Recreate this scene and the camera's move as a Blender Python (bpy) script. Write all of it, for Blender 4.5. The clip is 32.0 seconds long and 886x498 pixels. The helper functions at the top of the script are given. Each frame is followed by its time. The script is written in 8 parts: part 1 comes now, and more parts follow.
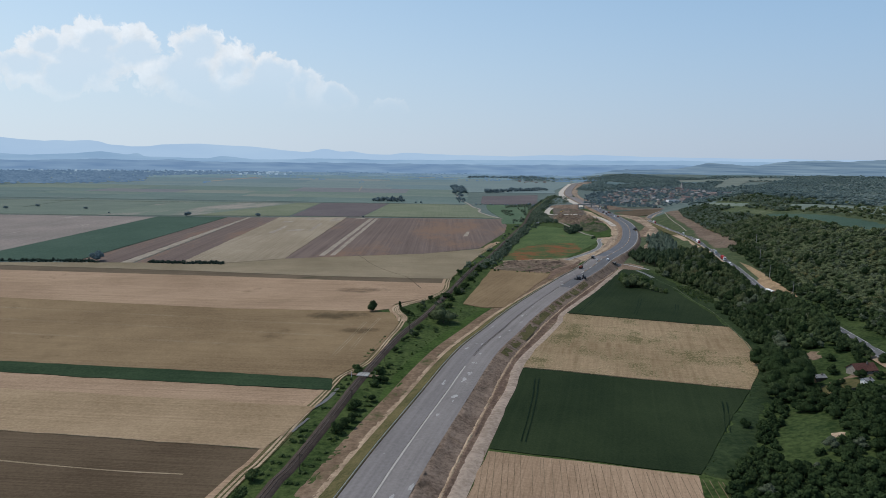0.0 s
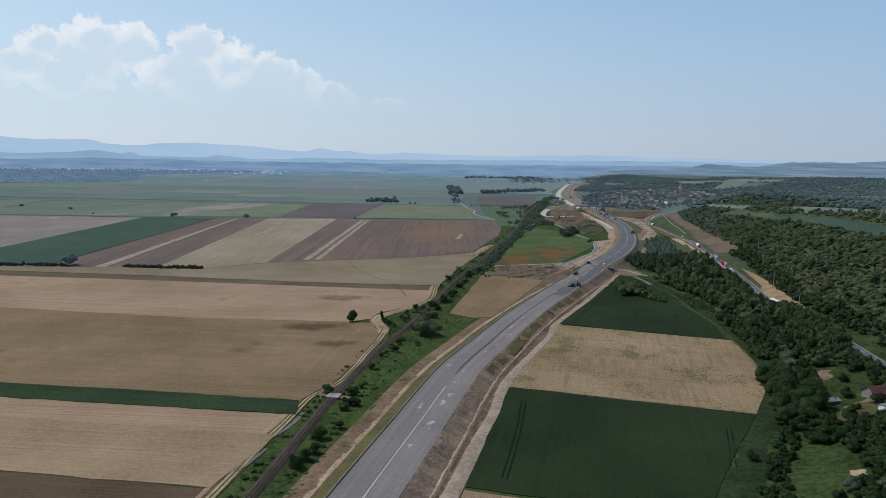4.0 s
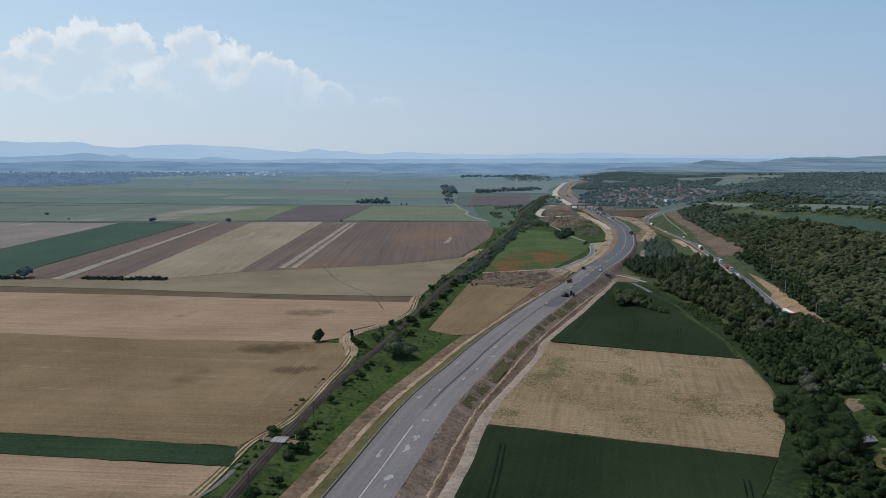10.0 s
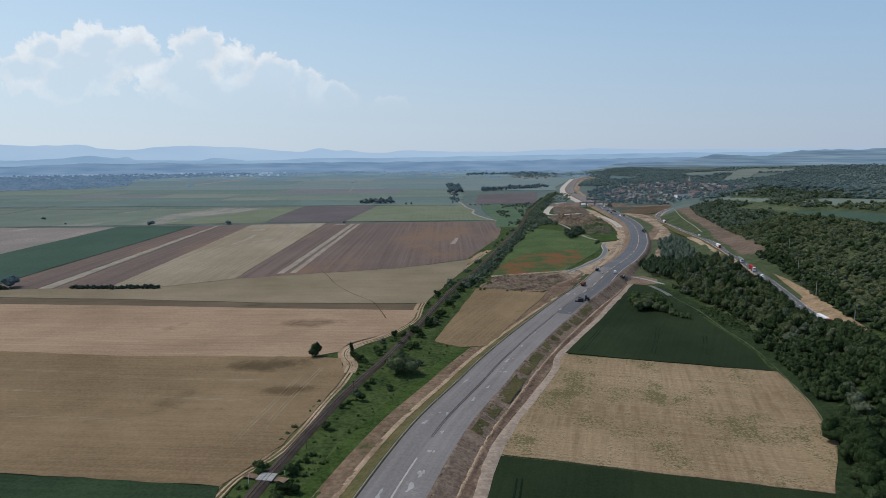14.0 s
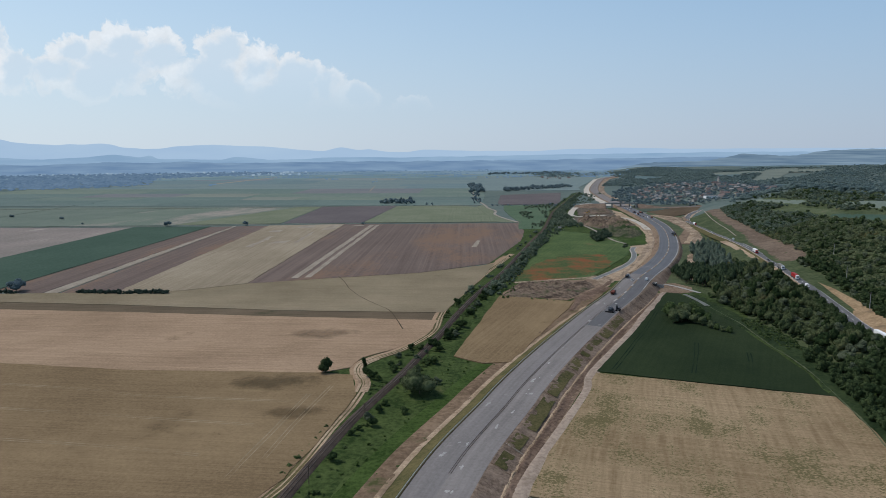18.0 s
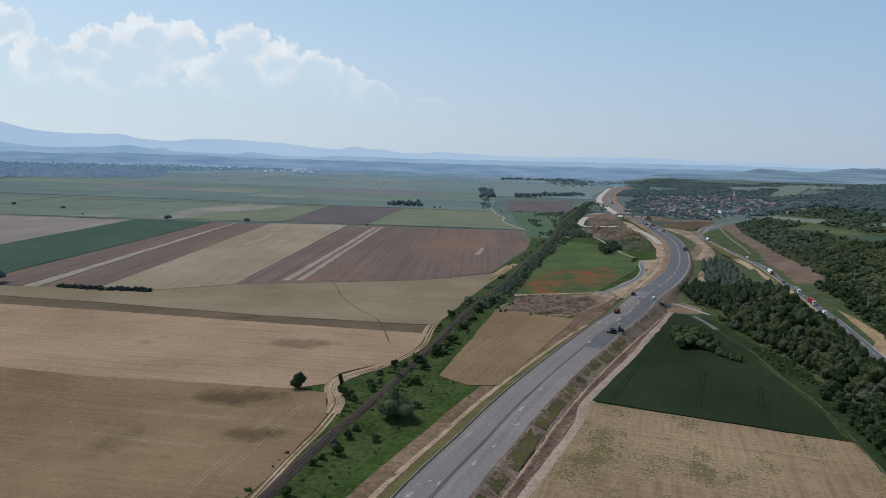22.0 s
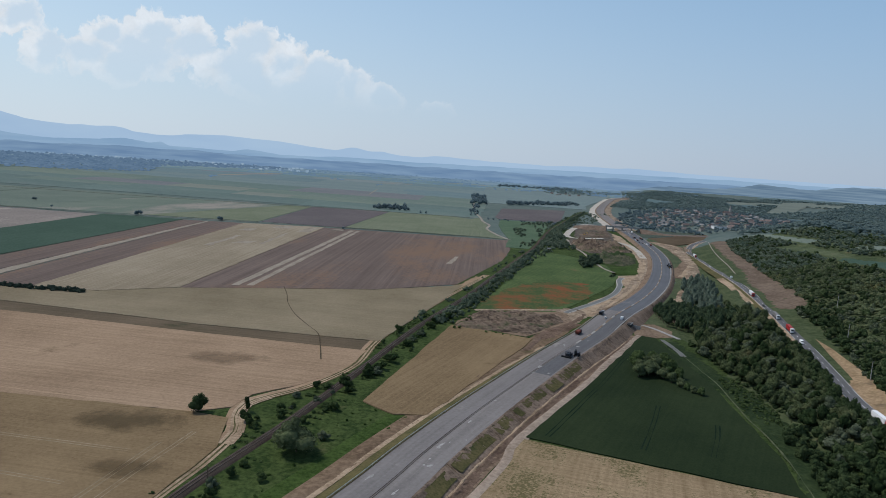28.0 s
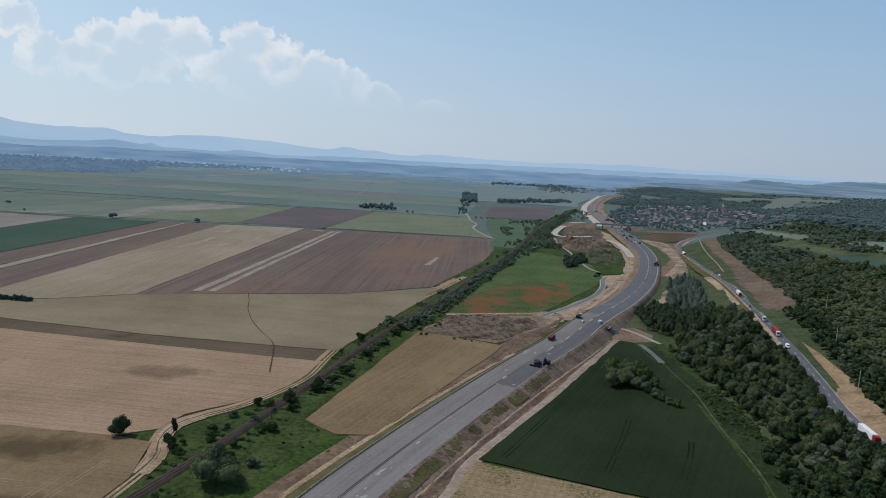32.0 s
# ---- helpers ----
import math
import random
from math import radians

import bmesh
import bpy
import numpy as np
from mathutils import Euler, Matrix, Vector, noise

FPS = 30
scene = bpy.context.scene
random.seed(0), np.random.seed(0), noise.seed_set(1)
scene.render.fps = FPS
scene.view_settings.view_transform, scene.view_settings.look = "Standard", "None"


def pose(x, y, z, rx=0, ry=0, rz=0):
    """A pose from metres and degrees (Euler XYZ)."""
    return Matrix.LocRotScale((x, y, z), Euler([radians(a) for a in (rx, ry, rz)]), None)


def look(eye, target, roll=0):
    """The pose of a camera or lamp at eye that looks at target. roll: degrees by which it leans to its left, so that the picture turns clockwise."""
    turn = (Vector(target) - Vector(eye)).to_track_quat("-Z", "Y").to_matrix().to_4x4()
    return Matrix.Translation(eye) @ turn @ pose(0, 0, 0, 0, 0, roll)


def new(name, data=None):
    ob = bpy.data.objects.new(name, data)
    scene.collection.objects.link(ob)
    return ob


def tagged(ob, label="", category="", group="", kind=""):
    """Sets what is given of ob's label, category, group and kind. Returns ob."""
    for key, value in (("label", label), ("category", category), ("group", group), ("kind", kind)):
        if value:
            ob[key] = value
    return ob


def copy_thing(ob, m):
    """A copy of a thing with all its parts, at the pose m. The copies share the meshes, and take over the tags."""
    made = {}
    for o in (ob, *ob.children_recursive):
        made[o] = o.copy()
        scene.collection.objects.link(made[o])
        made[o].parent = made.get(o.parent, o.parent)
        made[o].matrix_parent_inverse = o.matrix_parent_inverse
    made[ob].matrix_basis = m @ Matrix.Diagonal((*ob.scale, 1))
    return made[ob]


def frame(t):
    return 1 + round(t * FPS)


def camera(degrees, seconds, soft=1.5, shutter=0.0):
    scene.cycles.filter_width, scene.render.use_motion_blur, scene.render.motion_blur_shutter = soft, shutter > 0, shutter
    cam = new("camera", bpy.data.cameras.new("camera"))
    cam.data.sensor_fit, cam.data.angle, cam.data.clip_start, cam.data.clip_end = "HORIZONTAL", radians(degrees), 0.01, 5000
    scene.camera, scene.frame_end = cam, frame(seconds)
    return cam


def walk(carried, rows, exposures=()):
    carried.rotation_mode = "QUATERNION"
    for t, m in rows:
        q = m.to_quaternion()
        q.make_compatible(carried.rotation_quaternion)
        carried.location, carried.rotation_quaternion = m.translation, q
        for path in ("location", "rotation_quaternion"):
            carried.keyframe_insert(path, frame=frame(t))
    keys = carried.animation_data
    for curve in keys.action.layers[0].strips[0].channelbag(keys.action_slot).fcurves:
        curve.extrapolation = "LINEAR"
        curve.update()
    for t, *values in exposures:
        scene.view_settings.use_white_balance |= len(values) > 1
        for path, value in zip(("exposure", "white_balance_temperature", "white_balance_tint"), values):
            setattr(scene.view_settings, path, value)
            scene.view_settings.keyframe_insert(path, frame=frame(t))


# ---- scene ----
from mathutils import geometry

# ---- camera and its flight: seconds, x, y, z, tilt, yaw, roll ----
cam = camera(65.45, 32.0, soft=0.3)
PATH = [
    (0, 0.00, 0.00, 120.01, 82.307, -0.000, 0.947),
    (1, 1.99, 8.31, 120.60, 82.326, -0.062, 1.015),
    (2, 4.70, 16.27, 120.82, 82.302, -0.083, 1.028),
    (3, 7.45, 24.67, 120.84, 82.298, -0.084, 1.098),
    (3.5, 8.81, 28.61, 120.80, 82.294, -0.104, 1.105),
    (5.5, 13.64, 45.15, 120.56, 82.349, -0.191, 1.236),
    (6, 15.07, 49.71, 120.54, 82.365, -0.208, 1.230),
    (7, 18.60, 58.52, 120.76, 82.341, -0.188, 1.185),
    (8, 21.79, 67.31, 121.06, 82.326, -0.195, 1.076),
    (9, 23.84, 75.82, 121.34, 82.242, -0.334, 0.935),
    (10, 25.38, 84.73, 121.46, 82.207, -0.184, 0.488),
    (11, 26.13, 93.26, 121.27, 82.168, -0.017, 0.162),
    (12, 25.96, 101.58, 121.32, 82.133, 0.100, -0.088),
    (13, 25.76, 110.58, 121.32, 82.075, 0.214, -0.205),
    (14, 25.74, 119.48, 121.38, 82.033, 0.339, -0.314),
    (14.5, 25.45, 123.66, 121.38, 82.019, 0.384, -0.320),
    (16.5, 24.97, 139.05, 121.48, 82.017, 1.245, -0.367),
    (17, 25.32, 143.21, 121.58, 82.006, 1.535, -0.422),
    (18, 25.75, 152.58, 121.72, 81.979, 2.116, -0.263),
    (19, 26.97, 160.73, 121.63, 82.042, 2.624, 0.105),
    (20, 28.92, 168.63, 121.67, 82.090, 2.856, 0.570),
    (21, 32.49, 175.43, 122.24, 82.115, 3.027, 1.143),
    (22, 37.06, 183.05, 122.40, 82.188, 3.121, 1.950),
    (23, 42.09, 189.79, 122.58, 82.276, 3.185, 2.579),
    (24, 47.33, 196.42, 122.80, 82.343, 3.212, 3.137),
    (25, 52.98, 202.92, 123.07, 82.401, 3.247, 3.536),
    (25.5, 55.97, 206.30, 123.15, 82.457, 3.264, 3.738),
    (27.5, 67.86, 219.63, 123.26, 82.546, 3.245, 4.011),
    (28, 70.61, 222.95, 123.42, 82.553, 3.218, 4.013),
    (29, 76.53, 229.91, 123.62, 82.553, 3.220, 4.003),
    (30, 81.90, 237.10, 123.65, 82.506, 3.165, 3.924),
    (31, 87.00, 244.57, 123.78, 82.481, 3.111, 3.681),
    (32, 91.90, 252.45, 123.81, 82.436, 3.059, 3.404),
]
walk(cam, [(t, pose(x, y, z, tilt, 0, yaw) @ pose(0, 0, 0, 0, 0, roll)) for t, x, y, z, tilt, yaw, roll in PATH],
     exposures=[(0.0, 0.07, 6400, 10), (4.0, 0.03, 6400, 10), (9.0, -0.03, 6400, 10), (12.0, 0.0, 6400, 10), (17.0, 0.03, 6450, 10), (21.0, 0.04, 6450, 10), (25.0, -0.02, 6400, 10), (29.0, -0.04, 6380, 10), (32.0, -0.06, 6380, 10)])

# ---- world and sun ----
SUN_AZIMUTH, SUN_HEIGHT = radians(-72), radians(55)      # azimuth from +y towards +x
world = bpy.data.worlds.new("world")
scene.world = world
world.use_nodes = True
wt = world.node_tree
wt.nodes.clear()


def wnode(kind, **sets):
    n = wt.nodes.new(kind)
    for key, value in sets.items():
        n.inputs[key].default_value = value
    return n


def wmath(op, a, b=0.0, c=0.0):
    n = wt.nodes.new("ShaderNodeMath")
    n.operation = op
    for slot, v in enumerate((a, b, c)):
        if isinstance(v, (int, float)):
            n.inputs[slot].default_value = v
        else:
            wt.links.new(v, n.inputs[slot])
    return n.outputs[0]


sky = wt.nodes.new("ShaderNodeTexSky")
sky.sky_type, sky.sun_disc = "NISHITA", False
sky.sun_elevation, sky.sun_rotation = SUN_HEIGHT, SUN_AZIMUTH
sky.air_density, sky.dust_density, sky.ozone_density, sky.altitude = 1.0, 0.5, 2.5, 150
coords = wt.nodes.new("ShaderNodeTexCoord")
split = wt.nodes.new("ShaderNodeSeparateXYZ")
wt.links.new(coords.outputs["Generated"], split.inputs[0])
ahead = wmath("MAXIMUM", split.outputs[1], 0.05)
cu, cv = wmath("DIVIDE", split.outputs[0], ahead), wmath("DIVIDE", split.outputs[2], ahead)
plane = wt.nodes.new("ShaderNodeCombineXYZ")
wt.links.new(cu, plane.inputs[0])
wt.links.new(cv, plane.inputs[1])
curl = wnode("ShaderNodeTexNoise", Scale=17.0, Detail=4.0, Roughness=0.6)      # billows that push the heads about
wt.links.new(plane.outputs[0], curl.inputs["Vector"])
shove = wt.nodes.new("ShaderNodeVectorMath")
shove.operation = "MULTIPLY_ADD"
shove.inputs[1].default_value = (0.075, 0.055, 0.0)
wt.links.new(curl.outputs["Color"], shove.inputs[0])
wt.links.new(plane.outputs[0], shove.inputs[2])
pushed = wt.nodes.new("ShaderNodeSeparateXYZ")
wt.links.new(shove.outputs[0], pushed.inputs[0])
cu, cv_sharp = wmath("SUBTRACT", pushed.outputs[0], 0.0375), wmath("SUBTRACT", pushed.outputs[1], 0.0275)
puff = wnode("ShaderNodeTexNoise", Scale=32.0, Detail=9.0, Roughness=0.6)
wt.links.new(shove.outputs[0], puff.inputs["Vector"])
rag = wmath("MULTIPLY", wmath("SUBTRACT", puff.outputs[0], 0.5), 1.7)
# cumulus heads: centre across and up, half width, half height
body = None
for u, v, ru, rv in ((-0.572, 0.148, 0.036, 0.020), (-0.50, 0.152, 0.042, 0.031), (-0.445, 0.141, 0.038, 0.031), (-0.51, 0.118, 0.06, 0.036),
                     (-0.665, 0.118, 0.035, 0.026), (-0.598, 0.116, 0.036, 0.028), (-0.545, 0.100, 0.035, 0.028),
                     (-0.352, 0.142, 0.036, 0.032), (-0.302, 0.122, 0.038, 0.032), (-0.252, 0.110, 0.038, 0.030), (-0.205, 0.094, 0.034, 0.028),
                     (-0.155, 0.075, 0.030, 0.022), (-0.36, 0.100, 0.065, 0.036), (-0.27, 0.080, 0.08, 0.03), (-0.085, 0.058, 0.028, 0.014),
                     (-0.705, 0.165, 0.035, 0.026), (-0.77, 0.150, 0.045, 0.035)):
    du = wmath("DIVIDE", wmath("SUBTRACT", cu, u), ru)
    dv = wmath("DIVIDE", wmath("SUBTRACT", cv_sharp, v), rv)
    d = wmath("SUBTRACT", 1.0, wmath("SQRT", wmath("ADD", wmath("MULTIPLY", du, du), wmath("MULTIPLY", dv, dv))))
    body = d if body is None else wmath("SMOOTH_MAX", body, d, 0.2)
edge = wt.nodes.new("ShaderNodeMapRange")
edge.interpolation_type = "SMOOTHSTEP"
edge.inputs["From Min"].default_value, edge.inputs["From Max"].default_value = 0.0, 0.3
wt.links.new(wmath("ADD", wmath("ADD", body, 0.22), rag), edge.inputs["Value"])
fade = wt.nodes.new("ShaderNodeMapRange")
fade.interpolation_type = "SMOOTHSTEP"
fade.inputs["From Min"].default_value, fade.inputs["From Max"].default_value = 0.05, 0.14
fade.inputs["To Min"].default_value, fade.inputs["To Max"].default_value = 0.0, 0.78
wt.links.new(cv, fade.inputs["Value"])
cover = wmath("MULTIPLY", edge.outputs[0], fade.outputs[0])
tone = wt.nodes.new("ShaderNodeMapRange")
tone.inputs["From Min"].default_value, tone.inputs["From Max"].default_value = 0.3, 0.75
tone.inputs["To Min"].default_value, tone.inputs["To Max"].default_value = 0.78, 1.0
wt.links.new(puff.outputs[0], tone.inputs["Value"])
swell = wnode("ShaderNodeTexNoise", Scale=13.0, Detail=5.0, Roughness=0.55)
wt.links.new(plane.outputs[0], swell.inputs["Vector"])
deep = wt.nodes.new("ShaderNodeMapRange")
deep.interpolation_type = "SMOOTHSTEP"
deep.inputs["From Min"].default_value, deep.inputs["From Max"].default_value = 0.12, 0.7
deep.inputs["To Min"].default_value, deep.inputs["To Max"].default_value = 0.0, 0.95
wt.links.new(wmath("ADD", wmath("ADD", body, 0.1), wmath("MULTIPLY", wmath("SUBTRACT", swell.outputs[0], 0.5), 2.4)), deep.inputs["Value"])
milk = wt.nodes.new("ShaderNodeMapRange")          # the bright haze low over the horizon
milk.interpolation_type = "SMOOTHSTEP"
milk.inputs["From Min"].default_value, milk.inputs["From Max"].default_value = 0.0, 0.30
milk.inputs["To Min"].default_value, milk.inputs["To Max"].default_value = 0.9, 0.55
wt.links.new(split.outputs[2], milk.inputs["Value"])
SKY_STRENGTH = 0.118
skyc = wt.nodes.new("ShaderNodeVectorMath")
skyc.operation = "SCALE"
skyc.inputs[3].default_value = SKY_STRENGTH
wt.links.new(sky.outputs[0], skyc.inputs[0])
hazemix = wnode("ShaderNodeMix")
hazemix.data_type = "RGBA"
hazemix.inputs["B"].default_value = (0.545, 0.65, 0.77, 1)
side = wt.nodes.new("ShaderNodeMapRange")          # the haze is brighter on the sun's side
side.inputs["From Min"].default_value, side.inputs["From Max"].default_value = -0.55, 0.6
wt.links.new(split.outputs[0], side.inputs["Value"])
sidemix = wnode("ShaderNodeMix")
sidemix.data_type = "RGBA"
sidemix.inputs["A"].default_value, sidemix.inputs["B"].default_value = (0.585, 0.69, 0.79, 1), (0.375, 0.467, 0.60, 1)
wt.links.new(side.outputs[0], sidemix.inputs["Factor"])
lofty = wnode("ShaderNodeMix")                     # and bluer higher up
lofty.data_type = "RGBA"
lofty.inputs["A"].default_value, lofty.inputs["B"].default_value = (0.525, 0.695, 0.825, 1), (0.292, 0.485, 0.70, 1)
wt.links.new(side.outputs[0], lofty.inputs["Factor"])
climb = wt.nodes.new("ShaderNodeMapRange")
climb.inputs["From Min"].default_value, climb.inputs["From Max"].default_value = 0.02, 0.24
wt.links.new(split.outputs[2], climb.inputs["Value"])
vapour = wnode("ShaderNodeMix")
vapour.data_type = "RGBA"
wt.links.new(climb.outputs[0], vapour.inputs["Factor"])
wt.links.new(sidemix.outputs["Result"], vapour.inputs["A"])
wt.links.new(lofty.outputs["Result"], vapour.inputs["B"])
wt.links.new(vapour.outputs["Result"], hazemix.inputs["B"])
dome = wt.nodes.new("ShaderNodeMapRange")          # clear overhead
dome.inputs["From Min"].default_value, dome.inputs["From Max"].default_value = 0.3, 0.6
dome.inputs["To Min"].default_value, dome.inputs["To Max"].default_value = 1.0, 0.3
wt.links.new(split.outputs[2], dome.inputs["Value"])
wt.links.new(wmath("MULTIPLY", milk.outputs[0], dome.outputs[0]), hazemix.inputs["Factor"])
wt.links.new(skyc.outputs[0], hazemix.inputs["A"])
cloudc = wt.nodes.new("ShaderNodeVectorMath")
cloudc.operation = "SCALE"
cloudc.inputs[0].default_value = (0.90, 0.93, 0.96)
wt.links.new(tone.outputs[0], cloudc.inputs[3])
cloudmix = wnode("ShaderNodeMix")
cloudmix.data_type = "RGBA"
wt.links.new(cover, cloudmix.inputs["Factor"])
wt.links.new(hazemix.outputs["Result"], cloudmix.inputs["A"])
greymix = wnode("ShaderNodeMix")
greymix.data_type = "RGBA"
greymix.inputs["B"].default_value = (0.575, 0.69, 0.80, 1)
wt.links.new(deep.outputs[0], greymix.inputs["Factor"])
wt.links.new(cloudc.outputs[0], greymix.inputs["A"])
wt.links.new(greymix.outputs["Result"], cloudmix.inputs["B"])
back = wnode("ShaderNodeBackground", Strength=1.0)
wout = wt.nodes.new("ShaderNodeOutputWorld")
wt.links.new(cloudmix.outputs["Result"], back.inputs["Color"])
wt.links.new(back.outputs[0], wout.inputs["Surface"])

sun = new("sun", bpy.data.lights.new("sun", "SUN"))
sun.data.energy, sun.data.angle, sun.data.color = 2.6, radians(0.6), (1.0, 0.95, 0.87)
sd = Vector((math.sin(SUN_AZIMUTH) * math.cos(SUN_HEIGHT), math.cos(SUN_AZIMUTH) * math.cos(SUN_HEIGHT), math.sin(SUN_HEIGHT)))
sun.matrix_world = look(sd * 500, (0, 0, 0))

# ---- materials ----


def material(name, dark, light, scale=0.02, streak=0.0, fine=0.5, accent=None, accent_scale=0.02, accent_from=0.6, rough=0.9,
             bump=0.3, streak_scale=0.35, spec=0.03, metal=0.0, contrast=1.0, leaf=0.0, accent_rows=False, weeds=None, calm=1.0, accent_soft=0.14, uv=False, soft_edge=0.0, cross=False):
    """Two colours mixed by broad blotches, by streaks along the object's own x, and by fine grain; an accent in patches."""
    m = bpy.data.materials.new(name)
    m.use_nodes = True
    t = m.node_tree
    link = t.links.new
    b = t.nodes["Principled BSDF"]
    b.inputs["Roughness"].default_value = rough
    b.inputs["Metallic"].default_value = metal
    b.inputs["Specular IOR Level"].default_value = spec
    co = t.nodes.new("ShaderNodeTexCoord").outputs["UV" if uv else "Object"]

    def noise_of(vec, s, detail=4.0, roughness=0.55, stretch=None):
        if stretch:
            mp = t.nodes.new("ShaderNodeMapping")
            mp.inputs["Scale"].default_value = stretch
            link(vec, mp.inputs[0])
            vec = mp.outputs[0]
        n = t.nodes.new("ShaderNodeTexNoise")
        n.inputs["Scale"].default_value, n.inputs["Detail"].default_value, n.inputs["Roughness"].default_value = s, detail, roughness
        link(vec, n.inputs["Vector"])
        return n.outputs[0]

    def calc(op, a, c):
        n = t.nodes.new("ShaderNodeMath")
        n.operation = op
        for slot, v in enumerate((a, c)):
            if isinstance(v, (int, float)):
                n.inputs[slot].default_value = v
            else:
                link(v, n.inputs[slot])
        return n.outputs[0]

    total = calc("MULTIPLY", calc("SUBTRACT", noise_of(co, scale, 5.0, 0.6), 0.5), 2.2 * contrast)
    grain = noise_of(co, fine, 4.0, 0.65)
    total = calc("ADD", total, calc("MULTIPLY", calc("SUBTRACT", grain, 0.5), 2.6 * contrast * calm))
    if streak:
        rows = noise_of(co, streak_scale, 6.0, 0.7, (1.0, 0.06, 1.0) if cross else (0.010, 1.0, 1.0))
        total = calc("ADD", total, calc("MULTIPLY", calc("SUBTRACT", rows, 0.5), 2.5 * streak))
    if weeds:
        total = calc("ADD", total, calc("MULTIPLY", calc("SUBTRACT", noise_of(co, 0.5, 3.0, 0.6, (1.0, 0.04, 1.0)), 0.5), 1.6))
    total = calc("ADD", total, 0.5)
    ramp = t.nodes.new("ShaderNodeMix")
    ramp.data_type = "RGBA"
    ramp.clamp_factor = True
    ramp.inputs["A"].default_value, ramp.inputs["B"].default_value = (*dark, 1), (*light, 1)
    link(total, ramp.inputs["Factor"])
    colour = ramp.outputs["Result"]
    if accent:
        where = t.nodes.new("ShaderNodeMapRange")
        where.interpolation_type = "SMOOTHSTEP"
        where.inputs["From Min"].default_value, where.inputs["From Max"].default_value = accent_from, accent_from + accent_soft
        link(calc("ADD", noise_of(co, accent_scale, 6.0, 0.68, (0.35, 1.0, 1.0) if accent_rows else None), calc("MULTIPLY", calc("SUBTRACT", grain, 0.5), 0.25)), where.inputs["Value"])
        over = t.nodes.new("ShaderNodeMix")
        over.data_type = "RGBA"
        over.inputs["B"].default_value = (*accent, 1)
        link(where.outputs[0], over.inputs["Factor"])
        link(colour, over.inputs["A"])
        colour = over.outputs["Result"]
    if weeds:                                       # specks in broken rows, thick in some broad patches
        rows = noise_of(co, 1.3, 4.0, 0.7, (0.7, 1.0, 1.0))
        lanes = noise_of(co, 0.5, 3.0, 0.6, (1.0, 0.04, 1.0))
        broad = noise_of(co, 0.03, 4.0, 0.55)
        thick = calc("ADD", calc("MULTIPLY", rows, 0.9), calc("ADD", calc("MULTIPLY", lanes, 0.35), calc("MULTIPLY", broad, 0.85)))
        here = t.nodes.new("ShaderNodeMapRange")
        here.inputs["From Min"].default_value, here.inputs["From Max"].default_value = 1.05, 1.19
        here.inputs["To Max"].default_value = 0.8
        link(thick, here.inputs["Value"])
        over = t.nodes.new("ShaderNodeMix")
        over.data_type = "RGBA"
        over.inputs["B"].default_value = (*weeds, 1)
        link(here.outputs[0], over.inputs["Factor"])
        link(colour, over.inputs["A"])
        colour = over.outputs["Result"]
    link(colour, b.inputs["Base Color"])
    if bump:
        bp = t.nodes.new("ShaderNodeBump")
        bp.inputs["Strength"].default_value, bp.inputs["Distance"].default_value = bump, 0.5
        link(grain, bp.inputs["Height"])
        link(bp.outputs[0], b.inputs["Normal"])
    if leaf:
        b.inputs["Transmission Weight"].default_value = 0.0
        tr = t.nodes.new("ShaderNodeBsdfTranslucent")
        link(colour, tr.inputs["Color"])
        mix = t.nodes.new("ShaderNodeMixShader")
        mix.inputs[0].default_value = leaf
        link(b.outputs[0], mix.inputs[1])
        link(tr.outputs[0], mix.inputs[2])
        link(mix.outputs[0], t.nodes["Material Output"].inputs["Surface"])
    if soft_edge:                                   # a stain that thins out raggedly from its middle
        far = t.nodes.new("ShaderNodeVectorMath")
        far.operation = "LENGTH"
        flat = t.nodes.new("ShaderNodeMapping")
        flat.inputs["Scale"].default_value = (1, 1.7, 0)
        link(co, flat.inputs[0])
        link(flat.outputs[0], far.inputs[0])
        level_of = calc("ADD", calc("DIVIDE", far.outputs["Value"], soft_edge), calc("MULTIPLY", calc("SUBTRACT", noise_of(co, 0.06, 5.0, 0.6), 0.5), 1.7))
        gone = t.nodes.new("ShaderNodeMapRange")
        gone.interpolation_type = "SMOOTHSTEP"
        gone.inputs["From Min"].default_value, gone.inputs["From Max"].default_value = 0.1, 0.95
        gone.inputs["To Min"].default_value = 0.3
        link(level_of, gone.inputs["Value"])
        mix = t.nodes.new("ShaderNodeMixShader")
        link(gone.outputs[0], mix.inputs[0])
        link(b.outputs[0], mix.inputs[1])
        link(t.nodes.new("ShaderNodeBsdfTransparent").outputs[0], mix.inputs[2])
        link(mix.outputs[0], t.nodes["Material Output"].inputs["Surface"])
    return m


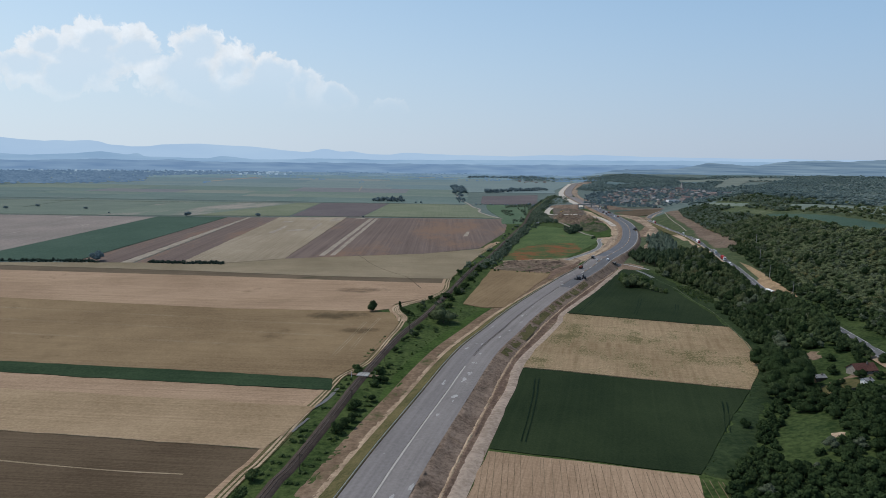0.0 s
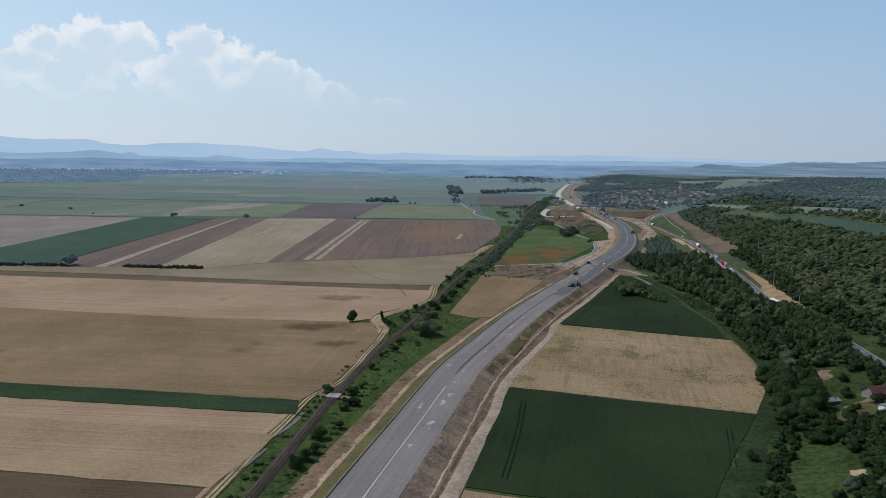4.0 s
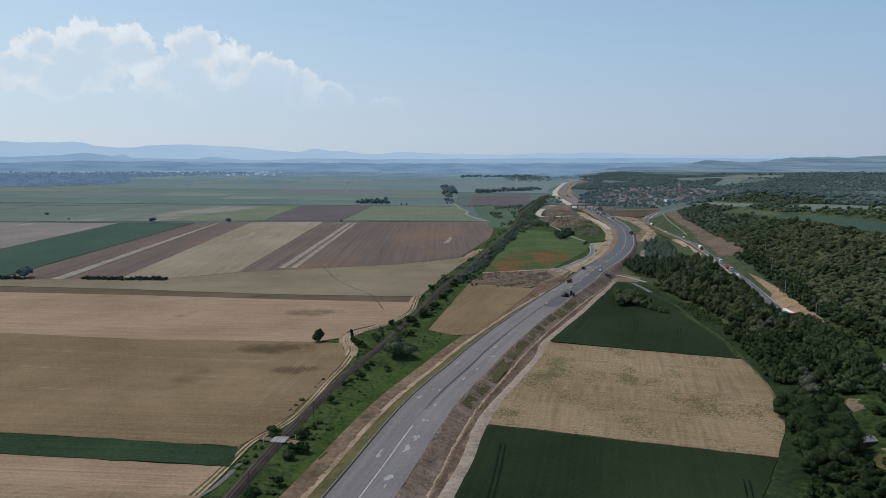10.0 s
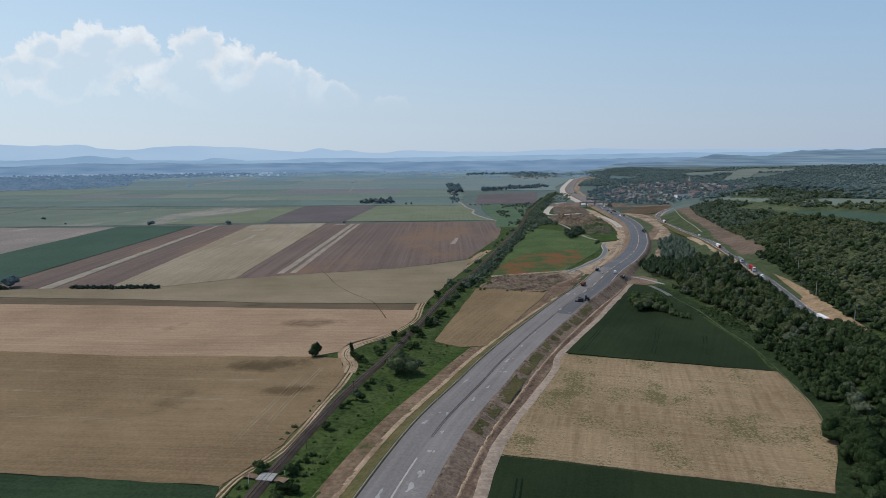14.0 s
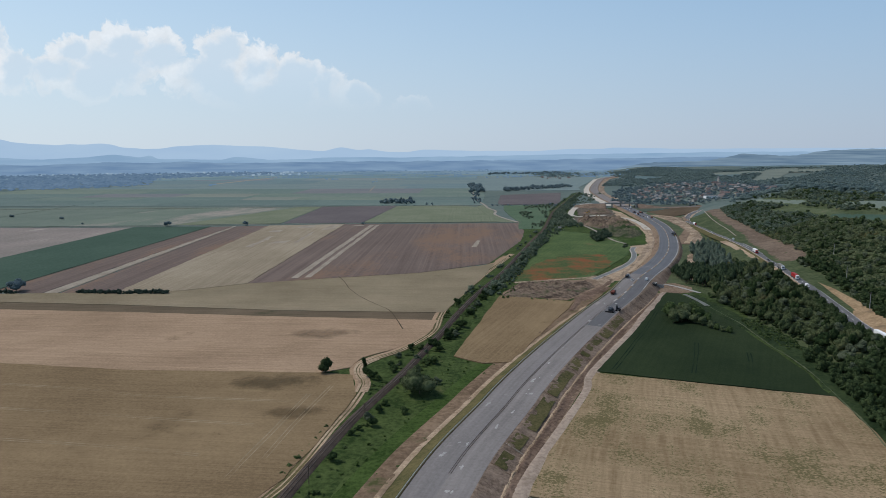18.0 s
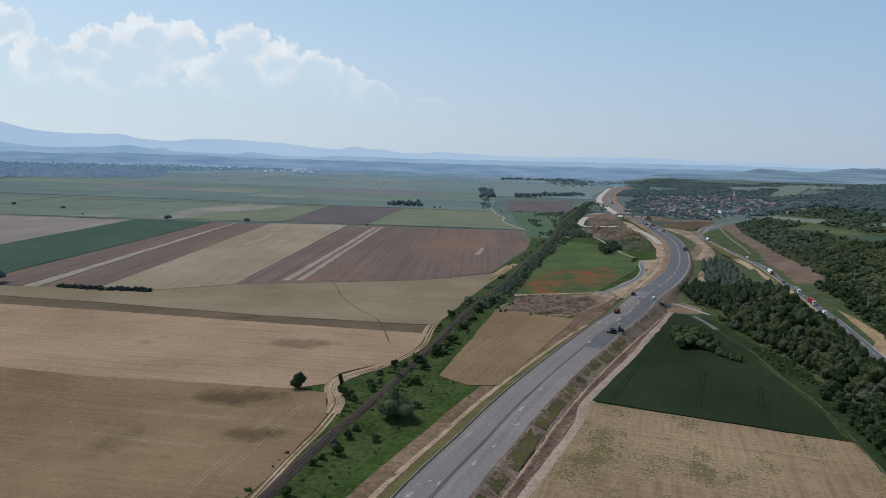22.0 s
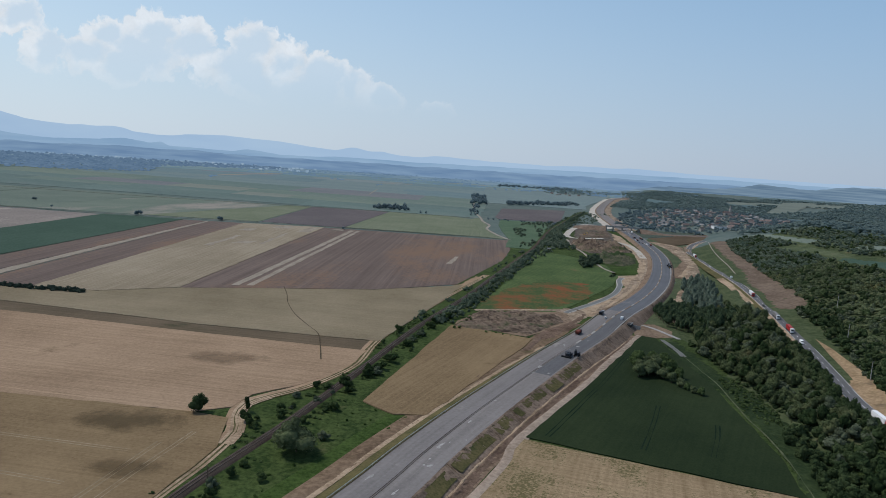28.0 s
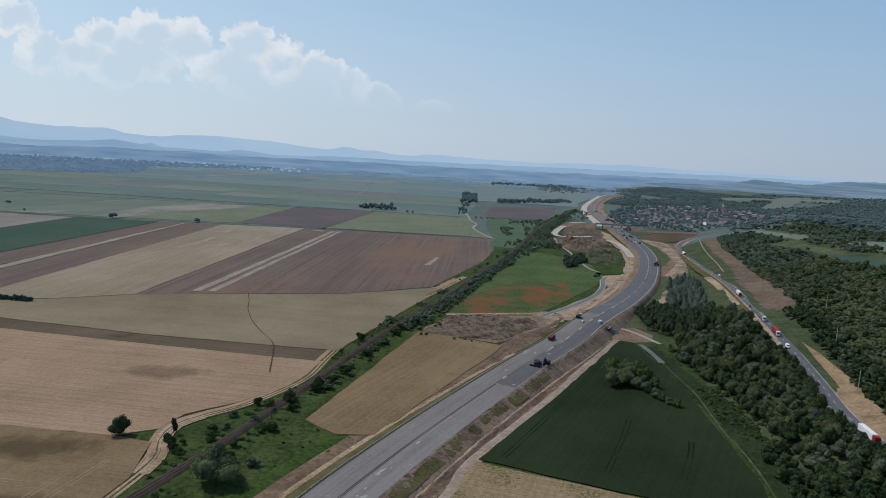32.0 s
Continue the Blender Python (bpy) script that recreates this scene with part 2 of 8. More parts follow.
M = dict(
    # plain, far_olive, far_green: haze is put into these paler, bluer colours
    plain=material("plain grass with haze tint", (0.082, 0.112, 0.104), (0.125, 0.152, 0.132), 0.006, 0, 0.06, (0.14, 0.145, 0.135), 0.008, 0.58),
    far_olive=material("hazed olive far grass", (0.12, 0.138, 0.086), (0.175, 0.188, 0.128), 0.012, 0.6, 0.3, (0.21, 0.20, 0.16), 0.012, 0.66),
    far_green=material("hazed green far grass", (0.11, 0.138, 0.112), (0.15, 0.176, 0.14), 0.01, 0.5, 0.3, (0.17, 0.165, 0.14), 0.008, 0.62, accent_rows=True),
    wheat=material("ripening wheat", (0.19, 0.132, 0.076), (0.335, 0.245, 0.152), 0.012, 0.6, 0.7, (0.162, 0.113, 0.063), 0.013, 0.6, streak_scale=1.1, calm=0.58),
    # paler than the near wheat: middle-distance haze is put into the colour
    wheat_mid=material("barley paled by haze", (0.195, 0.155, 0.105), (0.30, 0.25, 0.18), 0.006, 1.1, 0.4, (0.37, 0.325, 0.26), 0.012, 0.64, accent_rows=True, streak_scale=1.1, calm=0.45),
    wheat_olive=material("olive barley", (0.137, 0.094, 0.0515), (0.24, 0.170, 0.0965), 0.01, 0.6, 0.8, (0.113, 0.079, 0.043), 0.011, 0.58, streak_scale=1.1, calm=0.62),
    wheat_pale=material("pale stubble", (0.208, 0.140, 0.088), (0.36, 0.252, 0.166), 0.012, 0.85, 0.7, (0.19, 0.129, 0.08), 0.012, 0.58, streak_scale=1.1, calm=0.55),
    stubble_mid=material("bleached stubble", (0.20, 0.165, 0.125), (0.32, 0.275, 0.22), 0.03, 0.9, 0.4, (0.14, 0.115, 0.09), 0.03, 0.6, streak_scale=1.1, calm=0.45),
    wheat_weedy=material("thin wheat with weeds", (0.175, 0.122, 0.068), (0.335, 0.246, 0.151), 0.015, 0.7, 0.8, streak_scale=1.1, calm=0.4, weeds=(0.066, 0.066, 0.022)),
    # greyer than the near barley: haze is put into its colour
    wheat_dull=material("barley greyed by haze", (0.15, 0.12, 0.075), (0.255, 0.207, 0.138), 0.01, 0.6, 0.7, (0.29, 0.24, 0.165), 0.012, 0.62, accent_rows=True, streak_scale=1.1, calm=0.45),
    maize=material("dark green crop", (0.012, 0.0208, 0.0092), (0.0285, 0.041, 0.018), 0.012, 0.35, 1.2, (0.03, 0.041, 0.019), 0.02, 0.64, calm=0.6),
    teal=material("blue green crop", (0.04, 0.07, 0.05), (0.06, 0.094, 0.068), 0.008, 0.35, 0.4),
    crop_strip=material("deep green crop", (0.018, 0.033, 0.016), (0.036, 0.058, 0.028), 0.02, 0.5, 0.8),
    plough=material("ploughed earth", (0.066, 0.046, 0.028), (0.128, 0.094, 0.060), 0.012, 0.7, 0.7, (0.14, 0.104, 0.066), 0.02, 0.68, streak_scale=1.1, calm=0.45),
    # plough_far, plough_red: soil colours lightened and greyed to take in haze
    plough_far=material("dull dark tilth", (0.095, 0.082, 0.083), (0.135, 0.115, 0.112), 0.008, 0.6, 0.3),
    plough_red=material("brown ploughed earth", (0.102, 0.077, 0.066), (0.17, 0.128, 0.107), 0.006, 1.0, 0.25, (0.182, 0.118, 0.082), 0.006, 0.5, streak_scale=0.2, contrast=0.6, bump=0.2, accent_rows=True, calm=0.6),
    bare_hill=material("bare brown hill soil", (0.10, 0.072, 0.052), (0.185, 0.138, 0.102), 0.03, 0, 0.3, (0.065, 0.072, 0.035), 0.03, 0.62, bump=0.8),
    spoil=material("mottled dark spoil", (0.05, 0.046, 0.038), (0.17, 0.137, 0.11), 0.05, 0, 0.25, (0.042, 0.056, 0.026), 0.05, 0.54, bump=1.0),
    fallow=material("mouse grey fallow", (0.08, 0.062, 0.04), (0.15, 0.112, 0.075), 0.012, 1.0, 0.8, (0.06, 0.056, 0.03), 0.03, 0.56, accent_rows=True, streak_scale=1.1, calm=0.45),
    # soil colour lightened to take in the haze over the field
    pink=material("bare pinkish soil", (0.165, 0.145, 0.128), (0.255, 0.215, 0.188), 0.008, 0.7, 0.3, (0.37, 0.33, 0.29), 0.014, 0.6, accent_rows=True),
    grass=material("lush grass", (0.021, 0.040, 0.009), (0.060, 0.092, 0.025), 0.04, 0, 0.5, (0.085, 0.095, 0.034), 0.03, 0.6, bump=0.8),
    rough_grass=material("rough dark grass", (0.021, 0.038, 0.011), (0.066, 0.09, 0.029), 0.05, 0, 0.4, (0.085, 0.088, 0.038), 0.04, 0.62, bump=1.0),
    poppy=material("poppy meadow", (0.042, 0.070, 0.026), (0.092, 0.125, 0.048), 0.02, 0.5, 0.4, (0.13, 0.10, 0.05), 0.022, 0.6, streak_scale=0.3),
    verge=material("yellowing verge", (0.06, 0.058, 0.024), (0.13, 0.108, 0.05), 0.06, 0, 0.7, (0.045, 0.056, 0.022), 0.08, 0.56),
    dirt=material("bare brown earth", (0.118, 0.08, 0.054), (0.26, 0.188, 0.133), 0.04, 0, 0.4, (0.088, 0.062, 0.043), 0.04, 0.56, bump=0.9),
    dirt_weedy=material("weedy brown earth", (0.108, 0.072, 0.046), (0.225, 0.158, 0.105), 0.035, 0, 0.35, (0.062, 0.066, 0.026), 0.04, 0.57, bump=0.8),
    sand=material("sandy earth", (0.225, 0.16, 0.104), (0.43, 0.325, 0.225), 0.05, 0, 0.7, (0.16, 0.112, 0.074), 0.04, 0.56, bump=0.6),
    gravel=material("pale gravel", (0.19, 0.162, 0.13), (0.37, 0.33, 0.28), 0.08, 0, 1.0, (0.17, 0.135, 0.10), 0.05, 0.6),
    slope=material("grey brown embankment", (0.108, 0.077, 0.056), (0.25, 0.185, 0.14), 0.06, 0.5, 0.6, (0.066, 0.05, 0.037), 0.10, 0.58, bump=1.0, streak_scale=0.35, cross=True, uv=True),
    asphalt=material("new asphalt", (0.154, 0.141, 0.134), (0.226, 0.206, 0.195), 0.03, 0.9, 0.6, (0.30, 0.272, 0.245), 0.035, 0.6, rough=0.9, spec=0.0, bump=0.05, streak_scale=0.3, uv=True, contrast=0.6),
    # dark because freshly laid; the bluish cast is haze put into the colour
    asphalt_dark=material("fresh dark asphalt", (0.096, 0.099, 0.108), (0.142, 0.145, 0.154), 0.03, 0.9, 0.6, (0.18, 0.174, 0.17), 0.03, 0.6, rough=0.8, bump=0.05, streak_scale=0.3, uv=True, contrast=0.6),
    road=material("worn asphalt", (0.10, 0.098, 0.10), (0.145, 0.143, 0.145), 0.05, 0.8, 0.5, rough=0.85, bump=0.05, uv=True),
    paint=material("road paint", (0.62, 0.62, 0.6), (0.8, 0.8, 0.78), 0.2, 0, 1.0, rough=0.6, bump=0),
    concrete=material("dusty concrete", (0.25, 0.24, 0.225), (0.36, 0.35, 0.33), 0.1, 0, 0.8),
    ballast=material("rail ballast", (0.044, 0.033, 0.027), (0.09, 0.069, 0.056), 0.1, 0.8, 1.8, bump=0.6, uv=True),
    steel=material("rusty rail steel", (0.10, 0.07, 0.055), (0.16, 0.13, 0.11), 0.3, 0, 2.0, rough=0.5, metal=0.7),
    water=material("muddy water", (0.105, 0.102, 0.09), (0.15, 0.145, 0.128), 0.05, 0, 0.3, rough=0.55, spec=0.18, bump=0),
    leaf=material("broad leaves", (0.042, 0.07, 0.026), (0.118, 0.155, 0.062), 0.10, 0, 0.5, bump=0, leaf=0.3),
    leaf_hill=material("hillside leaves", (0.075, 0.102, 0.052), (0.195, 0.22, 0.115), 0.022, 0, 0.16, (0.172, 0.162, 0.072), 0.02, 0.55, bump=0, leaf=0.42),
    leaf_dark=material("dark leaves", (0.020, 0.036, 0.015), (0.052, 0.078, 0.031), 0.1, 0, 0.4, bump=0, leaf=0.25),
    leaf_deep=material("deep green leaves", (0.033, 0.054, 0.024), (0.085, 0.115, 0.05), 0.03, 0, 0.2, bump=0, leaf=0.3),
    leaf_grey=material("silvery leaves", (0.065, 0.085, 0.052), (0.145, 0.165, 0.105), 0.12, 0, 0.7, bump=0, leaf=0.2),
    # paler and bluer than real foliage: distance haze is put into the colour
    leaf_far=material("distant leaves with haze", (0.135, 0.188, 0.185), (0.225, 0.283, 0.256), 0.006, 0, 0.05, bump=0, leaf=0.5),
    leaf_olive=material("olive leaves", (0.062, 0.084, 0.04), (0.15, 0.175, 0.088), 0.12, 0, 0.7, bump=0, leaf=0.25),
    leaf_hedge=material("dusky hedge leaves", (0.035, 0.052, 0.042), (0.06, 0.082, 0.06), 0.1, 0, 0.6, bump=0, leaf=0.18),
    reed=material("rank weeds", (0.036, 0.054, 0.02), (0.082, 0.105, 0.042), 0.05, 0, 0.5, bump=0, leaf=0.3),
    bark=material("bark", (0.06, 0.045, 0.035), (0.12, 0.095, 0.07), 0.5, 0, 3.0, bump=0.6),
    white=material("white paint", (0.7, 0.7, 0.7), (0.8, 0.8, 0.8), 0.5, 0, 2.0, rough=0.4, bump=0),
    render_wall=material("house plaster", (0.34, 0.31, 0.27), (0.45, 0.42, 0.37), 0.1, 0, 0.6),
    tiles=material("weathered red roof tiles", (0.125, 0.095, 0.088), (0.20, 0.15, 0.138), 0.2, 0, 1.5),
)

M["patchy"] = material("green field with bare patches", (0.115, 0.145, 0.115), (0.16, 0.185, 0.145), 0.01, 0.5, 0.3, (0.27, 0.235, 0.20), 0.006, 0.5, accent_rows=True)
M["margin"] = material("dull weedy margin", (0.05, 0.065, 0.05), (0.09, 0.105, 0.08), 0.05, 0, 0.4)
# far crops and grass: their base colours take in the haze of distance
M["teal_far"] = material("distant green crop blued by haze", (0.082, 0.125, 0.128), (0.11, 0.152, 0.15), 0.01, 0.4, 0.2)
M["far_tan"] = material("distant tan stubble with haze", (0.128, 0.152, 0.128), (0.172, 0.188, 0.155), 0.01, 0.4, 0.2, (0.12, 0.15, 0.125), 0.01, 0.6)
M["far_lush"] = material("hazed lush far grass", (0.06, 0.098, 0.058), (0.10, 0.14, 0.085), 0.02, 0, 0.3, (0.10, 0.12, 0.075), 0.02, 0.6)
M["poppies"] = material("dense poppies", (0.044, 0.07, 0.027), (0.080, 0.108, 0.042), 0.03, 0, 0.5, (0.185, 0.068, 0.032), 0.03, 0.41, accent_soft=0.26)
M["dusting"] = material("pale dust", (0.31, 0.29, 0.26), (0.43, 0.405, 0.365), 0.5, 0, 1.5)
M["old_plaster"] = material("grey old plaster", (0.20, 0.18, 0.155), (0.29, 0.265, 0.23), 0.2, 0, 1.0)
M["verge_green"] = material("weedy green ground", (0.05, 0.068, 0.036), (0.10, 0.115, 0.062), 0.03, 0, 0.3, (0.15, 0.12, 0.085), 0.03, 0.6)
M["hill_grass"] = material("rough hill grass", (0.034, 0.05, 0.022), (0.085, 0.10, 0.05), 0.04, 0, 0.3, (0.12, 0.11, 0.06), 0.03, 0.6, bump=1.0)
M["pale_track"] = material("pale pinkish track", (0.205, 0.157, 0.12), (0.35, 0.278, 0.218), 0.06, 0, 0.5, (0.21, 0.17, 0.13), 0.06, 0.6)
M["stubble_row"] = material("trodden stubble row", (0.13, 0.092, 0.058), (0.21, 0.155, 0.10), 0.06, 0, 0.4)
M["reed_bed"] = material("dense reeds", (0.014, 0.025, 0.011), (0.036, 0.053, 0.022), 0.05, 0, 0.35, (0.05, 0.064, 0.028), 0.04, 0.62, bump=1.0)
M["cottage_tiles"] = material("dark red roof tiles", (0.085, 0.04, 0.032), (0.14, 0.07, 0.056), 0.2, 0, 1.5)
M["pale_weeds"] = material("pale trodden weeds", (0.045, 0.06, 0.03), (0.12, 0.13, 0.075), 0.12, 0, 0.5)
M["leaf_silver"] = material("silvery poplar leaves", (0.095, 0.135, 0.10), (0.21, 0.25, 0.19), 0.08, 0, 0.5, bump=0, leaf=0.3)
M["leaf_mid"] = material("belt broadleaves", (0.05, 0.073, 0.034), (0.135, 0.158, 0.075), 0.03, 0, 0.2, (0.125, 0.118, 0.058), 0.03, 0.58, bump=0, leaf=0.35)
# haze over the far tree rows is put into this leaf colour
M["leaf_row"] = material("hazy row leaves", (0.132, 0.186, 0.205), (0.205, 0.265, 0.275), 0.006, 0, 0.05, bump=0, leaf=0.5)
M["leaf_trees"] = material("dark clump leaves", (0.045, 0.068, 0.045), (0.105, 0.135, 0.085), 0.05, 0, 0.3, bump=0, leaf=0.3)
# belt and ridge leaves carry a bluish tint for the haze before them
M["leaf_belt"] = material("belt leaves with haze tint", (0.078, 0.112, 0.078), (0.195, 0.232, 0.158), 0.02, 0, 0.16, bump=0, leaf=0.42)
M["leaf_ridge"] = material("ridge leaves with haze tint", (0.09, 0.128, 0.098), (0.195, 0.235, 0.165), 0.012, 0, 0.1, bump=0, leaf=0.45)
M["earthworks"] = material("churned earth with sand and weeds", (0.062, 0.046, 0.035), (0.215, 0.16, 0.118), 0.03, 0, 0.22, (0.048, 0.056, 0.028), 0.03, 0.50, bump=1.2, contrast=1.35)
M["works_sand"] = material("trampled works sand", (0.14, 0.10, 0.07), (0.37, 0.285, 0.205), 0.03, 0, 0.35, (0.12, 0.085, 0.06), 0.04, 0.55, bump=1.0, contrast=1.1)
M["garden_grass"] = material("garden grass", (0.017, 0.031, 0.010), (0.055, 0.076, 0.026), 0.05, 0, 0.4, (0.075, 0.078, 0.036), 0.04, 0.62, bump=1.0)
M["asphalt_fresh"] = material("newest asphalt", (0.092, 0.09, 0.093), (0.138, 0.134, 0.136), 0.03, 0.9, 0.6, (0.17, 0.16, 0.155), 0.03, 0.62, rough=0.8, bump=0.05, streak_scale=0.3, uv=True, contrast=0.6)
M["weedy_mound"] = material("weedy spoil mound", (0.04, 0.048, 0.028), (0.125, 0.115, 0.078), 0.05, 0, 0.3, (0.036, 0.055, 0.024), 0.04, 0.5, bump=1.2)
M["leaf_pine"] = material("dark conifer needles", (0.036, 0.058, 0.032), (0.085, 0.116, 0.062), 0.1, 0, 0.4, bump=0, leaf=0.2)
M["dirt_dark"] = material("dark churned earth", (0.088, 0.058, 0.042), (0.185, 0.128, 0.093), 0.05, 0, 0.6, (0.24, 0.175, 0.125), 0.06, 0.62, bump=1.0)
M["orange_sand"] = material("orange sand", (0.20, 0.135, 0.075), (0.36, 0.255, 0.155), 0.08, 0, 0.5, (0.15, 0.11, 0.07), 0.07, 0.56, bump=1.0)
M["pale_sand"] = material("pale dry sand", (0.36, 0.32, 0.265), (0.48, 0.44, 0.38), 0.05, 0.3, 0.8)

# ---- the plan ----
K = 1.143          # metres to one unit of the plan


def mesh(name, verts, faces, mat, parent=None, label="", smooth=False):
    me = bpy.data.meshes.new(name)
    verts = np.asarray(verts, dtype=np.float32).reshape(-1, 3)
    if isinstance(faces, np.ndarray):
        n, k = faces.shape
        me.vertices.add(len(verts))
        me.vertices.foreach_set("co", verts.ravel())
        me.loops.add(n * k)
        me.loops.foreach_set("vertex_index", faces.astype(np.int32).ravel())
        me.polygons.add(n)
        me.polygons.foreach_set("loop_start", np.arange(0, n * k, k, dtype=np.int32))
        me.update(calc_edges=True)
    else:
        me.from_pydata(verts.tolist(), [], faces)
        me.update()
    if smooth:
        me.polygons.foreach_set("use_smooth", [True] * len(me.polygons))
    me.materials.append(mat)
    ob = new(name, me)
    if parent:
        ob.parent = parent
    if label:
        ob["label"] = label
    return ob


def ss(a, b, x):
    x = np.clip((np.asarray(x, float) - a) / (b - a), 0, 1)
    return x * x * (3 - 2 * x)


FOOT = np.array([(60, -200), (80, 100), (112, 244), (150, 301), (167, 354), (190, 430), (200, 560), (212, 650), (228, 750), (262, 850),
                 (298, 950), (330, 1100), (385, 1300), (470, 1500), (480, 1900), (520, 2300), (600, 2700), (900, 5200)], float) * K


def height(x, y):
    """Ground height: a flat plain, and the hills that rise east of their foot."""
    x, y = np.asarray(x, float), np.asarray(y, float)
    d = x - np.interp(y, FOOT[:, 1], FOOT[:, 0])
    vale = 1 - 0.72 * ss(1350 * K, 1650 * K, y) * (1 - ss(2150 * K, 2700 * K, y))
    roll = np.sin(x * 0.011 + 1.3) * np.sin(y * 0.0083 + 0.4) + 0.5 * np.sin(x * 0.023 + y * 0.017)
    low_end = 1 - 0.42 * ss(2100 * K, 2650 * K, y)
    return low_end * (10.5 * ss(0, 50, d) + vale * (40 * ss(45, 235, d) + 4 * roll * ss(120, 320, d)) + 26 * ss(450, 1500, d) * (0.35 + 0.65 * vale))


def spline(points, step=6.0):
    """A smooth line through points of the plan, in metres."""
    p = np.array(points, float) * K
    p = np.vstack([2 * p[0] - p[1], p, 2 * p[-1] - p[-2]])
    out = []
    for i in range(1, len(p) - 2):
        a, b, c, d = p[i - 1:i + 3]
        n = max(2, int(np.linalg.norm(c - b) / step))
        t = np.linspace(0, 1, n, endpoint=False)[:, None]
        out.append(0.5 * (2 * b + (c - a) * t + (2 * a - 5 * b + 4 * c - d) * t ** 2 + (3 * b - a - 3 * c + d) * t ** 3))
    return np.vstack(out + [p[-2:-1]])


def sides(line):
    t = np.gradient(line[:, :2], axis=0)
    t /= np.linalg.norm(t, axis=1, keepdims=True)
    return np.stack([t[:, 1], -t[:, 0]], 1)          # to the right of the way


def cut(line, a, b):
    """The stretch of a line between two values of plan y."""
    keep = (line[:, 1] >= a * K) & (line[:, 1] <= b * K)
    return line[keep]


def level(line, z):
    return np.full(len(line), z) if np.isscalar(z) else np.asarray(z)


def ribbon(name, line, profile, mat, wobble=0.0, seed=1, parent=None, label="", kind="structure", smooth=True):
    """A strip along a line; profile: (offset to the right, height) across it. Heights are numbers or one value for each station."""
    rng = np.random.default_rng(seed)
    s = sides(line)
    cols = []
    for k, (off, z) in enumerate(profile):
        o = off + (np.convolve(rng.normal(0, wobble, len(line) + 4), np.ones(5) / 5, "valid") if wobble and k in (0, len(profile) - 1) else 0)
        xy = line[:, :2] + s * np.reshape(o * np.ones(len(line)), (-1, 1))
        cols.append(np.column_stack([xy, level(line, z)]))
    v = np.stack(cols, 1)
    n, k = v.shape[:2]
    i = np.arange(n * k).reshape(n, k)
    f = np.stack([i[:-1, :-1], i[:-1, 1:], i[1:, 1:], i[1:, :-1]], -1).reshape(-1, 4)
    ob = mesh(name, v.reshape(-1, 3), f, mat, parent, label, smooth)
    run = np.concatenate([[0], np.cumsum(np.linalg.norm(np.diff(line[:, :2], axis=0), axis=1))])
    across = np.array([np.mean(off) for off, _ in profile], float)
    uv = np.stack([np.repeat(run[:, None], k, 1), np.repeat(across[None], n, 0)], -1).reshape(-1, 2)
    ob.data.uv_layers.new(name="along").data.foreach_set("uv", uv[f.ravel()].astype(np.float32).ravel())
    if not parent:
        tagged(ob, label, kind=kind)
    return ob


def rough(name, line, profile, mat, amp, seed, label, cols=3, step=1.6, gully=0.0, kind="structure"):
    """An uneven strip of churned earth along a line; profile: (offset, height at each station), clods and gullies added."""
    rng = np.random.default_rng(seed)
    run = np.concatenate([[0], np.cumsum(np.linalg.norm(np.diff(line[:, :2], axis=0), axis=1))])
    at = np.arange(0, run[-1], step)
    s = sides(line)
    xy = np.column_stack([np.interp(at, run, line[:, k]) for k in (0, 1)])
    nx = np.column_stack([np.interp(at, run, s[:, k]) for k in (0, 1)])
    offs, zs = [], []
    for (o0, z0), (o1, z1) in zip(profile, profile[1:]):
        for f in np.linspace(0, 1, cols, endpoint=False):
            offs.append(o0 + (o1 - o0) * f)
            zs.append(np.interp(at, run, level(line, z0)) * (1 - f) + np.interp(at, run, level(line, z1)) * f)
    offs.append(profile[-1][0])
    zs.append(np.interp(at, run, level(line, profile[-1][1])))
    n, k = len(at), len(offs)
    broad = np.repeat(np.repeat(rng.normal(size=(n // 5 + 2, k // 2 + 2)), 5, 0), 2, 1)[:n, :k]
    broad = (broad + np.roll(broad, 2, 0) + np.roll(broad, 1, 1)) / 2.0
    lump = 0.55 * rng.normal(size=(n, k)) + 0.6 * broad
    cutting = np.clip(np.convolve(rng.normal(size=n + 2), np.ones(3) / 2, "valid"), 0, 2)[:, None] * np.sin(np.linspace(0.15, np.pi - 0.15, k))[None]
    calm = np.ones(k)
    calm[0] = 0.0
    calm[-1] = 0.3
    z = np.stack(zs, 1) + (amp * lump - gully * cutting) * calm
    o = np.array(offs)[None] + rng.normal(0, 0.22, (n, k)) * calm
    v = np.stack([xy[:, None, 0] + nx[:, None, 0] * o, xy[:, None, 1] + nx[:, None, 1] * o, z], -1)
    i = np.arange(n * k).reshape(n, k)
    f = np.stack([i[:-1, :-1], i[:-1, 1:], i[1:, 1:], i[1:, :-1]], -1).reshape(-1, 4)
    ob = mesh(name, v.reshape(-1, 3), f, mat, None, "", True)
    uv = np.stack([np.repeat(at[:, None], k, 1), np.repeat(np.array(offs)[None], n, 0)], -1).reshape(-1, 2)
    ob.data.uv_layers.new(name="along").data.foreach_set("uv", uv[f.ravel()].astype(np.float32).ravel())
    return tagged(ob, label, kind=kind)


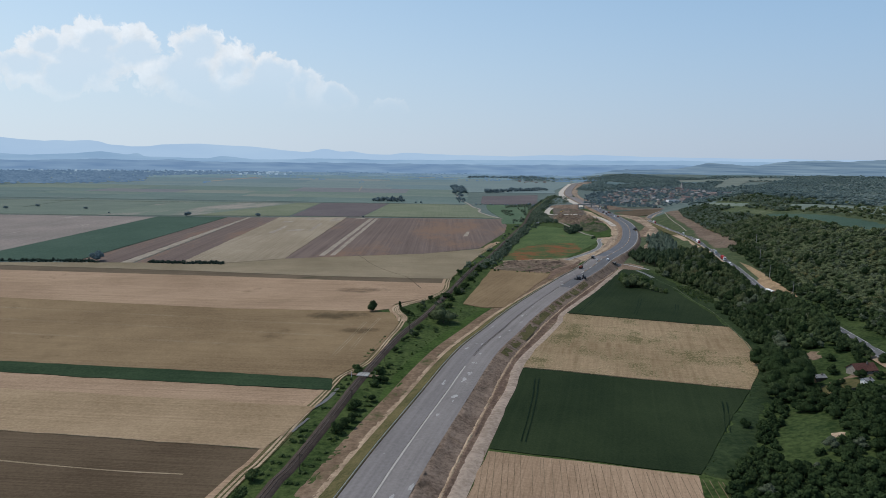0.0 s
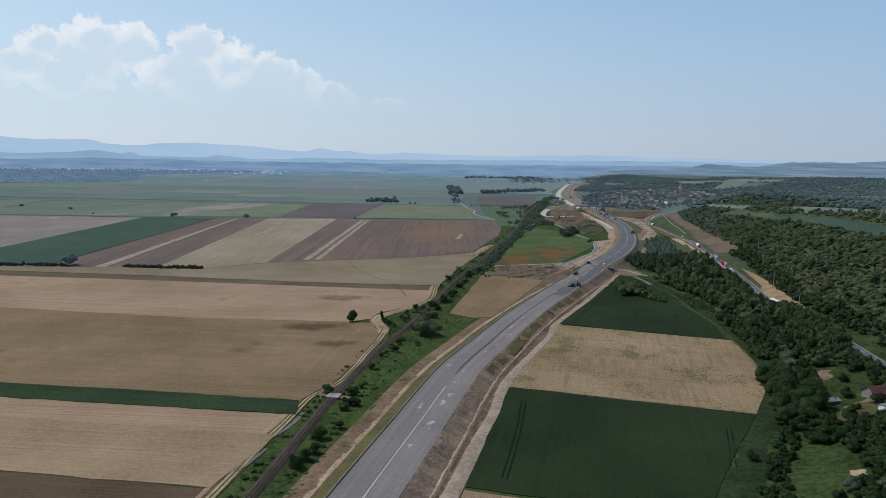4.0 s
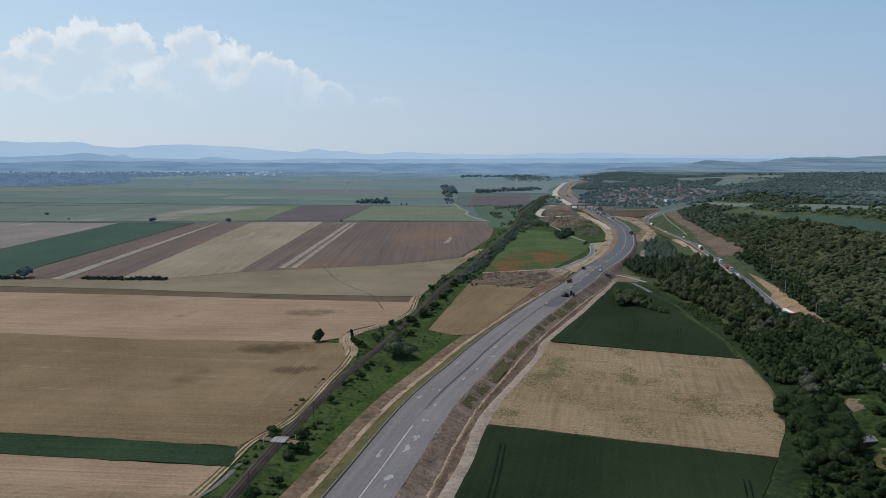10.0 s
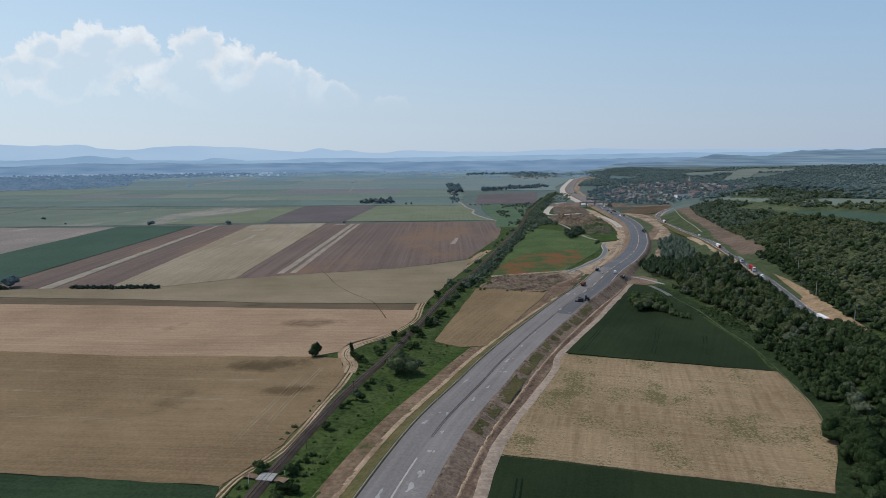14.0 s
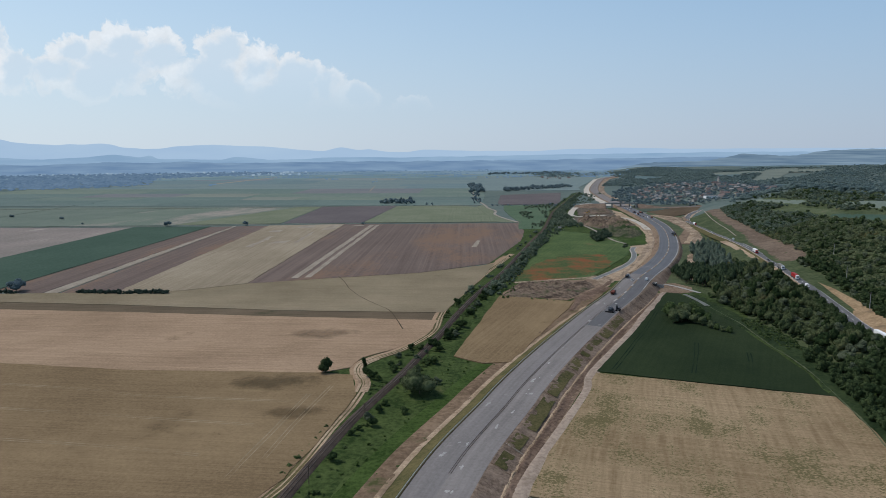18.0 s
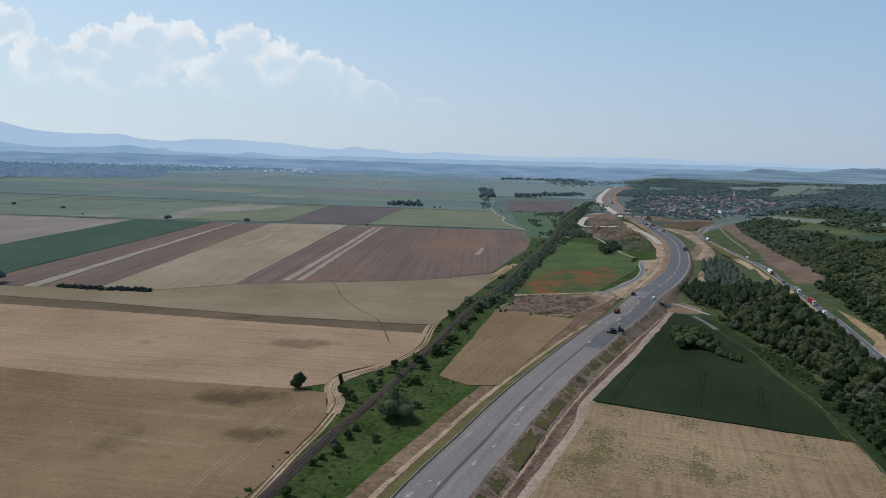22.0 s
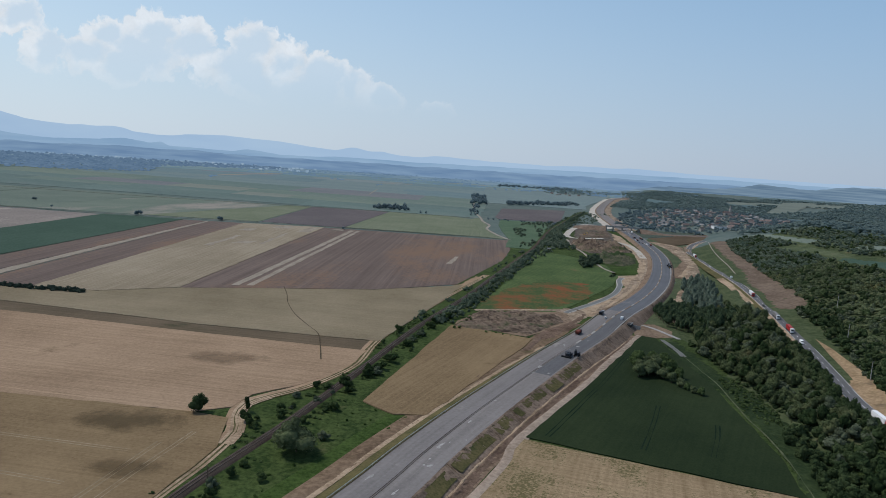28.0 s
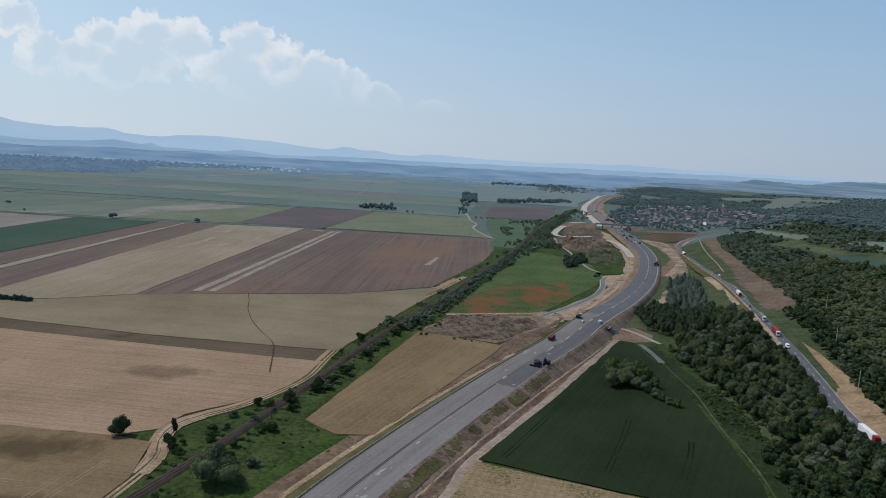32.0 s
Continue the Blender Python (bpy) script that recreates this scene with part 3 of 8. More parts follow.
def field(name, label, pts, mat, top, along, wobble=0.35, kind="stuff", category="field", sink=2.2):
    """A field's crop as a low slab over its corners in the plan; along: heading of its rows in degrees from +x."""
    rng = np.random.default_rng(len(label) + int(abs(pts[0][0])))
    p = np.array(pts, float) * K
    ring = []
    for a, b in zip(p, np.roll(p, -1, 0)):
        n = max(1, int(np.linalg.norm(b - a) / 9))
        q = a + (b - a) * np.linspace(0, 1, n, endpoint=False)[:, None]
        q[1:] += rng.normal(0, wobble, (n - 1, 2))
        ring.append(q)
    ring = np.vstack(ring)
    o = ring.mean(0)
    c, s = math.cos(radians(along)), math.sin(radians(along))
    local = (ring - o) @ np.array([[c, -s], [s, c]])
    n = len(local)
    bm = bmesh.new()
    hi = [bm.verts.new((x, y, top)) for x, y in local]
    lo = [bm.verts.new((x, y, -sink)) for x, y in local]
    face = bm.faces.new(hi)
    for k in range(n):
        bm.faces.new((lo[k], lo[(k + 1) % n], hi[(k + 1) % n], hi[k]))
    bmesh.ops.recalc_face_normals(bm, faces=bm.faces)
    bmesh.ops.triangulate(bm, faces=[face])
    me = bpy.data.meshes.new(name)
    bm.to_mesh(me)
    bm.free()
    me.materials.append(mat)
    ob = new(name, me)
    ob.matrix_world = pose(o[0], o[1], 0, 0, 0, along)
    return tagged(ob, label, category, kind=kind)


# ---- ground: one sheet to the horizon ----
gx = np.unique(np.concatenate([np.arange(-5200, -600, 200), np.arange(-600, 0, 60), np.arange(0, 900, 18), np.arange(900, 2000, 50), np.arange(2000, 5300, 150)]))
gy = np.unique(np.concatenate([np.arange(-1200, 100, 100), np.arange(100, 1700, 18), np.arange(1700, 3200, 40), np.arange(3200, 5300, 120)]))
X, Y = np.meshgrid(gx, gy)
idx = np.arange(X.size).reshape(X.shape)
quads = np.stack([idx[:-1, :-1], idx[:-1, 1:], idx[1:, 1:], idx[1:, :-1]], -1).reshape(-1, 4)
ground = mesh("ground", np.stack([X, Y, height(X, Y) - 0.25 - 1.5 * ss(-25, 10, X - np.interp(Y, FOOT[:, 1], FOOT[:, 0]))], -1), quads, M["plain"], smooth=True)
tagged(ground, "flat grassy plain rising into hills", "ground", kind="structure")

# ---- fields west of the railway ----
W = 176
field("grassland", "plain weedy grassland behind the last fields", [(-520, -300), (340, -300), (340, 99), (-520, 99)], M["verge_green"], -0.13, W, 0.35, "structure", "ground")
field("ploughed_field", "dark brown freshly ploughed field beside the dirt track", [(-330, 262), (-165, 247), (-63, 234), (-69, 195), (-80, 100), (-340, 100)], M["plough"], 0.10, W)
field("barley_field", "ripening beige barley field beside the dirt track", [(-330, 307), (-195, 293), (-52, 276), (-58, 252), (-63, 234), (-165, 247), (-330, 262)], M["wheat"], 0.45, W)
field("stubble_strip", "pale sandy stubble strip", [(-340, 329), (-208, 315), (-49, 297), (-52, 276), (-195, 293), (-330, 307)], M["wheat_pale"], 0.2, W)
field("green_crop_strip", "narrow dark green crop strip", [(-345, 348), (-220, 332), (-132, 323), (-51, 313), (-49, 297), (-124, 305), (-208, 315), (-340, 329)], M["crop_strip"], 0.5, W)
field("barley_field", "wide olive beige barley field with wheel marks", [(-520, 512), (-314, 480), (-146, 457), (-50, 455), (-33, 452), (-27, 425), (-31, 390), (-38, 345), (-51, 313), (-132, 323), (-220, 332), (-520, 372)], M["wheat_olive"], 0.5, W)
field("wheat_field", "pale tan wheat field", [(-620, 612), (-386, 593), (-201, 580), (-97, 570), (3, 562), (1, 540), (-8, 514), (-18, 496), (-33, 480), (-36, 464), (-50, 455), (-146, 457), (-314, 480), (-620, 530)], M["wheat_pale"], 0.4, W)
field("fallow_strip", "dark grey brown fallow strip", [(-620, 634), (-401, 617), (-217, 602), (-103, 587), (6, 583), (3, 562), (-97, 570), (-201, 580), (-386, 593), (-620, 612)], M["fallow"], 0.15, W)
field("barley_field", "olive beige barley field with a winding dark furrow", [(8, 590), (18, 640), (32, 700), (48, 786), (-21, 734), (-107, 703), (-159, 682), (-202, 651), (-320, 640), (-409, 632), (-620, 652), (-620, 634), (-401, 617), (-217, 602), (-103, 587), (6, 583)], M["wheat_dull"], 0.5, W)
field("bare_field", "pinkish bare field with pale patches", [(-456, 690), (-461, 1108), (-712, 1102), (-1050, 1090), (-1050, 700), (-620, 655)], M["pink"], 0.1, 90)
field("green_crop_field", "blue green crop field in a long wedge", [(-349, 655), (-352, 1118), (-461, 1108), (-456, 690), (-420, 640)], M["teal"], 0.8, 90)
field("ploughed_field", "brown ploughed field", [(-306, 644), (-322, 1123), (-352, 1118), (-349, 655), (-335, 646)], M["plough_red"], 0.1, 91)
field("stubble_strip", "pale stubble strip", [(-294, 644), (-316, 1125), (-321, 1123), (-305, 644)], M["stubble_mid"], 0.2, 92)
field("ploughed_field", "brown ploughed field", [(-249, 648), (-270, 1133), (-315, 1125), (-292, 644)], M["plough_red"], 0.11, 92)
field("barley_field", "pale beige barley field", [(-159, 684), (-162, 1153), (-270, 1133), (-249, 648), (-202, 653)], M["wheat_mid"], 0.4, 91)
field("ploughed_field", "reddish brown ploughed field with two pale strips", [(43, 789), (86, 960), (98, 1060), (102, 1168), (-162, 1153), (-159, 684), (-107, 706), (-21, 737)], M["plough_red"], 0.12, 90)
field("stubble_strip", "thin pale stubble strip", [(-129, 709), (-122, 1141), (-116, 1141), (-123, 710)], M["stubble_mid"], 0.22, 90)
field("stubble_strip", "thin pale stubble strip", [(-118, 712), (-113, 1143), (-108, 1143), (-113, 713)], M["stubble_mid"], 0.22, 90)
field("bare_patch", "pale trodden corner beside the farm track", [(33, 772), (46, 790), (58, 838), (62, 836), (52, 790), (42, 768)], M["wheat_pale"], 0.3, 70, 1.0)
field("bare_patch", "small pale bare patch in the ploughed field", [(26, 905), (33, 962), (37, 962), (32, 905)], M["stubble_mid"], 0.2, 90)
for pts in ([(-220, 1130), (-200, 1134), (-199, 1104), (-221, 1099)], [(-248, 1075), (-233, 1078), (-232, 1050), (-247, 1048)], [(-178, 1138), (-164, 1141), (-166, 1081), (-182, 1078)], [(-141, 1139), (-130, 1140), (-130, 1128), (-146, 1123)], [(-208, 956), (-193, 958), (-196, 936), (-215, 933)], [(-232, 1000), (-226, 1000), (-224, 900), (-231, 900)], [(-188, 1050), (-184, 1050), (-180, 940), (-185, 940)]):
    field("bare_patch", "pale bare patch in the barley", pts, M["stubble_mid"], 0.46, 90, 1.2)
# beyond the straight farm road
field("meadow", "dull green meadow", [(-1150, 1112), (-600, 1122), (-560, 1490), (-1150, 1440)], M["far_green"], 0.1, 90)
field("meadow", "dull green meadow with bare pinkish patches", [(-600, 1124), (-420, 1140), (-310, 1480), (-560, 1470)], M["patchy"], 0.1, 80)
field("meadow", "olive green meadow", [(-418, 1142), (-262, 1166), (-266, 1490), (-308, 1482)], M["far_olive"], 0.2, 85)
field("ploughed_field", "dark brown ploughed field", [(-258, 1168), (-139, 1174), (-120, 1500), (-264, 1492)], M["plough_far"], 0.1, 90)
field("barley_field", "light green barley field", [(-137, 1176), (66, 1188), (52, 1330), (38, 1480), (-2, 1506), (-118, 1500)], M["far_olive"], 0.3, 90)

# ---- fields between the railway and the hill road ----
field("barley_field", "tan barley field beside the motorway", [(15, 484), (46, 638), (98, 619), (88, 589), (71, 545), (55, 502), (44, 474), (30, 472)], M["wheat_olive"], 0.5, 70)
field("poppy_meadow", "green meadow with red poppies", [(60, 688), (96, 870), (128, 1078), (172, 1041), (204, 985), (206, 915), (188, 846), (138, 738), (120, 706)], M["poppy"], 0.3, 70)
field("poppy_patch", "red poppy patches in the green meadow", [(62, 694), (70, 735), (82, 775), (101, 818), (130, 842), (160, 848), (163, 800), (150, 766), (132, 736), (110, 706), (84, 696)], M["poppies"], 0.36, 70, 3.0, category="poppies")
field("stubble_field", "pale stubble field with tractor rows", [(17.5, 236), (87, 219), (82, 200), (60, 120), (-13, 120), (8.5, 201)], M["wheat_pale"], 0.2, 76)
field("dark_crop_field", "dense dark green crop field", [(18, 238), (41.2, 335.3), (143, 306.8), (126, 281), (104, 246), (88, 220)], M["maize"], 0.3, 76)
field("wheat_field", "thin golden wheat field with weeds", [(41.5, 336), (61, 400), (84.5, 458), (182, 427), (177, 387), (165, 344), (143, 307)], M["wheat_weedy"], 0.5, 166)
field("dark_crop_field", "dense dark green crop field around a thicket", [(85, 460), (120, 534), (159, 620), (171, 652), (181, 648), (184, 600), (187.5, 555), (186.5, 517), (186, 468), (181, 428)], M["maize"], 0.5, 66)

# ---- railway ----
RAIL = spline([(-62, 100), (-54, 197), (-50.5, 217), (-47, 240), (-42, 280), (-37, 318), (-24.5, 392), (-10, 450), (1, 503), (7, 533), (21, 606), (33, 659),
               (52, 734), (73, 834), (104, 979), (129, 1096), (170, 1343), (205, 1500), (262, 1750), (308, 1937)])
ribbon("railway_verge", RAIL, [(-9, 0.0), (-4, 0.3), (4, 0.3), (16, 0.02)], M["rough_grass"], 1.2, 3, label="overgrown grass along the railway")
ribbon("rail_bed", RAIL, [(-2.8, 0.3), (-1.75, 1.1), (1.75, 1.1), (2.8, 0.3)], M["ballast"], 0.15, 4, label="dark ballast bed of the railway")
for off in (-0.75, 0.75):
    ribbon("rail", cut(RAIL, 120, 900), [(off - 0.09, 1.15), (off - 0.09, 1.33), (off + 0.09, 1.33), (off + 0.09, 1.15)], M["steel"], label="rusty steel rail")

# ---- motorway ----
MW = spline([(-41, 100), (-20, 195), (-13.3, 225), (-6.5, 253), (3, 291), (12, 328), (22, 363), (38, 406), (48, 434), (65, 476), (84, 519), (109, 573), (137, 630),
             (162, 690), (199, 770), (236, 870), (271, 1000), (293, 1117), (307, 1276), (317, 1464), (332, 1733), (367, 2043), (482, 2589), (560, 2870), (736, 3250)])
mz = 3.2 + 2.6 * np.exp(-((MW[:, 1] / K - 665) / 130) ** 2)
HALF = 11.8
near_mw = 1 - ss(690, 780, MW[:, 1] / K)
ribbon("motorway", MW, [(-HALF, mz), (-0.9, mz + 0.12), (-0.5, mz), (0.5, mz), (0.9, mz + 0.12), (HALF, mz)], M["asphalt"], 0, 5, label="new grey asphalt motorway under construction", smooth=False)
near_bank, far_bank = MW[:, 1] < 655 * K, MW[:, 1] > 648 * K
nz, fz, fw = mz[near_bank], mz[far_bank], near_mw[far_bank]
rough("embankment_east", MW[near_bank], [(HALF - 0.05, nz - 0.03), (HALF + 1.2, nz - 0.1), (HALF + 4.5, nz * 0.55), (HALF + 9.5, 0.05)], M["slope"], 0.16, 6, "bare grey brown embankment slope with gullies", 3, 1.3, 0.22)
ribbon("embankment_east", MW[far_bank], [(HALF - 0.05, fz - 0.03), (HALF + 1.2, fz - 0.1), (HALF + 2.7 + 1.8 * fw, fz * 0.55), (HALF + 4.5 + 5 * fw, 0.05)], M["slope"], 0.6, 6, label="bare grey brown embankment slope")
mwn = MW[:, 1] < 690 * K
ribbon("embankment_west", MW[~mwn], [(-HALF - 7, 0.05), (-HALF - 1.0, mz[~mwn] - 0.12), (-HALF + 0.05, mz[~mwn] - 0.03)], M["dirt"], 0.8, 17, label="bare earth edge of the motorway curve")
ribbon("embankment_west", MW[mwn], [(-HALF - 8.5, 0.05), (-HALF - 4.5, mz[mwn] * 0.45), (-HALF - 1.2, mz[mwn] - 0.12), (-HALF + 0.05, mz[mwn] - 0.03)], M["verge"], 0.6, 7, label="yellowing grass verge of the motorway")
rough("haul_track", cut(MW, 90, 640), [(-HALF - 18.0, 0.1), (-HALF - 14, 0.3), (-HALF - 9.3, 0.2)], M["dirt_weedy"], 0.13, 8, "brown dirt haul track beside the motorway", 4, 1.6)
ribbon("haul_track", cut(MW, 90, 660), [(HALF + 9.0, 0.14), (HALF + 15.5, 0.10)], M["dirt"], 0.8, 9, label="brown dirt strip below the embankment")
rough("haul_track", cut(MW, 90, 600), [(-HALF - 10.8, 0.2), (-HALF - 9.4, 0.4), (-HALF - 8.2, 0.3)], M["sand"], 0.12, 18, "pale sandy rut below the verge", 2, 1.3)
ribbon("green_verge", cut(MW, 100, 492), [(-HALF - 44, -0.05), (-HALF - 16, -0.02)], M["grass"], 0.5, 10, label="lush green meadow between railway and motorway")
SERVICE = spline([(-19, 100), (6.2, 208), (15.7, 245), (23.3, 275), (31.6, 303), (40.8, 345), (60.5, 394), (76, 434), (83, 460), (119, 535), (138, 580), (159, 627), (171, 652)])
rough("earth_berm", cut(MW, 90, 640), [(HALF + 8.6, 0.15), (HALF + 9.5, 0.62), (HALF + 10.3, 0.2)], M["sand"], 0.2, 19, "pale sandy clods along the embankment foot", 2, 1.1)
ribbon("haul_track", cut(MW, 470, 640), [(-HALF - 26, 0.06), (-HALF - 17, 0.12)], M["dirt_weedy"], 0.6, 24, label="weedy brown strip beside the haul track")
rough("earth_berm", cut(MW, 90, 655), [(HALF + 9.6, 0.1), (HALF + 10.6, 0.75), (HALF + 11.8, 0.35), (HALF + 13.4, 0.2), (HALF + 14.6, 0.1)], M["dirt_dark"], 0.16, 20, "dark brown churned earth below the embankment", 2, 1.2)
ribbon("service_track", SERVICE, [(-2.3, 0.15), (-1.7, 0.5), (0, 0.55), (1.9, 0.5), (2.8, 0.3), (4.2, 0.1)], M["pale_track"], 0.3, 11, label="pale gravel service track")
WEST = spline([(-80, 100), (-66, 203), (-62, 221), (-59, 240), (-56, 263), (-51, 291), (-47, 318), (-37, 340), (-30, 387), (-26, 415), (-25, 440), (-30, 455), (-31, 468), (-25, 479),
               (-15, 492), (-5, 512), (3, 537), (5, 573), (9, 602), (22, 660), (38, 730), (54, 790), (70, 850)])
ribbon("farm_track", WEST, [(-4.2, 0.1), (-2.0, 0.28), (0, 0.32), (2.0, 0.26)], M["verge"], 0.5, 12, label="grassy farm track with wheel ruts")
for off in (-0.95, 0.95):
    ribbon("track_rut", WEST, [(off - 0.5, 0.36), (off + 0.5, 0.36)], M["sand"], 0.25, 15 + int(off * 2), label="pale sandy wheel rut of the farm track")
bend = cut(WEST[WEST[:, 1] < 500 * K], 425, 482)
ribbon("track_bend", bend, [(-3.0, 0.27), (0, 0.33), (2.4, 0.27)], M["verge"], 0.7, 16, label="wide trodden bend of the farm track")
for off in (-2.9, 0.2, 2.3):
    ribbon("track_rut", bend, [(off - 0.55, 0.37), (off + 0.55, 0.37)], M["sand"], 0.45, 55 + int(off * 3), label="pale sandy wheel rut round the bend")
ribbon("track_edge", WEST, [(-5.6, 0.2), (-4.4, 0.4), (-2.6, 0.33)], M["wheat_pale"], 0.6, 56, label="thin pale crop along the farm track")

# ---- hill road ----
ROAD = spline([(170, 100), (196, 220), (217, 327), (226, 376), (234, 430), (240, 508), (251, 560), (268, 640), (288, 745), (306, 845), (328, 990), (345, 1110), (356, 1190), (388, 1284), (428, 1352)])
rz = height(ROAD[:, 0], ROAD[:, 1])
rz = np.convolve(np.pad(rz, 10, "edge"), np.ones(21) / 21, "valid") + 0.5
ribbon("hill_road_shoulder", ROAD, [(-8, rz - 1.2), (-5.0, rz - 0.1), (5.0, rz - 0.1), (7.6, rz - 0.5)], M["sand"], 0.6, 13, label="sandy shoulders of the hill road")
ribbon("hill_road", ROAD, [(-4.3, rz), (0, rz + 0.06), (4.3, rz)], M["road"], 0, 14, label="grey asphalt two-lane hill road")

# ---- vegetation ----


def crown_arrays(seed, width, high, lumps, leaves, size, core=1):
    """Vertices and triangles of a crown: lumpy cores hung with many small tilted leaf clumps."""
    rng = np.random.default_rng(seed)
    bm = bmesh.new()
    bmesh.ops.create_icosphere(bm, subdivisions=core, radius=1)
    cv0 = np.array([v.co[:] for v in bm.verts])
    cf0 = np.array([[v.index for v in f.verts] for f in bm.faces])
    bm.free()
    vs, fs, n = [], [], 0
    for k in range(lumps):
        a, r = rng.uniform(0, 2 * np.pi), width * 0.5 * math.sqrt(rng.uniform(0, 0.45))
        zc = high * rng.uniform(0.32, 0.78)
        taper = 1 - 0.45 * max(0, zc / high - 0.45) / 0.35
        c = np.array([math.cos(a) * r * taper, math.sin(a) * r * taper, zc])
        rad = np.array([width * rng.uniform(0.22, 0.33) * taper, width * rng.uniform(0.22, 0.33) * taper, high * rng.uniform(0.18, 0.26)])
        v = cv0 * rad * (0.86 + 0.2 * rng.random((len(cv0), 1))) + c
        vs.append(v)
        fs.append(cf0 + n)
        n += len(v)
        m = leaves // lumps
        if m:
            d = rng.normal(size=(m, 3))
            d[:, 2] = np.where(rng.random(m) < 0.75, abs(d[:, 2]), d[:, 2])
            d /= np.linalg.norm(d, axis=1, keepdims=True)
            p = c + d * rad * rng.uniform(0.92, 1.15, (m, 1))
            u = np.cross(d + rng.normal(0, 0.5, (m, 3)), rng.normal(size=(m, 3)))
            u /= np.linalg.norm(u, axis=1, keepdims=True)
            w = np.cross(d, u)
            w /= np.linalg.norm(w, axis=1, keepdims=True)
            s = size * rng.uniform(0.6, 1.3, (m, 1))
            lift = d * s * 0.4
            tri = np.stack([p + u * s, p - u * s * 0.6 + w * s * 0.8, p - u * s * 0.5 - w * s * 0.8 + lift], 1)
            vs.append(tri.reshape(-1, 3))
            fs.append(np.arange(3 * m).reshape(-1, 3) + n)
            n += 3 * m
    return np.vstack(vs), np.vstack(fs)


def trunk_mesh(name, high, radius, seed):
    rng = np.random.default_rng(seed)
    vs, fs, n = [], [], 0

    def limb(a, b, r0, r1):
        nonlocal n
        a, b = np.array(a, float), np.array(b, float)
        d = (b - a) / np.linalg.norm(b - a)
        u = np.cross(d, (0.3, 0.9, 0.1))
        u /= np.linalg.norm(u)
        w = np.cross(d, u)
        ang = np.arange(6) * np.pi / 3
        for q, r in ((a, r0), (b, r1)):
            vs.append(q + r * (np.cos(ang)[:, None] * u + np.sin(ang)[:, None] * w))
        for k in range(6):
            fs.append((n + k, n + (k + 1) % 6, n + 6 + (k + 1) % 6, n + 6 + k))
        n += 12

    limb((0, 0, -0.6), (0.1, 0, high * 0.45), radius, radius * 0.7)
    for k in range(4):
        a = k * 1.7 + rng.uniform(0, 1)
        limb((0.1, 0, high * (0.25 + 0.06 * k)), (math.cos(a) * high * 0.22, math.sin(a) * high * 0.22, high * (0.5 + 0.06 * k)), radius * 0.5, radius * 0.2)
    me = bpy.data.meshes.new(name)
    me.from_pydata(np.vstack(vs).tolist(), [], fs)
    me.materials.append(M["bark"])
    return me


def tree_kind(name, label, category, group, width, high, mat, seed, leaves=900, size=0.32, lumps=9):
    """One tree of its kind, parked as the pattern for its copies."""
    v, f = crown_arrays(seed, width, high, lumps, leaves, size)
    root = tagged(new(name), label, category, group)
    crown = mesh("crown", v, f, mat, root)
    new("trunk", trunk_mesh("trunk", high, 0.03 * high ** 0.9, seed)).parent = root
    return root


def plant(pattern, places, seed=0, low=0.8, high=1.25, z=None):
    """Copies of a pattern; the pattern itself takes the first place."""
    rng = np.random.default_rng(seed)
    for k, (x, y, *s) in enumerate(places):
        s = s[0] if s else rng.uniform(low, high)
        g = float(height(x, y)) if z is None else z
        m = pose(x, y, g - 0.1, 0, 0, rng.uniform(0, 360)) @ Matrix.Diagonal((s * rng.uniform(0.9, 1.1), s * rng.uniform(0.9, 1.1), s, 1))
        if k == 0 and not pattern.get("planted"):
            pattern.matrix_basis, pattern["planted"] = m, 1
        else:
            ob = copy_thing(pattern, pose(0, 0, 0))
            ob.matrix_basis = m


def wood(name, label, places, mat, seed, width=8.0, high=9.0, leaves=60, size=0.9, lumps=4, kinds=5, category="woodland"):
    """Many crowns joined into one mesh; places: rows of x, y, scale."""
    rng = np.random.default_rng(seed)
    stock = [crown_arrays(seed * 31 + k, width, high, lumps, leaves, size) for k in range(kinds)]
    vs, fs, n = [], [], 0
    P3 = np.asarray(places, float)
    zs = height(P3[:, 0], P3[:, 1])
    for (x, y, s), z in zip(P3, zs):
        v, f = stock[rng.integers(kinds)]
        a = rng.uniform(0, 6.28)
        c, q = math.cos(a) * s, math.sin(a) * s
        w = np.column_stack([v[:, 0] * c - v[:, 1] * q + x, v[:, 0] * q + v[:, 1] * c + y, v[:, 2] * s * rng.uniform(0.8, 1.2) + z - 0.9 * s])
        vs.append(w)
        fs.append(f + n)
        n += len(v)
    ob = mesh(name, np.vstack(vs), np.vstack(fs), mat)
    return tagged(ob, label, category, kind="stuff")


def scatter(polygon, spacing, seed, low=0.7, high=1.3):
    """Uneven places inside a polygon of the plan: rows of x, y, scale, in metres."""
    rng = np.random.default_rng(seed)
    p = np.array(polygon, float) * K
    lo, hi = p.min(0), p.max(0)
    gx, gy = np.meshgrid(np.arange(lo[0], hi[0], spacing), np.arange(lo[1], hi[1], spacing))
    q = np.column_stack([gx.ravel(), gy.ravel()]) + rng.uniform(-0.5, 0.5, (gx.size, 2)) * spacing
    inside = np.zeros(len(q), bool)
    for a, b in zip(p, np.roll(p, -1, 0)):
        hit = (a[1] > q[:, 1]) != (b[1] > q[:, 1])
        inside ^= hit & (q[:, 0] < (b[0] - a[0]) * (q[:, 1] - a[1]) / (b[1] - a[1] + 1e-9) + a[0])
    q = q[inside]
    return np.column_stack([q, rng.uniform(low, high, len(q))])


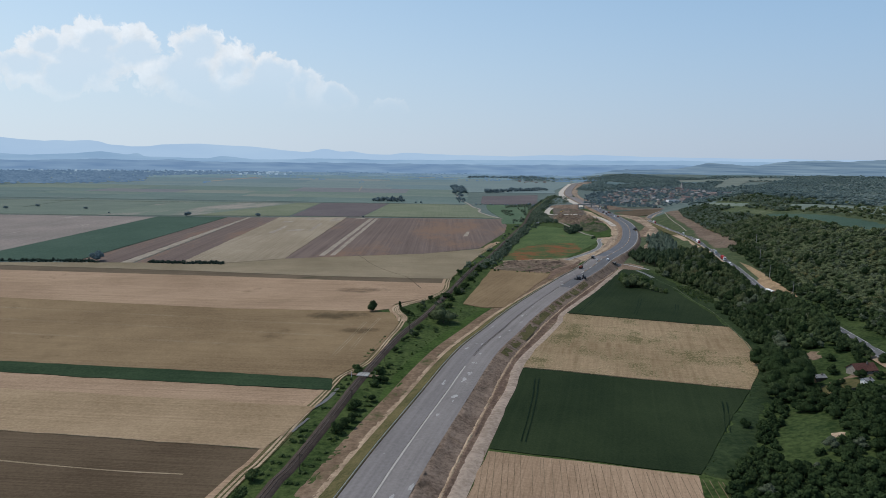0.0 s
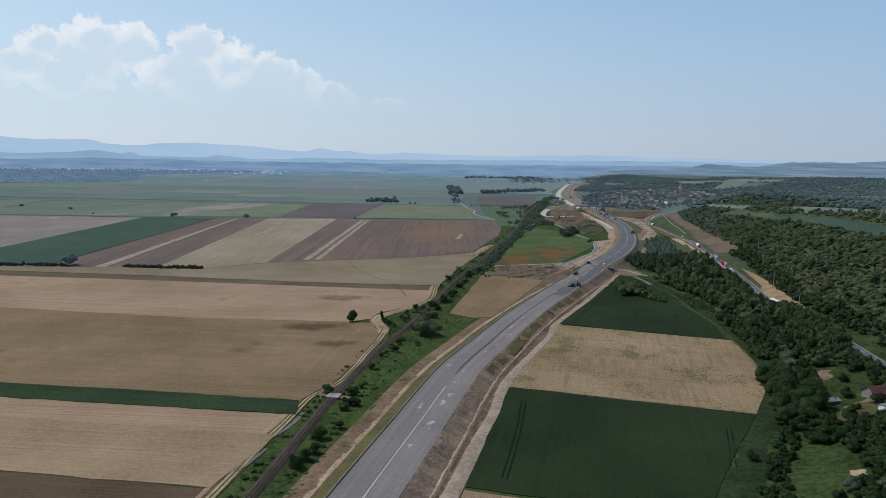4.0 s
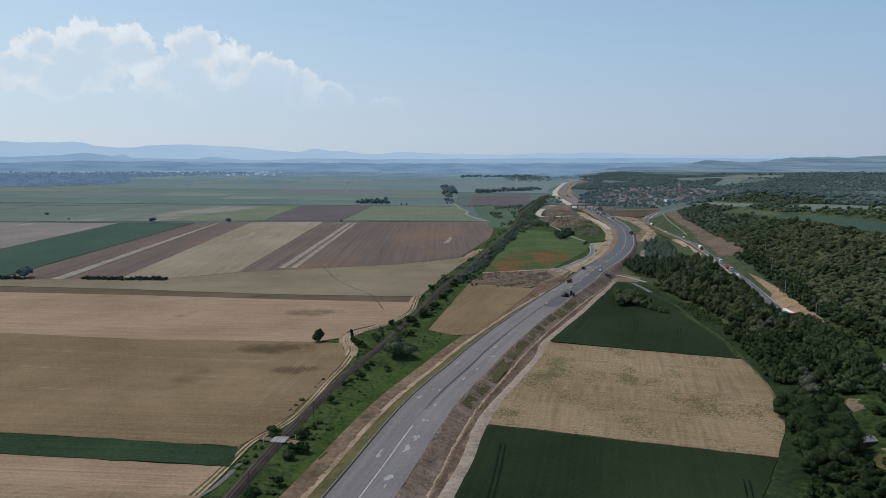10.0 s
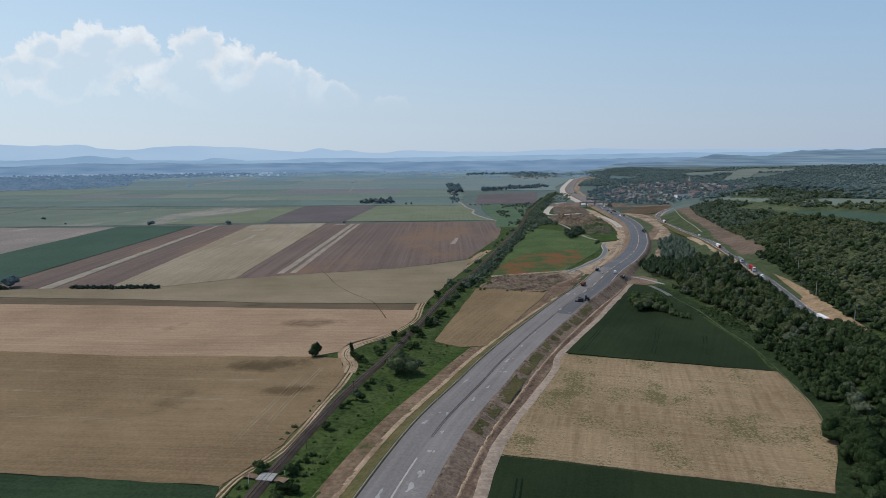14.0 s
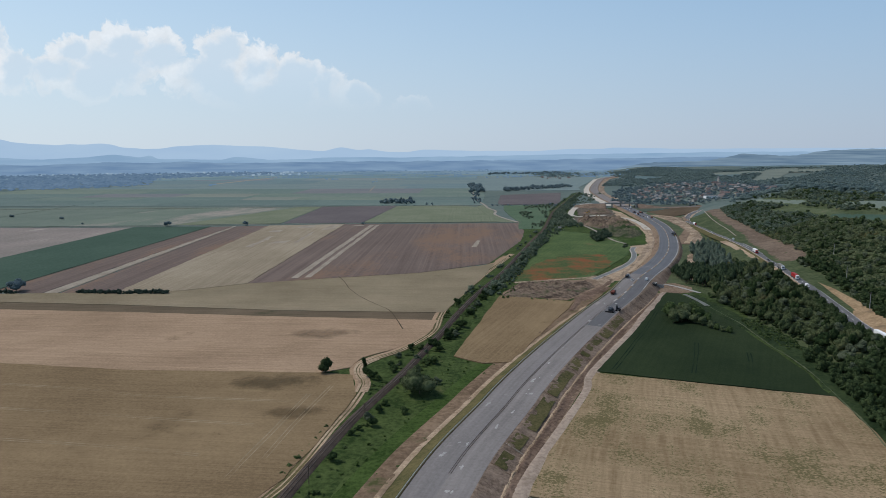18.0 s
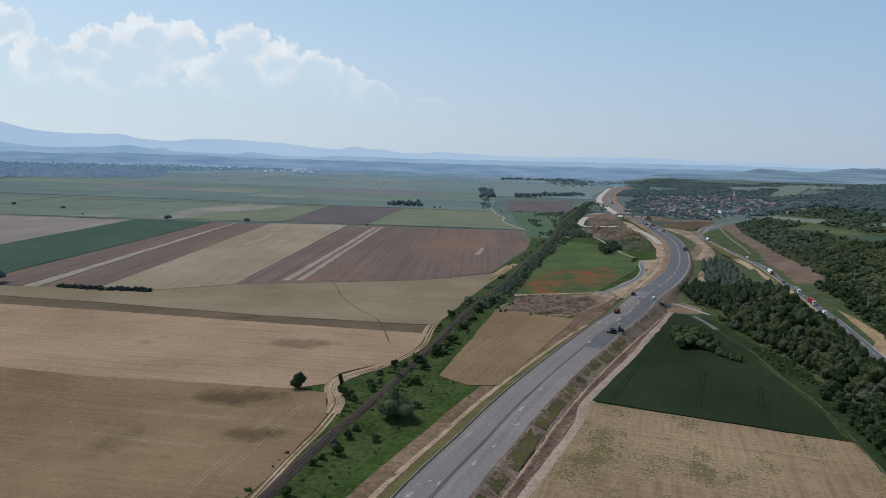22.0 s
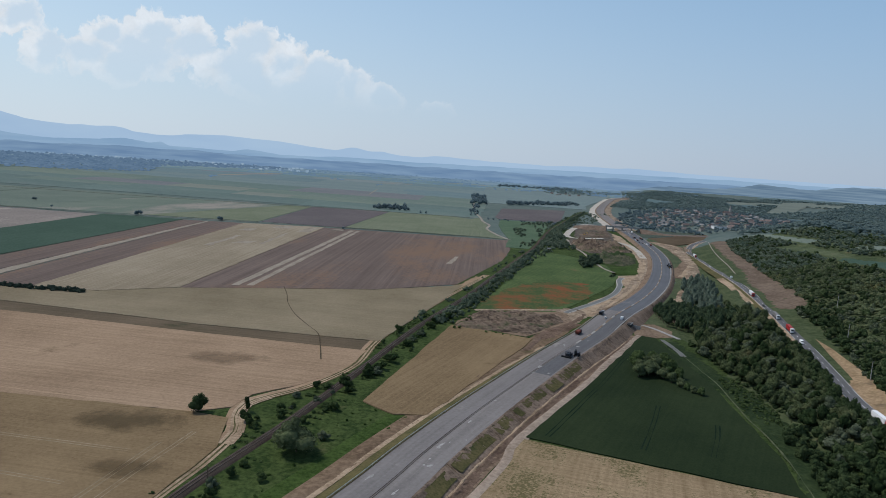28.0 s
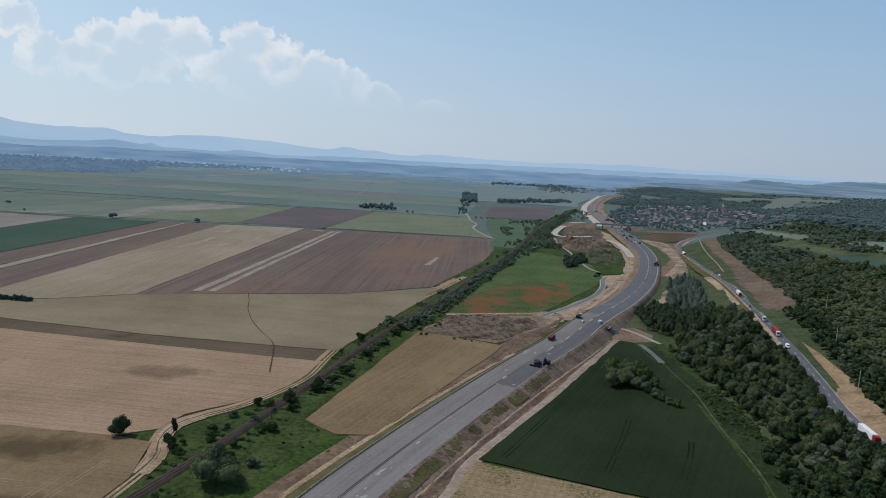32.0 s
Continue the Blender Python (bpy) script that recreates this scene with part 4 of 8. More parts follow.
def within(places, polygon):
    """Tells which places lie inside a polygon of the plan."""
    p, hit = np.array(polygon, float) * K, np.zeros(len(places), bool)
    for a, b in zip(p, np.roll(p, -1, 0)):
        over = (a[1] > places[:, 1]) != (b[1] > places[:, 1])
        hit ^= over & (places[:, 0] < (b[0] - a[0]) * (places[:, 1] - a[1]) / (b[1] - a[1] + 1e-9) + a[0])
    return hit


def off_line(places, line, gap):
    """Leaves out places nearer than gap to a line."""
    d = np.min(np.linalg.norm(places[:, None, :2] - line[None, ::2, :2], axis=2), axis=1)
    return places[d > gap]


def draped(name, label, polygon, mat, cell, lift, category="meadow", kind="stuff", wobble=0.8):
    """A sheet of turf or soil with a smooth outline that follows the ground inside a polygon of the plan."""
    rng = np.random.default_rng(len(label) + len(polygon))
    p = np.array(polygon, float) * K
    ring = []
    for a, b in zip(p, np.roll(p, -1, 0)):
        n = max(1, int(np.linalg.norm(b - a) / cell))
        q = a + (b - a) * np.linspace(0, 1, n, endpoint=False)[:, None]
        q[1:] += rng.normal(0, wobble, (n - 1, 2))
        ring.append(q)
    ring = np.vstack(ring)
    inner = scatter(np.array(polygon, float), cell, 5)[:, :2]
    pts = [Vector(q) for q in np.vstack([ring, inner]).tolist()]
    n = len(ring)
    vs, _, fs, origin, *_ = geometry.delaunay_2d_cdt(pts, [(k, (k + 1) % n) for k in range(n)], [], 1, 1e-4)
    v = np.array([q[:] for q in vs])
    rim = np.array([bool(o) and min(o) < n for o in origin])          # the rim dips into the ground
    v = np.column_stack([v, height(v[:, 0], v[:, 1]) + np.where(rim, lift - 0.5, lift)])
    ob = mesh(name, v, [tuple(f) for f in fs], mat, smooth=True)
    return tagged(ob, label, category, kind=kind)


# ---- the hillside's turf, gardens and fields ----
draped("hill_turf", "rough dark green turf round the gardens", [(72, 100), (88, 219), (114, 245), (136, 280), (145, 306), (167, 344), (179, 387), (184, 427), (193, 470), (420, 470), (420, 100)], M["garden_grass"], 8, 0.02, "turf")
draped("hill_turf", "rough olive green hillside turf", [(193, 470), (195, 517), (186, 600), (185, 648), (176, 665), (200, 730), (245, 840), (285, 930), (310, 1010), (330, 1100), (360, 1230), (450, 1290), (640, 1290), (640, 470)], M["hill_grass"], 8, 0.02, "turf")
field("turf", "weedy grass below the motorway curve", [(178, 690), (206, 762), (240, 850), (262, 905), (285, 935), (300, 930), (284, 880), (250, 800), (215, 735), (200, 690)], M["verge_green"], 0.1, 60, 1.0, category="turf")
draped("grassland", "plain weedy grassland at the hill foot", [(50, -300), (420, -300), (420, 100), (50, 100)], M["verge_green"], 14, -0.1, "ground", "structure")
draped("meadow", "bright green garden meadow", [(119, 222), (119, 236), (130, 262), (150, 268), (154, 256), (137, 222)], M["garden_grass"], 3, 0.12)
draped("lawn", "mown yellow green garden lawn", [(178, 318), (184, 340), (205, 352), (212, 325), (197, 316)], M["garden_grass"], 3, 0.14, "lawn")
draped("vegetable_bed", "bare soil vegetable bed", [(184, 338), (190, 352), (197, 352), (194, 336)], M["dirt"], 2, 0.22, "garden bed")
draped("garden_plot", "dry yellowish garden plot", [(166, 284), (164, 298), (186, 303), (190, 286)], M["verge"], 2, 0.2, "garden plot")
draped("dirt_yard", "pale trodden yard beside the house", [(166, 300), (188, 306), (205, 309), (205, 303), (186, 302), (166, 297)], M["dirt"], 2, 0.18, "yard")
draped("rubble_heap", "pale sandy rubble heap", [(140, 236), (142, 240), (146, 239), (145, 235)], M["sand"], 1.5, 0.5, "heap")
draped("bare_slope", "reddish brown bare hill slope", [(410, 1275), (430, 1300), (446, 1305), (400, 1120), (378, 1000), (353, 883), (336, 800), (318, 731), (300, 722), (288, 732), (306, 805), (318, 874), (339, 930), (381, 1142)], M["bare_hill"], 5, 0.12, "field")
draped("hill_field", "blue green crop field on the hill top", [(443, 944), (435, 797), (445, 653), (420, 600), (398, 640), (404, 753), (415, 834), (426, 920)], M["teal"], 8, 0.3, "field")
draped("hill_field", "dull green meadow behind the hill top field", [(470, 900), (480, 1000), (560, 1010), (680, 900), (600, 700), (500, 640), (480, 700)], M["far_green"], 8, 0.28, "field")
draped("hill_field", "pale green meadow strip on the hill", [(441, 1119), (452, 1090), (461, 1051), (456, 974), (446, 915), (440, 960), (445, 1010)], M["verge_green"], 6, 0.35, "field")
draped("hill_field", "pale meadow strip below the far trees", [(500, 1365), (512, 1360), (500, 1203), (496, 1105), (471, 1090), (484, 1200)], M["far_green"], 6, 0.25, "field")
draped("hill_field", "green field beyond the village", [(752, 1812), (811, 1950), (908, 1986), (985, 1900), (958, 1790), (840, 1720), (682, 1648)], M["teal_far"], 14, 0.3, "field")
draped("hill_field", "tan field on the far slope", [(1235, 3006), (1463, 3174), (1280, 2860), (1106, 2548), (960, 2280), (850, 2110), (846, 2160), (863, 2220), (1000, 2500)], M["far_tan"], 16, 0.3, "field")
draped("hill_field", "light green field beside far houses", [(900, 1150), (930, 1420), (1250, 1500), (1250, 1150)], M["far_green"], 14, 0.3, "field")

# ---- earthworks round the junction ----
field("dirt_ground", "bare churned earth beside the motorway", [(48, 642), (57, 672), (122, 712), (140, 705), (128, 668), (100, 632), (94, 624)], M["dirt"], 0.2, 60, 1.2, "structure", "earth")
field("dirt_ground", "pale bare earth round the motorway curve", [(124, 700), (140, 732), (172, 790), (200, 846), (200, 873), (201, 909), (226, 925), (250, 1020), (258, 1073), (264, 1134), (270, 1317), (283, 1400), (290, 1355), (284, 1244), (278, 1109),
      (266, 1024), (238, 920), (226, 870), (186, 770), (150, 700)], M["sand"], 0.1, 60, 1.0, "structure", "earth")
field("spoil_ground", "mottled dark spoil ground beside the new loop", [(186, 1190), (194, 1262), (222, 1270), (270, 1317), (266, 1134), (243, 1118), (203, 1090), (190, 1130)], M["spoil"], 0.1, 60, 1.2, "structure", "earth")
field("loop_ground", "graded grey earth inside the loop", [(205, 1285), (226, 1430), (258, 1520), (286, 1500), (284, 1400), (274, 1318), (240, 1285)], M["spoil"], 0.2, 60, 1.2, "structure", "earth")
field("brown_earth", "brown graded earth between motorway and hill road", [(337, 1358), (400, 1432), (448, 1470), (487, 1529), (417, 1330), (390, 1310), (348, 1259)], M["plough"], 0.35, 60, 1.0, "structure", "earth")
field("grey_ground", "grey weedy ground below the overpass ramp", [(322, 1380), (326, 1500), (480, 1540), (440, 1475), (390, 1430), (337, 1362)], M["margin"], 0.25, 60, 1.0, "stuff", "turf")
field("turf", "weedy grass between motorway and hill road", [(258, 905), (280, 985), (300, 1110), (316, 1300), (340, 1362), (352, 1262), (380, 1290), (364, 1230), (346, 1130), (325, 1010), (300, 930), (280, 900)], M["verge_green"], 0.22, 60, 1.0, category="turf")
ribbon("works_ground", spline([(272, 925), (292, 985), (316, 1045), (331, 1110), (338, 1190), (350, 1250), (328, 1295)], 6), [(-12, 0.5), (0, 0.66), (12, 0.5)], M["dirt"], 3.0, 36, label="churned brown earth under the works track")
ribbon("works_track", spline([(276, 935), (296, 985), (318, 1045), (331, 1110), (338, 1190), (352, 1250), (330, 1290)], 6), [(-4, 0.75), (0, 0.8), (4, 0.75)], M["sand"], 1.6, 33, label="wide sandy works track between motorway and hill road")
ribbon("works_track", spline([(331, 1110), (352, 1180), (372, 1262)], 6), [(-5, 0.7), (5, 0.7)], M["dirt"], 1.5, 34, label="brown works track towards the hill road")
field("grass_island", "dark green overgrown mound beside the curve", [(205, 1020), (208, 1088), (246, 1116), (256, 1060), (226, 1010)], M["rough_grass"], 0.35, 60, 1.0, "stuff", "turf")
field("grass_island", "green grass patch beside the works track", [(201, 915), (204, 955), (234, 990), (232, 935)], M["grass"], 0.3, 60, 1.0, "stuff", "turf")
DITCH = spline([(128, 705), (134, 716), (150, 742), (165, 768), (182, 805), (194, 845), (200, 880), (207, 900)], 4)
ribbon("ditch_kerb", DITCH, [(-3.2, 0.25), (-2.7, 0.6), (-2.2, 0.55), (2.2, 0.55), (2.7, 0.6), (3.2, 0.25)], M["dusting"], 0.15, 21, label="pale concrete edge of the drainage basin")
ribbon("ditch_water", DITCH, [(-2.2, 0.62), (2.2, 0.62)], M["water"], 0.1, 22, label="grey water in the drainage basin")
LOOP = spline([(302, 1512), (280, 1540), (255, 1530), (226, 1445), (203, 1345), (194, 1290), (203, 1264), (228, 1274), (252, 1288)], 8)
ribbon("works_track", cut(MW, 720, 1130), [(-HALF - 12, 0.55), (-HALF - 8.5, 0.6)], M["sand"], 1.6, 27, label="pale sandy works track along the curve")
ribbon("works_track", spline([(204, 930), (197, 958), (194, 1013), (192, 1093), (186, 1151), (189, 1240)], 6), [(-2, 0.7), (2, 0.7)], M["gravel"], 0.6, 28, label="grey gravel track beside the spoil ground")
ribbon("works_track", spline([(266, 1075), (274, 1136), (277, 1203), (268, 1250)], 6), [(-5, 0.75), (5, 0.75)], M["pale_sand"], 1.2, 35, label="pale sandy works track beside the motorway")
ribbon("works_track", spline([(92, 590), (99, 612), (106, 634), (118, 655), (132, 680), (142, 705)], 4), [(-2.4, 0.2), (-1.5, 0.62), (1.5, 0.62), (2.4, 0.2)], M["dirt_dark"], 0.6, 29, label="dark rutted works track by the spoil ground")
ribbon("loop_track", LOOP, [(-6, 1.1), (6, 1.1)], M["pale_sand"], 0.8, 23, label="pale gravel loop of the new slip road")
OVER = spline([(228, 1462), (262, 1450), (320, 1446), (390, 1452), (470, 1478), (550, 1520), (620, 1570)], 8)
west, east = OVER[OVER[:, 0] < 284 * K], OVER[OVER[:, 0] > 338 * K]
for part_line in (west, east):
    pz = 0.6 + 9.2 * np.exp(-(((part_line[:, 0] / K) - 300) / 75) ** 4)
    ribbon("overpass_ramp", part_line, [(-20, 0.1), (-6, pz - 0.1), (6, pz - 0.1), (20, 0.1)], M["slope"], 0.8, 25, label="bare earth ramp of the overpass")
    ribbon("overpass_road", part_line, [(-4.5, pz), (4.5, pz)], M["road"], 0.1, 26, label="grey road on the overpass ramp")


def box(bm, x0, x1, y0, y1, z0, z1, bevel=0.0):
    r = bmesh.ops.create_cube(bm, size=1.0, matrix=Matrix.Translation(((x0 + x1) / 2, (y0 + y1) / 2, (z0 + z1) / 2)) @ Matrix.Diagonal((x1 - x0, y1 - y0, z1 - z0, 1)))
    if bevel:
        edges = list({e for v in r["verts"] for e in v.link_edges})
        bmesh.ops.bevel(bm, geom=edges, offset=bevel, segments=2, affect="EDGES")
    return r["verts"]


def part(name, bm, mat, parent, label=""):
    me = bpy.data.meshes.new(name)
    bm.to_mesh(me)
    bm.free()
    me.materials.append(mat)
    ob = new(name, me)
    ob.parent = parent
    if label:
        ob["label"] = label
    return ob


def block(name, mat, parent, x0, x1, y0, y1, z0, z1, bevel=0.0, label=""):
    bm = bmesh.new()
    box(bm, x0, x1, y0, y1, z0, z1, bevel)
    return part(name, bm, mat, parent, label)


# ---- overpass ----
bridge = tagged(new("overpass"), "pale concrete overpass bridge on round piers", "bridge")
a, b = west[-1], east[0]
span = float(np.linalg.norm(b - a))
bridge.matrix_world = pose(*((a + b) / 2), 0, 0, 0, math.degrees(math.atan2(b[1] - a[1], b[0] - a[0])))
block("deck", M["concrete"], bridge, -span / 2 - 1, span / 2 + 1, -6, 6, 8.6, 9.9, 0.1)
for y in (-5.7, 5.7):
    block("parapet", M["concrete"], bridge, -span / 2 - 1, span / 2 + 1, y - 0.25, y + 0.25, 9.9, 11.0, 0.05)
for x in (-span * 0.28, 0, span * 0.28):
    for y in (-3.5, 3.5):
        bm = bmesh.new()
        bmesh.ops.create_cone(bm, cap_ends=True, segments=12, radius1=0.8, radius2=0.8, depth=9.2, matrix=Matrix.Translation((x, y, 4.1)))
        part("pier", bm, M["concrete"], bridge)
for x in (-span / 2, span / 2):
    block("abutment", M["concrete"], bridge, x - 1.2, x + 1.2, -6.4, 6.4, -0.4, 8.7, 0.1)

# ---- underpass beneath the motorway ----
# a solid near-black block stands in for the shade inside the underpass
M["shade"] = material("painted underpass shade", (0.03, 0.03, 0.03), (0.06, 0.06, 0.06), 0.2, 0, 1.0)
k = int(np.argmin(abs(MW[:, 1] / K - 672)))
way = sides(MW)[k]
under = tagged(new("underpass"), "concrete underpass with wing walls through the embankment", "underpass")
under.matrix_world = pose(*(MW[k] + way * (HALF + 0.8)), 0, 0, 0, math.degrees(math.atan2(way[1], way[0])))
block("mouth_shade", M["shade"], under, -3.5, 4.8, -4.2, 3.8, 0.1, 4.9, 0, "dark block standing for the shaded mouth")
block("lintel", M["concrete"], under, 4.3, 5.0, -4.6, 4.6, 4.9, 5.4, 0.08)
block("jamb", M["concrete"], under, 1.0, 5.0, 3.8, 4.6, 0.0, 4.9, 0.08)
block("wing_wall", M["concrete"], under, 5.0, 11.0, 4.0, 4.6, 0.0, 3.2, 0.08)
PATH_OUT = spline([(171, 668), (178, 684), (186, 676), (193, 660), (197, 650)], 3)
ribbon("culvert_apron", PATH_OUT, [(-1.8, 0.5), (1.8, 0.5)], M["concrete"], 0.1, 31, label="pale concrete channel from the underpass")
ribbon("stream_bank", spline([(197, 650), (199, 610), (204, 560), (205, 500), (200, 455), (188, 410), (178, 350), (160, 318), (145, 290), (128, 255), (110, 225), (100, 180)], 5),
       [(-6, -0.6), (-3, 0.2), (3, 0.3), (7, 0.1)], M["garden_grass"], 0.4, 32, label="reedy green ditch bank")
ribbon("ditch_path", spline([(187.4, 607), (189.4, 578), (191, 555), (189.5, 527), (188.5, 503), (189, 483), (187, 455), (182, 422), (176, 386), (165, 346)], 4), [(-0.4, 0.5), (0, 0.54), (0.35, 0.5)], M["pale_weeds"], 0.5, 37, label="thin pale trodden line along the ditch")
ribbon("ditch_water", spline([(184, 645), (186, 632), (187.2, 618), (187.4, 606)], 3), [(-2.0, 0.5), (2.0, 0.5)], M["water"], 0.4, 38, label="grey water below the culvert")
field("dirt_ground", "bare earth at the underpass", [(168, 652), (172, 690), (190, 690), (198, 672), (194, 655), (184, 650)], M["dirt"], 0.2, 60, 2.6, "structure", "earth")

# ---- motorway furniture ----
all3 = np.column_stack([MW, mz])
seg = cut(all3, 150, 330)
ribbon("median_line", seg, [(-0.42, seg[:, 2] + 0.13), (0.42, seg[:, 2] + 0.13)], M["dusting"], 0.1, 40, label="pale dusty concrete median strip")
ribbon("median_gap", seg, [(-0.62, seg[:, 2] + 0.12), (-0.42, seg[:, 2] + 0.125)], M["ballast"], 0.03, 42, label="dark joint beside the median strip")
seg = cut(all3, 345, 600)
for off in (-0.55, 0.3):
    ribbon("median_drain", seg, [(off, seg[:, 2] + 0.13), (off + 0.25, seg[:, 2] + 0.13)], M["ballast"], 0.05, 41, label="thin dark unfinished drain along the median")
mw3 = np.column_stack([MW, mz])
edge_line = cut(mw3, 110, 700)
ribbon("edge_drain", edge_line, [(-HALF - 0.45, edge_line[:, 2] - 0.02), (-HALF - 0.15, edge_line[:, 2] + 0.02)], M["ballast"], 0.05, 43, label="dark drain along the motorway edge")
guard = tagged(new("guard_rail"), "grey galvanised steel guard rail on posts along the motorway edge", "guard rail")
M["zinc"] = material("galvanised steel", (0.30, 0.31, 0.32), (0.44, 0.45, 0.46), 0.4, 0, 2.0, rough=0.5, metal=0.25, bump=0)
ez = edge_line[:, 2]
ribbon("rail", edge_line, [(-HALF - 0.62, ez + 0.42), (-HALF - 0.50, ez + 0.50), (-HALF - 0.62, ez + 0.58), (-HALF - 0.50, ez + 0.66), (-HALF - 0.62, ez + 0.74), (-HALF - 0.70, ez + 0.74), (-HALF - 0.70, ez + 0.42)], M["zinc"], 0, 45, parent=guard)
bm = bmesh.new()
box(bm, -0.06, 0.06, -0.07, 0.07, -0.5, 0.72)
post_mesh = bpy.data.meshes.new("post")
bm.to_mesh(post_mesh)
bm.free()
post_mesh.materials.append(M["zinc"])
edge_run = np.concatenate([[0], np.cumsum(np.linalg.norm(np.diff(edge_line[:, :2], axis=0), axis=1))])
edge_side = sides(edge_line)
for d0 in np.arange(2, edge_run[-1], 4.0):
    at = [np.interp(d0, edge_run, edge_line[:, k]) for k in range(3)]
    off = [np.interp(d0, edge_run, edge_side[:, k]) for k in range(2)]
    ob = new("post", post_mesh)
    ob.parent = guard
    ob.matrix_basis = pose(at[0] - off[0] * (HALF + 0.76), at[1] - off[1] * (HALF + 0.76), at[2])
far_line = cut(mw3, 640, 1400)
ribbon("edge_dust", far_line, [(HALF - 1.0, far_line[:, 2] + 0.02), (HALF - 0.3, far_line[:, 2] + 0.02)], M["concrete"], 0.1, 44, label="pale concrete kerb of the motorway")
seg = cut(mw3, 536, 712)
ribbon("fresh_asphalt", seg, [(1.0, seg[:, 2] + 0.16), (HALF - 0.9, seg[:, 2] + 0.05)], M["asphalt_fresh"], 0.15, 46, label="dark freshly laid asphalt on one carriageway")
seg = cut(mw3, 700, 1420)
for a, b in ((-HALF + 0.8, -0.8), (0.8, HALF - 0.8)):
    ribbon("fresh_asphalt", seg, [(a, seg[:, 2] + (0.05 if a < -1 else 0.17)), (b, seg[:, 2] + (0.17 if a < -1 else 0.05))], M["asphalt_dark"], 0.1, 47, label="dark fresh asphalt round the curve")
    ribbon("edge_line", seg, [((a if a < -1 else b - 0.7) + 0.2, seg[:, 2] + 0.2), ((a if a < -1 else b - 0.7) + (0.36 if a < -1 else 0.55), seg[:, 2] + 0.2)], M["dusting"] if a > -1 else M["dirt"], 0.12, 48, label="dusty unfinished edge strip of the motorway")
marks = tagged(new("median_marking"), "pale broken concrete pieces along the unfinished median", "road marking", kind="structure")
way_run = np.concatenate([[0], np.cumsum(np.linalg.norm(np.diff(MW, axis=0), axis=1))])
start, stop = (float(np.interp(y * K, MW[:, 1], way_run)) for y in (600, 1250))
for d0 in np.arange(start, stop, 11):
    q = [(np.interp(d, way_run, MW[:, 0]), np.interp(d, way_run, MW[:, 1]), np.interp(d, way_run, mz) + 0.3) for d in (d0, d0 + 9)]
    d = np.array(q[1]) - np.array(q[0])
    nrm = np.array([d[1], -d[0], 0]) / np.linalg.norm(d[:2]) * (0.35 + 0.3 * abs(math.sin(d0)))
    top = [np.array(q[0]) - nrm, np.array(q[0]) + nrm, np.array(q[1]) + nrm, np.array(q[1]) - nrm]
    mesh("kerb_piece", top + [p - np.array((0, 0, 0.3)) for p in top], [(0, 1, 2, 3), (0, 4, 5, 1), (1, 5, 6, 2), (2, 6, 7, 3), (3, 7, 4, 0)], M["works_sand"] if int(d0) % 3 else M["dusting"], marks)
seg = cut(mw3, 1480, 3200)
ribbon("works_strip", seg, [(-HALF - 20, 0.6), (-HALF - 1, 2.2)], M["pale_sand"], 2.5, 49, label="pale sandy strip beside the far motorway")
ribbon("works_strip", seg, [(HALF + 1, 2.2), (HALF + 20, 0.7)], M["works_sand"], 2.5, 50, label="brown earth strip beside the far motorway")
bank = tagged(new("embankment_panels"), "grass panels and chutes on the motorway embankment", "embankment")
rng = np.random.default_rng(8)
y = 190.0
while y < 640:
    grassy = (0.8 if y > 345 else 0.15) * (1 - ss(520, 620, y))
    n = rng.uniform(12, 40)
    seg = cut(mw3, y, y + n)
    if len(seg) > 1 and rng.random() < grassy:
        z = seg[:, 2]
        ribbon("grass_panel", seg, [(HALF + 1.6, z * 0.92 + 0.05), (HALF + 4.5, z * 0.55 + 0.1), (HALF + rng.uniform(5.8, 8.2), z * 0.3 + 0.1)], M["verge"], 0.7, int(y), parent=bank)
    if len(seg) and rng.random() < (0.25 if y < 345 else 0.6):
        q, s2 = seg[0], sides(MW)[int(np.argmin(abs(MW[:, 1] - seg[0][1])))]
        t2 = np.array([-s2[1], s2[0]])
        z0, wide, lean = q[2], rng.uniform(0.15, 0.4), rng.uniform(-0.5, 0.15)
        vs = []
        for o, z in ((HALF + 0.6, z0 + 0.12), (HALF + 4.5, z0 * 0.55 + 0.25), (HALF + 8.8, 0.4)):
            for w in (-wide, wide):
                vs.append((*(q[:2] + s2 * o + t2 * (w + lean * (o - HALF))), z))
        vs += [(x0, y0, z - 0.5) for x0, y0, z in vs]
        mesh("drain_chute", vs, [(0, 1, 3, 2), (2, 3, 5, 4), (0, 2, 8, 6), (2, 4, 10, 8), (1, 7, 9, 3), (3, 9, 11, 5), (4, 5, 11, 10)], M["dirt"] if rng.random() < 0.7 else M["gravel"], bank)
    y += n
dust = tagged(new("dust_patch"), "pale dust patches on the new asphalt", "dust")
